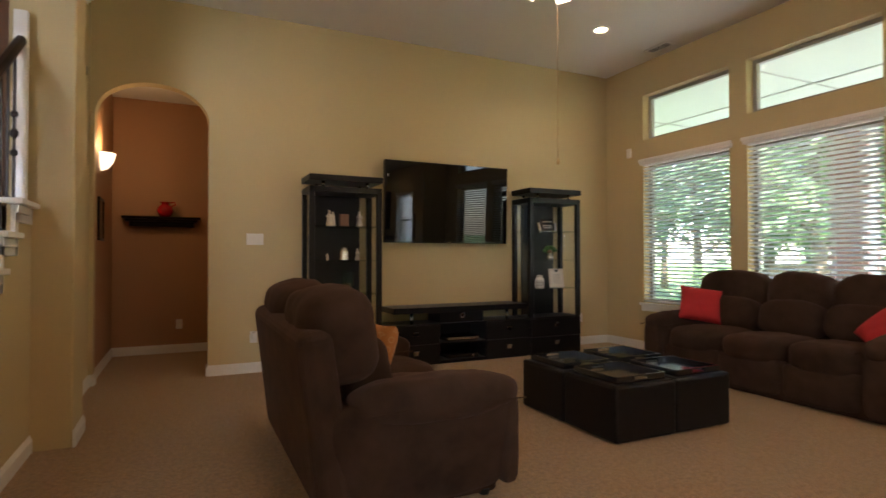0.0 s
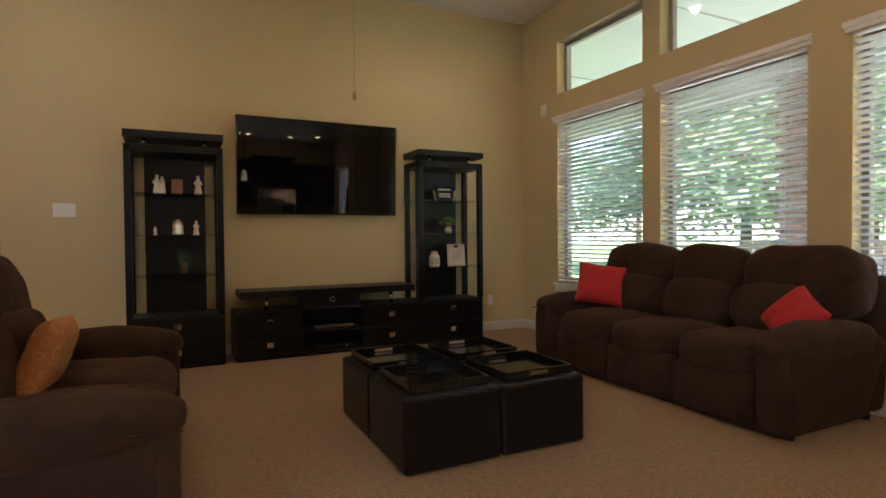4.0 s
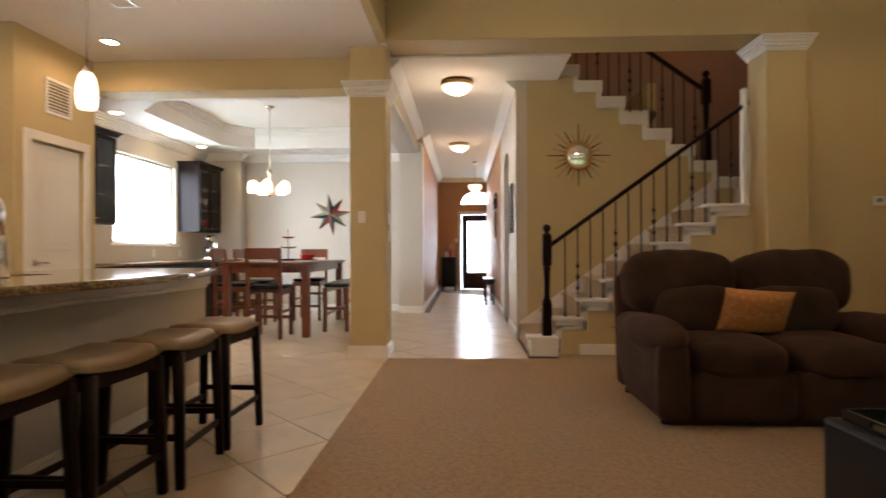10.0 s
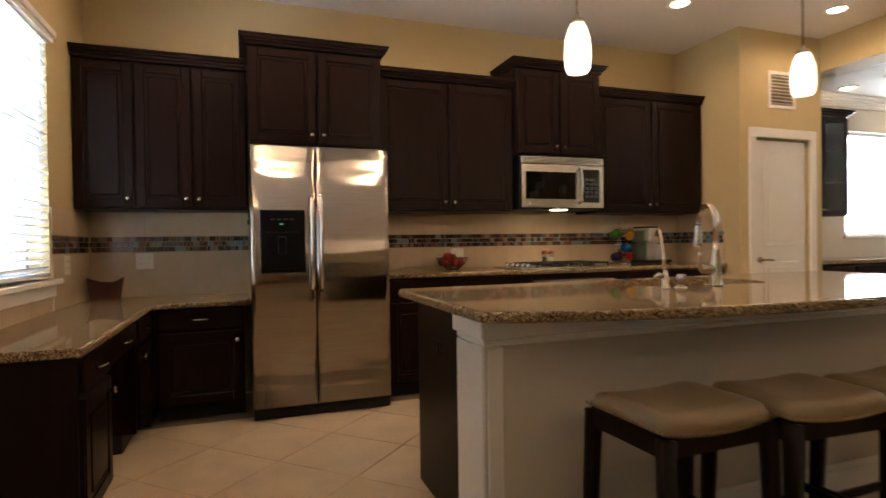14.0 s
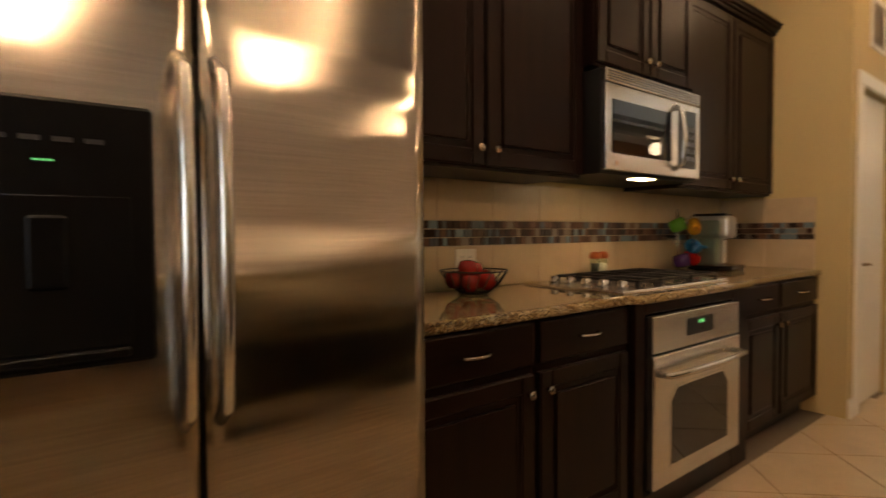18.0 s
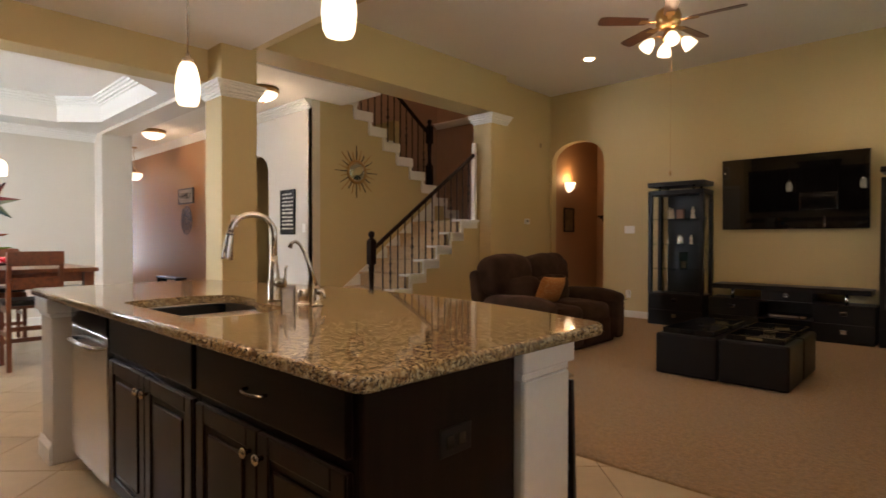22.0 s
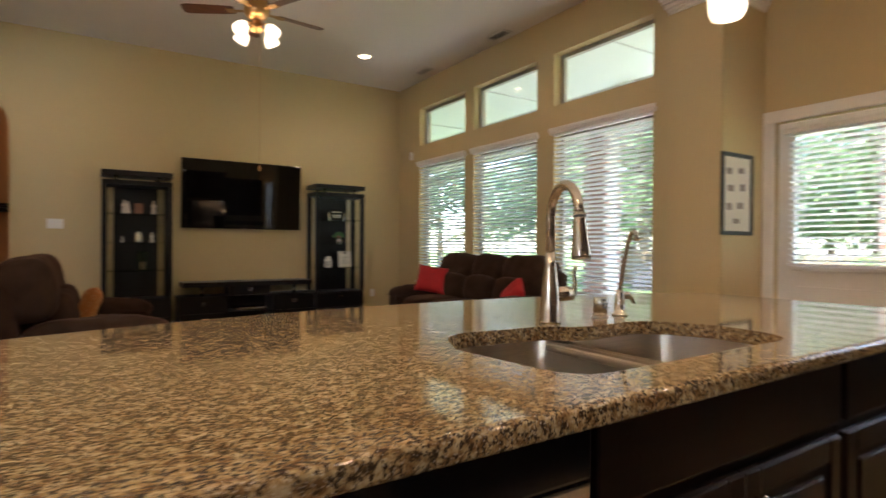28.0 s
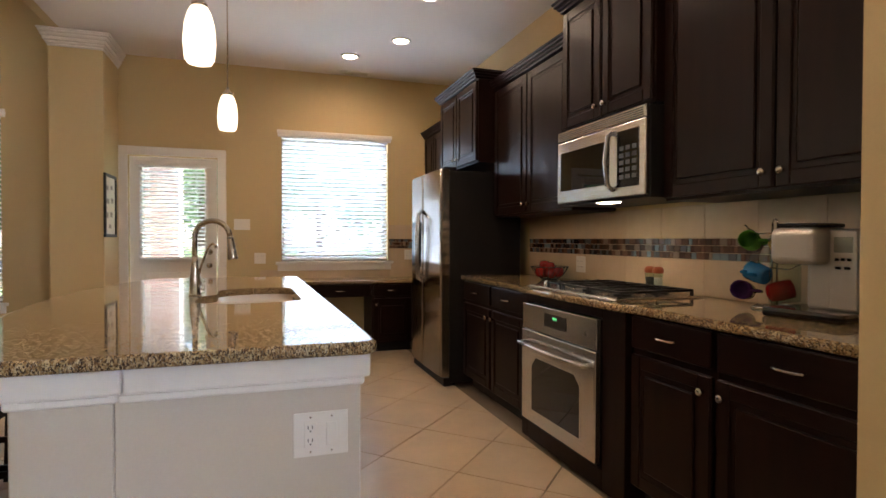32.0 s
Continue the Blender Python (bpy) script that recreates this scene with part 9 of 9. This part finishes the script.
pc = sling_chair(9.9, 4.55, 200)
for x, y, a in ((10.6, 3.45, 160), (11.3, 4.9, 250)):
    copy_thing(pc, pose(x, y, -0.16, 0, 0, a))
pt = thing("patio_table", 10.35, 4.1, -0.16, 0, "low round blue-topped patio table", "table")
part("top", lathe([(0.36, 0.47), (0.37, 0.48), (0.36, 0.495), (0, 0.495)], 28), BLUE, pt)
for k in range(3):
    a = math.tau * k / 3
    part("leg", tube([(0.28 * math.cos(a), 0.28 * math.sin(a), 0.0), (0.15 * math.cos(a), 0.15 * math.sin(a), 0.475)], 0.014, 8), BLACKM, pt)
fn = thing("fence", 19.0, 2.0, -0.3, 0, "weathered wooden board fence behind the lawn", "fence")
SLATM = mesh_of("board", bx(-0.012, 0.012, -0.068, 0.068, 0, 1.25, 0.003), FENCE)
for k in range(150):
    share("board", SLATM, fn, pose(random.uniform(-0.006, 0.006), -11 + 0.145 * k, 0, 0, random.uniform(-0.5, 0.5), 0))
for z in (0.3, 1.0):
    part("rail", bx(0.015, 0.06, -11.1, 10.8, z, z + 0.09), FENCE, fn)


def tree(seed, h, spread, mat, leaves, leaf):
    rng = random.Random(seed)
    ob = thing("tree", 0, 0, -0.32, 0, "tall leafy tree standing beyond the lawn", "tree", "trees behind the house")
    bm = bmesh.new()
    top = h * 0.82
    lean = (rng.uniform(-0.4, 0.4), rng.uniform(-0.4, 0.4))
    trunk = [(lean[0] * t * t, lean[1] * t * t, top * t) for t in (0, 0.15, 0.35, 0.6, 0.8, 1.0)]
    r0 = h * 0.018 + 0.03
    tube(trunk, r0, 10, bm, [r0 * 1.25, r0, r0 * 0.85, r0 * 0.6, r0 * 0.4, r0 * 0.15])
    tips = []
    for k in range(13):
        t = rng.uniform(0.22, 0.97)
        a = rng.uniform(0, math.tau)
        ln = spread * rng.uniform(0.55, 1.0) * (1.15 - 0.5 * t)
        p = (lean[0] * t * t, lean[1] * t * t, top * t)
        q = (p[0] + 0.55 * ln * math.cos(a), p[1] + 0.55 * ln * math.sin(a), p[2] + 0.22 * ln)
        e = (p[0] + ln * math.cos(a + 0.2), p[1] + ln * math.sin(a + 0.2), p[2] + 0.28 * ln)
        tube([p, q, e], 0.03, 6, bm, [r0 * 0.35, r0 * 0.22, r0 * 0.08])
        tips += [q, e, e]
    part("trunk", bm, BARK, ob)
    verts, faces = [], []
    for k in range(leaves):
        c = rng.choice(tips)
        d = Vector((rng.gauss(0, 1), rng.gauss(0, 1), rng.gauss(0, 0.7)))
        p = Vector(c) + d * spread * 0.20
        if p.z < 0.7:
            continue
        u = Vector((rng.gauss(0, 1), rng.gauss(0, 1), rng.gauss(0, 0.6))).normalized()
        w = u.orthogonal().normalized()
        s = leaf * rng.uniform(0.6, 1.3)
        i = len(verts)
        verts += [p - u * s, p + w * s * 0.5, p + u * s, p - w * s * 0.5]
        faces.append((i, i + 1, i + 2, i + 3))
    me = bpy.data.meshes.new("crown")
    me.from_pydata(verts, [], faces)
    me.materials.append(mat)
    cr = new("crown", me)
    cr.parent = ob
    tagged(cr, kind="stuff")
    return ob


kinds = [tree(1, 9.5, 3.4, FOLIAGE[0], 5200, 0.16), tree(2, 12.0, 3.0, FOLIAGE[1], 5600, 0.15), tree(3, 7.0, 3.0, FOLIAGE[2], 4600, 0.14)]
spots = [(16.5, 9.5), (21, 4.5), (17, 14)]
for ob, (x, y) in zip(kinds, spots):
    ob.matrix_basis = pose(x, y, -0.32)
rng = random.Random(11)
more = [(22, 11), (24.5, 1.0), (21.5, -3.5), (26, 7), (25, 16), (14.5, 17.5), (28, 13), (23, -8), (29, -2), (30, 4), (27, -12), (20.5, 19), (32, 10), (33, 20)]
for k, (x, y) in enumerate(more):
    copy_thing(kinds[k % 3], pose(x + rng.uniform(-0.6, 0.6), y + rng.uniform(-0.6, 0.6), -0.32, 0, 0, rng.uniform(0, 360)))


def shrub(x, y, r, seed, mat):
    rng = random.Random(seed)
    ob = thing("shrub", x, y, -0.31, 0, "low leafy shrub along the fence", "shrub", "shrubs along the fence")
    bm = bmesh.new()
    for k in range(6):
        a = rng.uniform(0, math.tau)
        tube([(0, 0, 0), (r * 0.5 * math.cos(a), r * 0.5 * math.sin(a), r * rng.uniform(0.8, 1.3))], 0.015, 6, bm)
    part("stem", bm, BARK, ob)
    verts, faces = [], []
    for k in range(1500):
        d = Vector((rng.gauss(0, 1), rng.gauss(0, 1), rng.gauss(0, 1))).normalized() * r * rng.uniform(0.4, 1.05)
        p = Vector((d.x, d.y, abs(d.z) * 1.3 + 0.12))
        u = Vector((rng.gauss(0, 1), rng.gauss(0, 1), rng.gauss(0, 1))).normalized()
        w = u.orthogonal().normalized()
        s = rng.uniform(0.05, 0.09)
        i = len(verts)
        verts += [p - u * s, p + w * s * 0.5, p + u * s, p - w * s * 0.5]
        faces.append((i, i + 1, i + 2, i + 3))
    me = bpy.data.meshes.new("leaves")
    me.from_pydata(verts, [], faces)
    me.materials.append(mat)
    lv = new("leaves", me)
    lv.parent = ob
    tagged(lv, kind="stuff")
    return ob


sh = shrub(18.0, 7.0, 0.9, 5, FOLIAGE[1])
for x, y in ((18.2, 9.4), (17.8, 3.6), (18.1, 0.8), (18.0, -2.2), (17.6, -5.0), (13.2, 10.6)):
    copy_thing(sh, pose(x, y, -0.31, 0, 0, 57 * x + 31 * y))
# glowing sheets stand in for daylight beyond the dining window and the front door
BACKDROP_GLOW = glow("backdrop_glow", (0.74, 0.87, 1.0), 3.2, (0.8, 0.8, 0.8))
# made 13 m high to keep direct sun out of the dining window
solid("backdrop_south", bx(-24.0, 6.0, -9.1, -9.0, -0.3, 13.0), BACKDROP_GLOW, kind="structure")
solid("backdrop_west", bx(-14.1, -14.0, -2.0, 5.0, -0.3, 6.0), BACKDROP_GLOW, kind="structure")

# ---- floor tiles, laid on the diagonal ----
def clip(poly, x0, x1, y0, y1):
    for axis, lim, keep in ((0, x0, 1), (0, x1, -1), (1, y0, 1), (1, y1, -1)):
        out = []
        for i, p in enumerate(poly):
            q = poly[(i + 1) % len(poly)]
            a, b = keep * (p[axis] - lim), keep * (q[axis] - lim)
            if a >= 0:
                out.append(p)
            if a * b < 0:
                t = a / (a - b)
                out.append((p[0] + t * (q[0] - p[0]), p[1] + t * (q[1] - p[1])))
        poly = out
        if not poly:
            return []
    return poly


PU, PV, U0, V0, GAP = 0.465, 0.490, 0.198, 2.913, 0.0028
REGIONS = [(-0.46, XE - 0.002, -2.80, 0.46), (-0.85, -0.46, -2.69, 0.62), (-4.80, -0.85, -3.30, 0.50), (-4.45, -0.85, 0.50, 0.62), (-10.25, -0.46, 0.62, 1.815)]
fl = new("floor_tiles", mesh_of("floor_tiles", bx(-0.01, 0.01, -0.01, 0.01, -0.20, -0.19), GROUT))
tagged(fl, "cream ceramic floor laid on the diagonal with dark grout", "floor", kind="structure")
near, far = [], []
S2 = math.sqrt(2)
for region in REGIONS:
    for i in range(-34, 18):
        for j in range(-20, 14):
            u0, v0 = U0 + PU * i + GAP, V0 + PV * j + GAP
            u1, v1 = u0 + PU - 2 * GAP, v0 + PV - 2 * GAP
            poly = clip([((u + v) / S2, (u - v) / S2) for u, v in ((u0, v0), (u0, v1), (u1, v1), (u1, v0))], *region)
            if len(poly) < 3:
                continue
            area = abs(sum(p[0] * q[1] - p[1] * q[0] for p, q in zip(poly, poly[1:] + poly[:1]))) / 2
            if area < 0.0006:
                continue
            cx, cy = sum(p[0] for p in poly) / len(poly), sum(p[1] for p in poly) / len(poly)
            (near if cx > -2.6 and region != REGIONS[2] else far).append((poly, random.uniform(-0.0006, 0.0006)))
near.sort(key=lambda t: -sum(p[0] for p in t[0]) / len(t[0]))
near, rest = near[:300], near[300:]
for poly, dz in near:
    part("tile", prism(poly, -0.011, dz, "z", 0.0012), TILE, fl)
bm = bmesh.new()
for poly, dz in far + rest:
    lo, hi = [bm.verts.new((*p, -0.011)) for p in poly], [bm.verts.new((*p, dz)) for p in poly]
    bm.faces.new(hi)
    for k in range(len(poly)):
        bm.faces.new((lo[k], lo[(k + 1) % len(poly)], hi[(k + 1) % len(poly)], hi[k]))
part("far_tiles", bm, TILE, fl, kind="stuff")
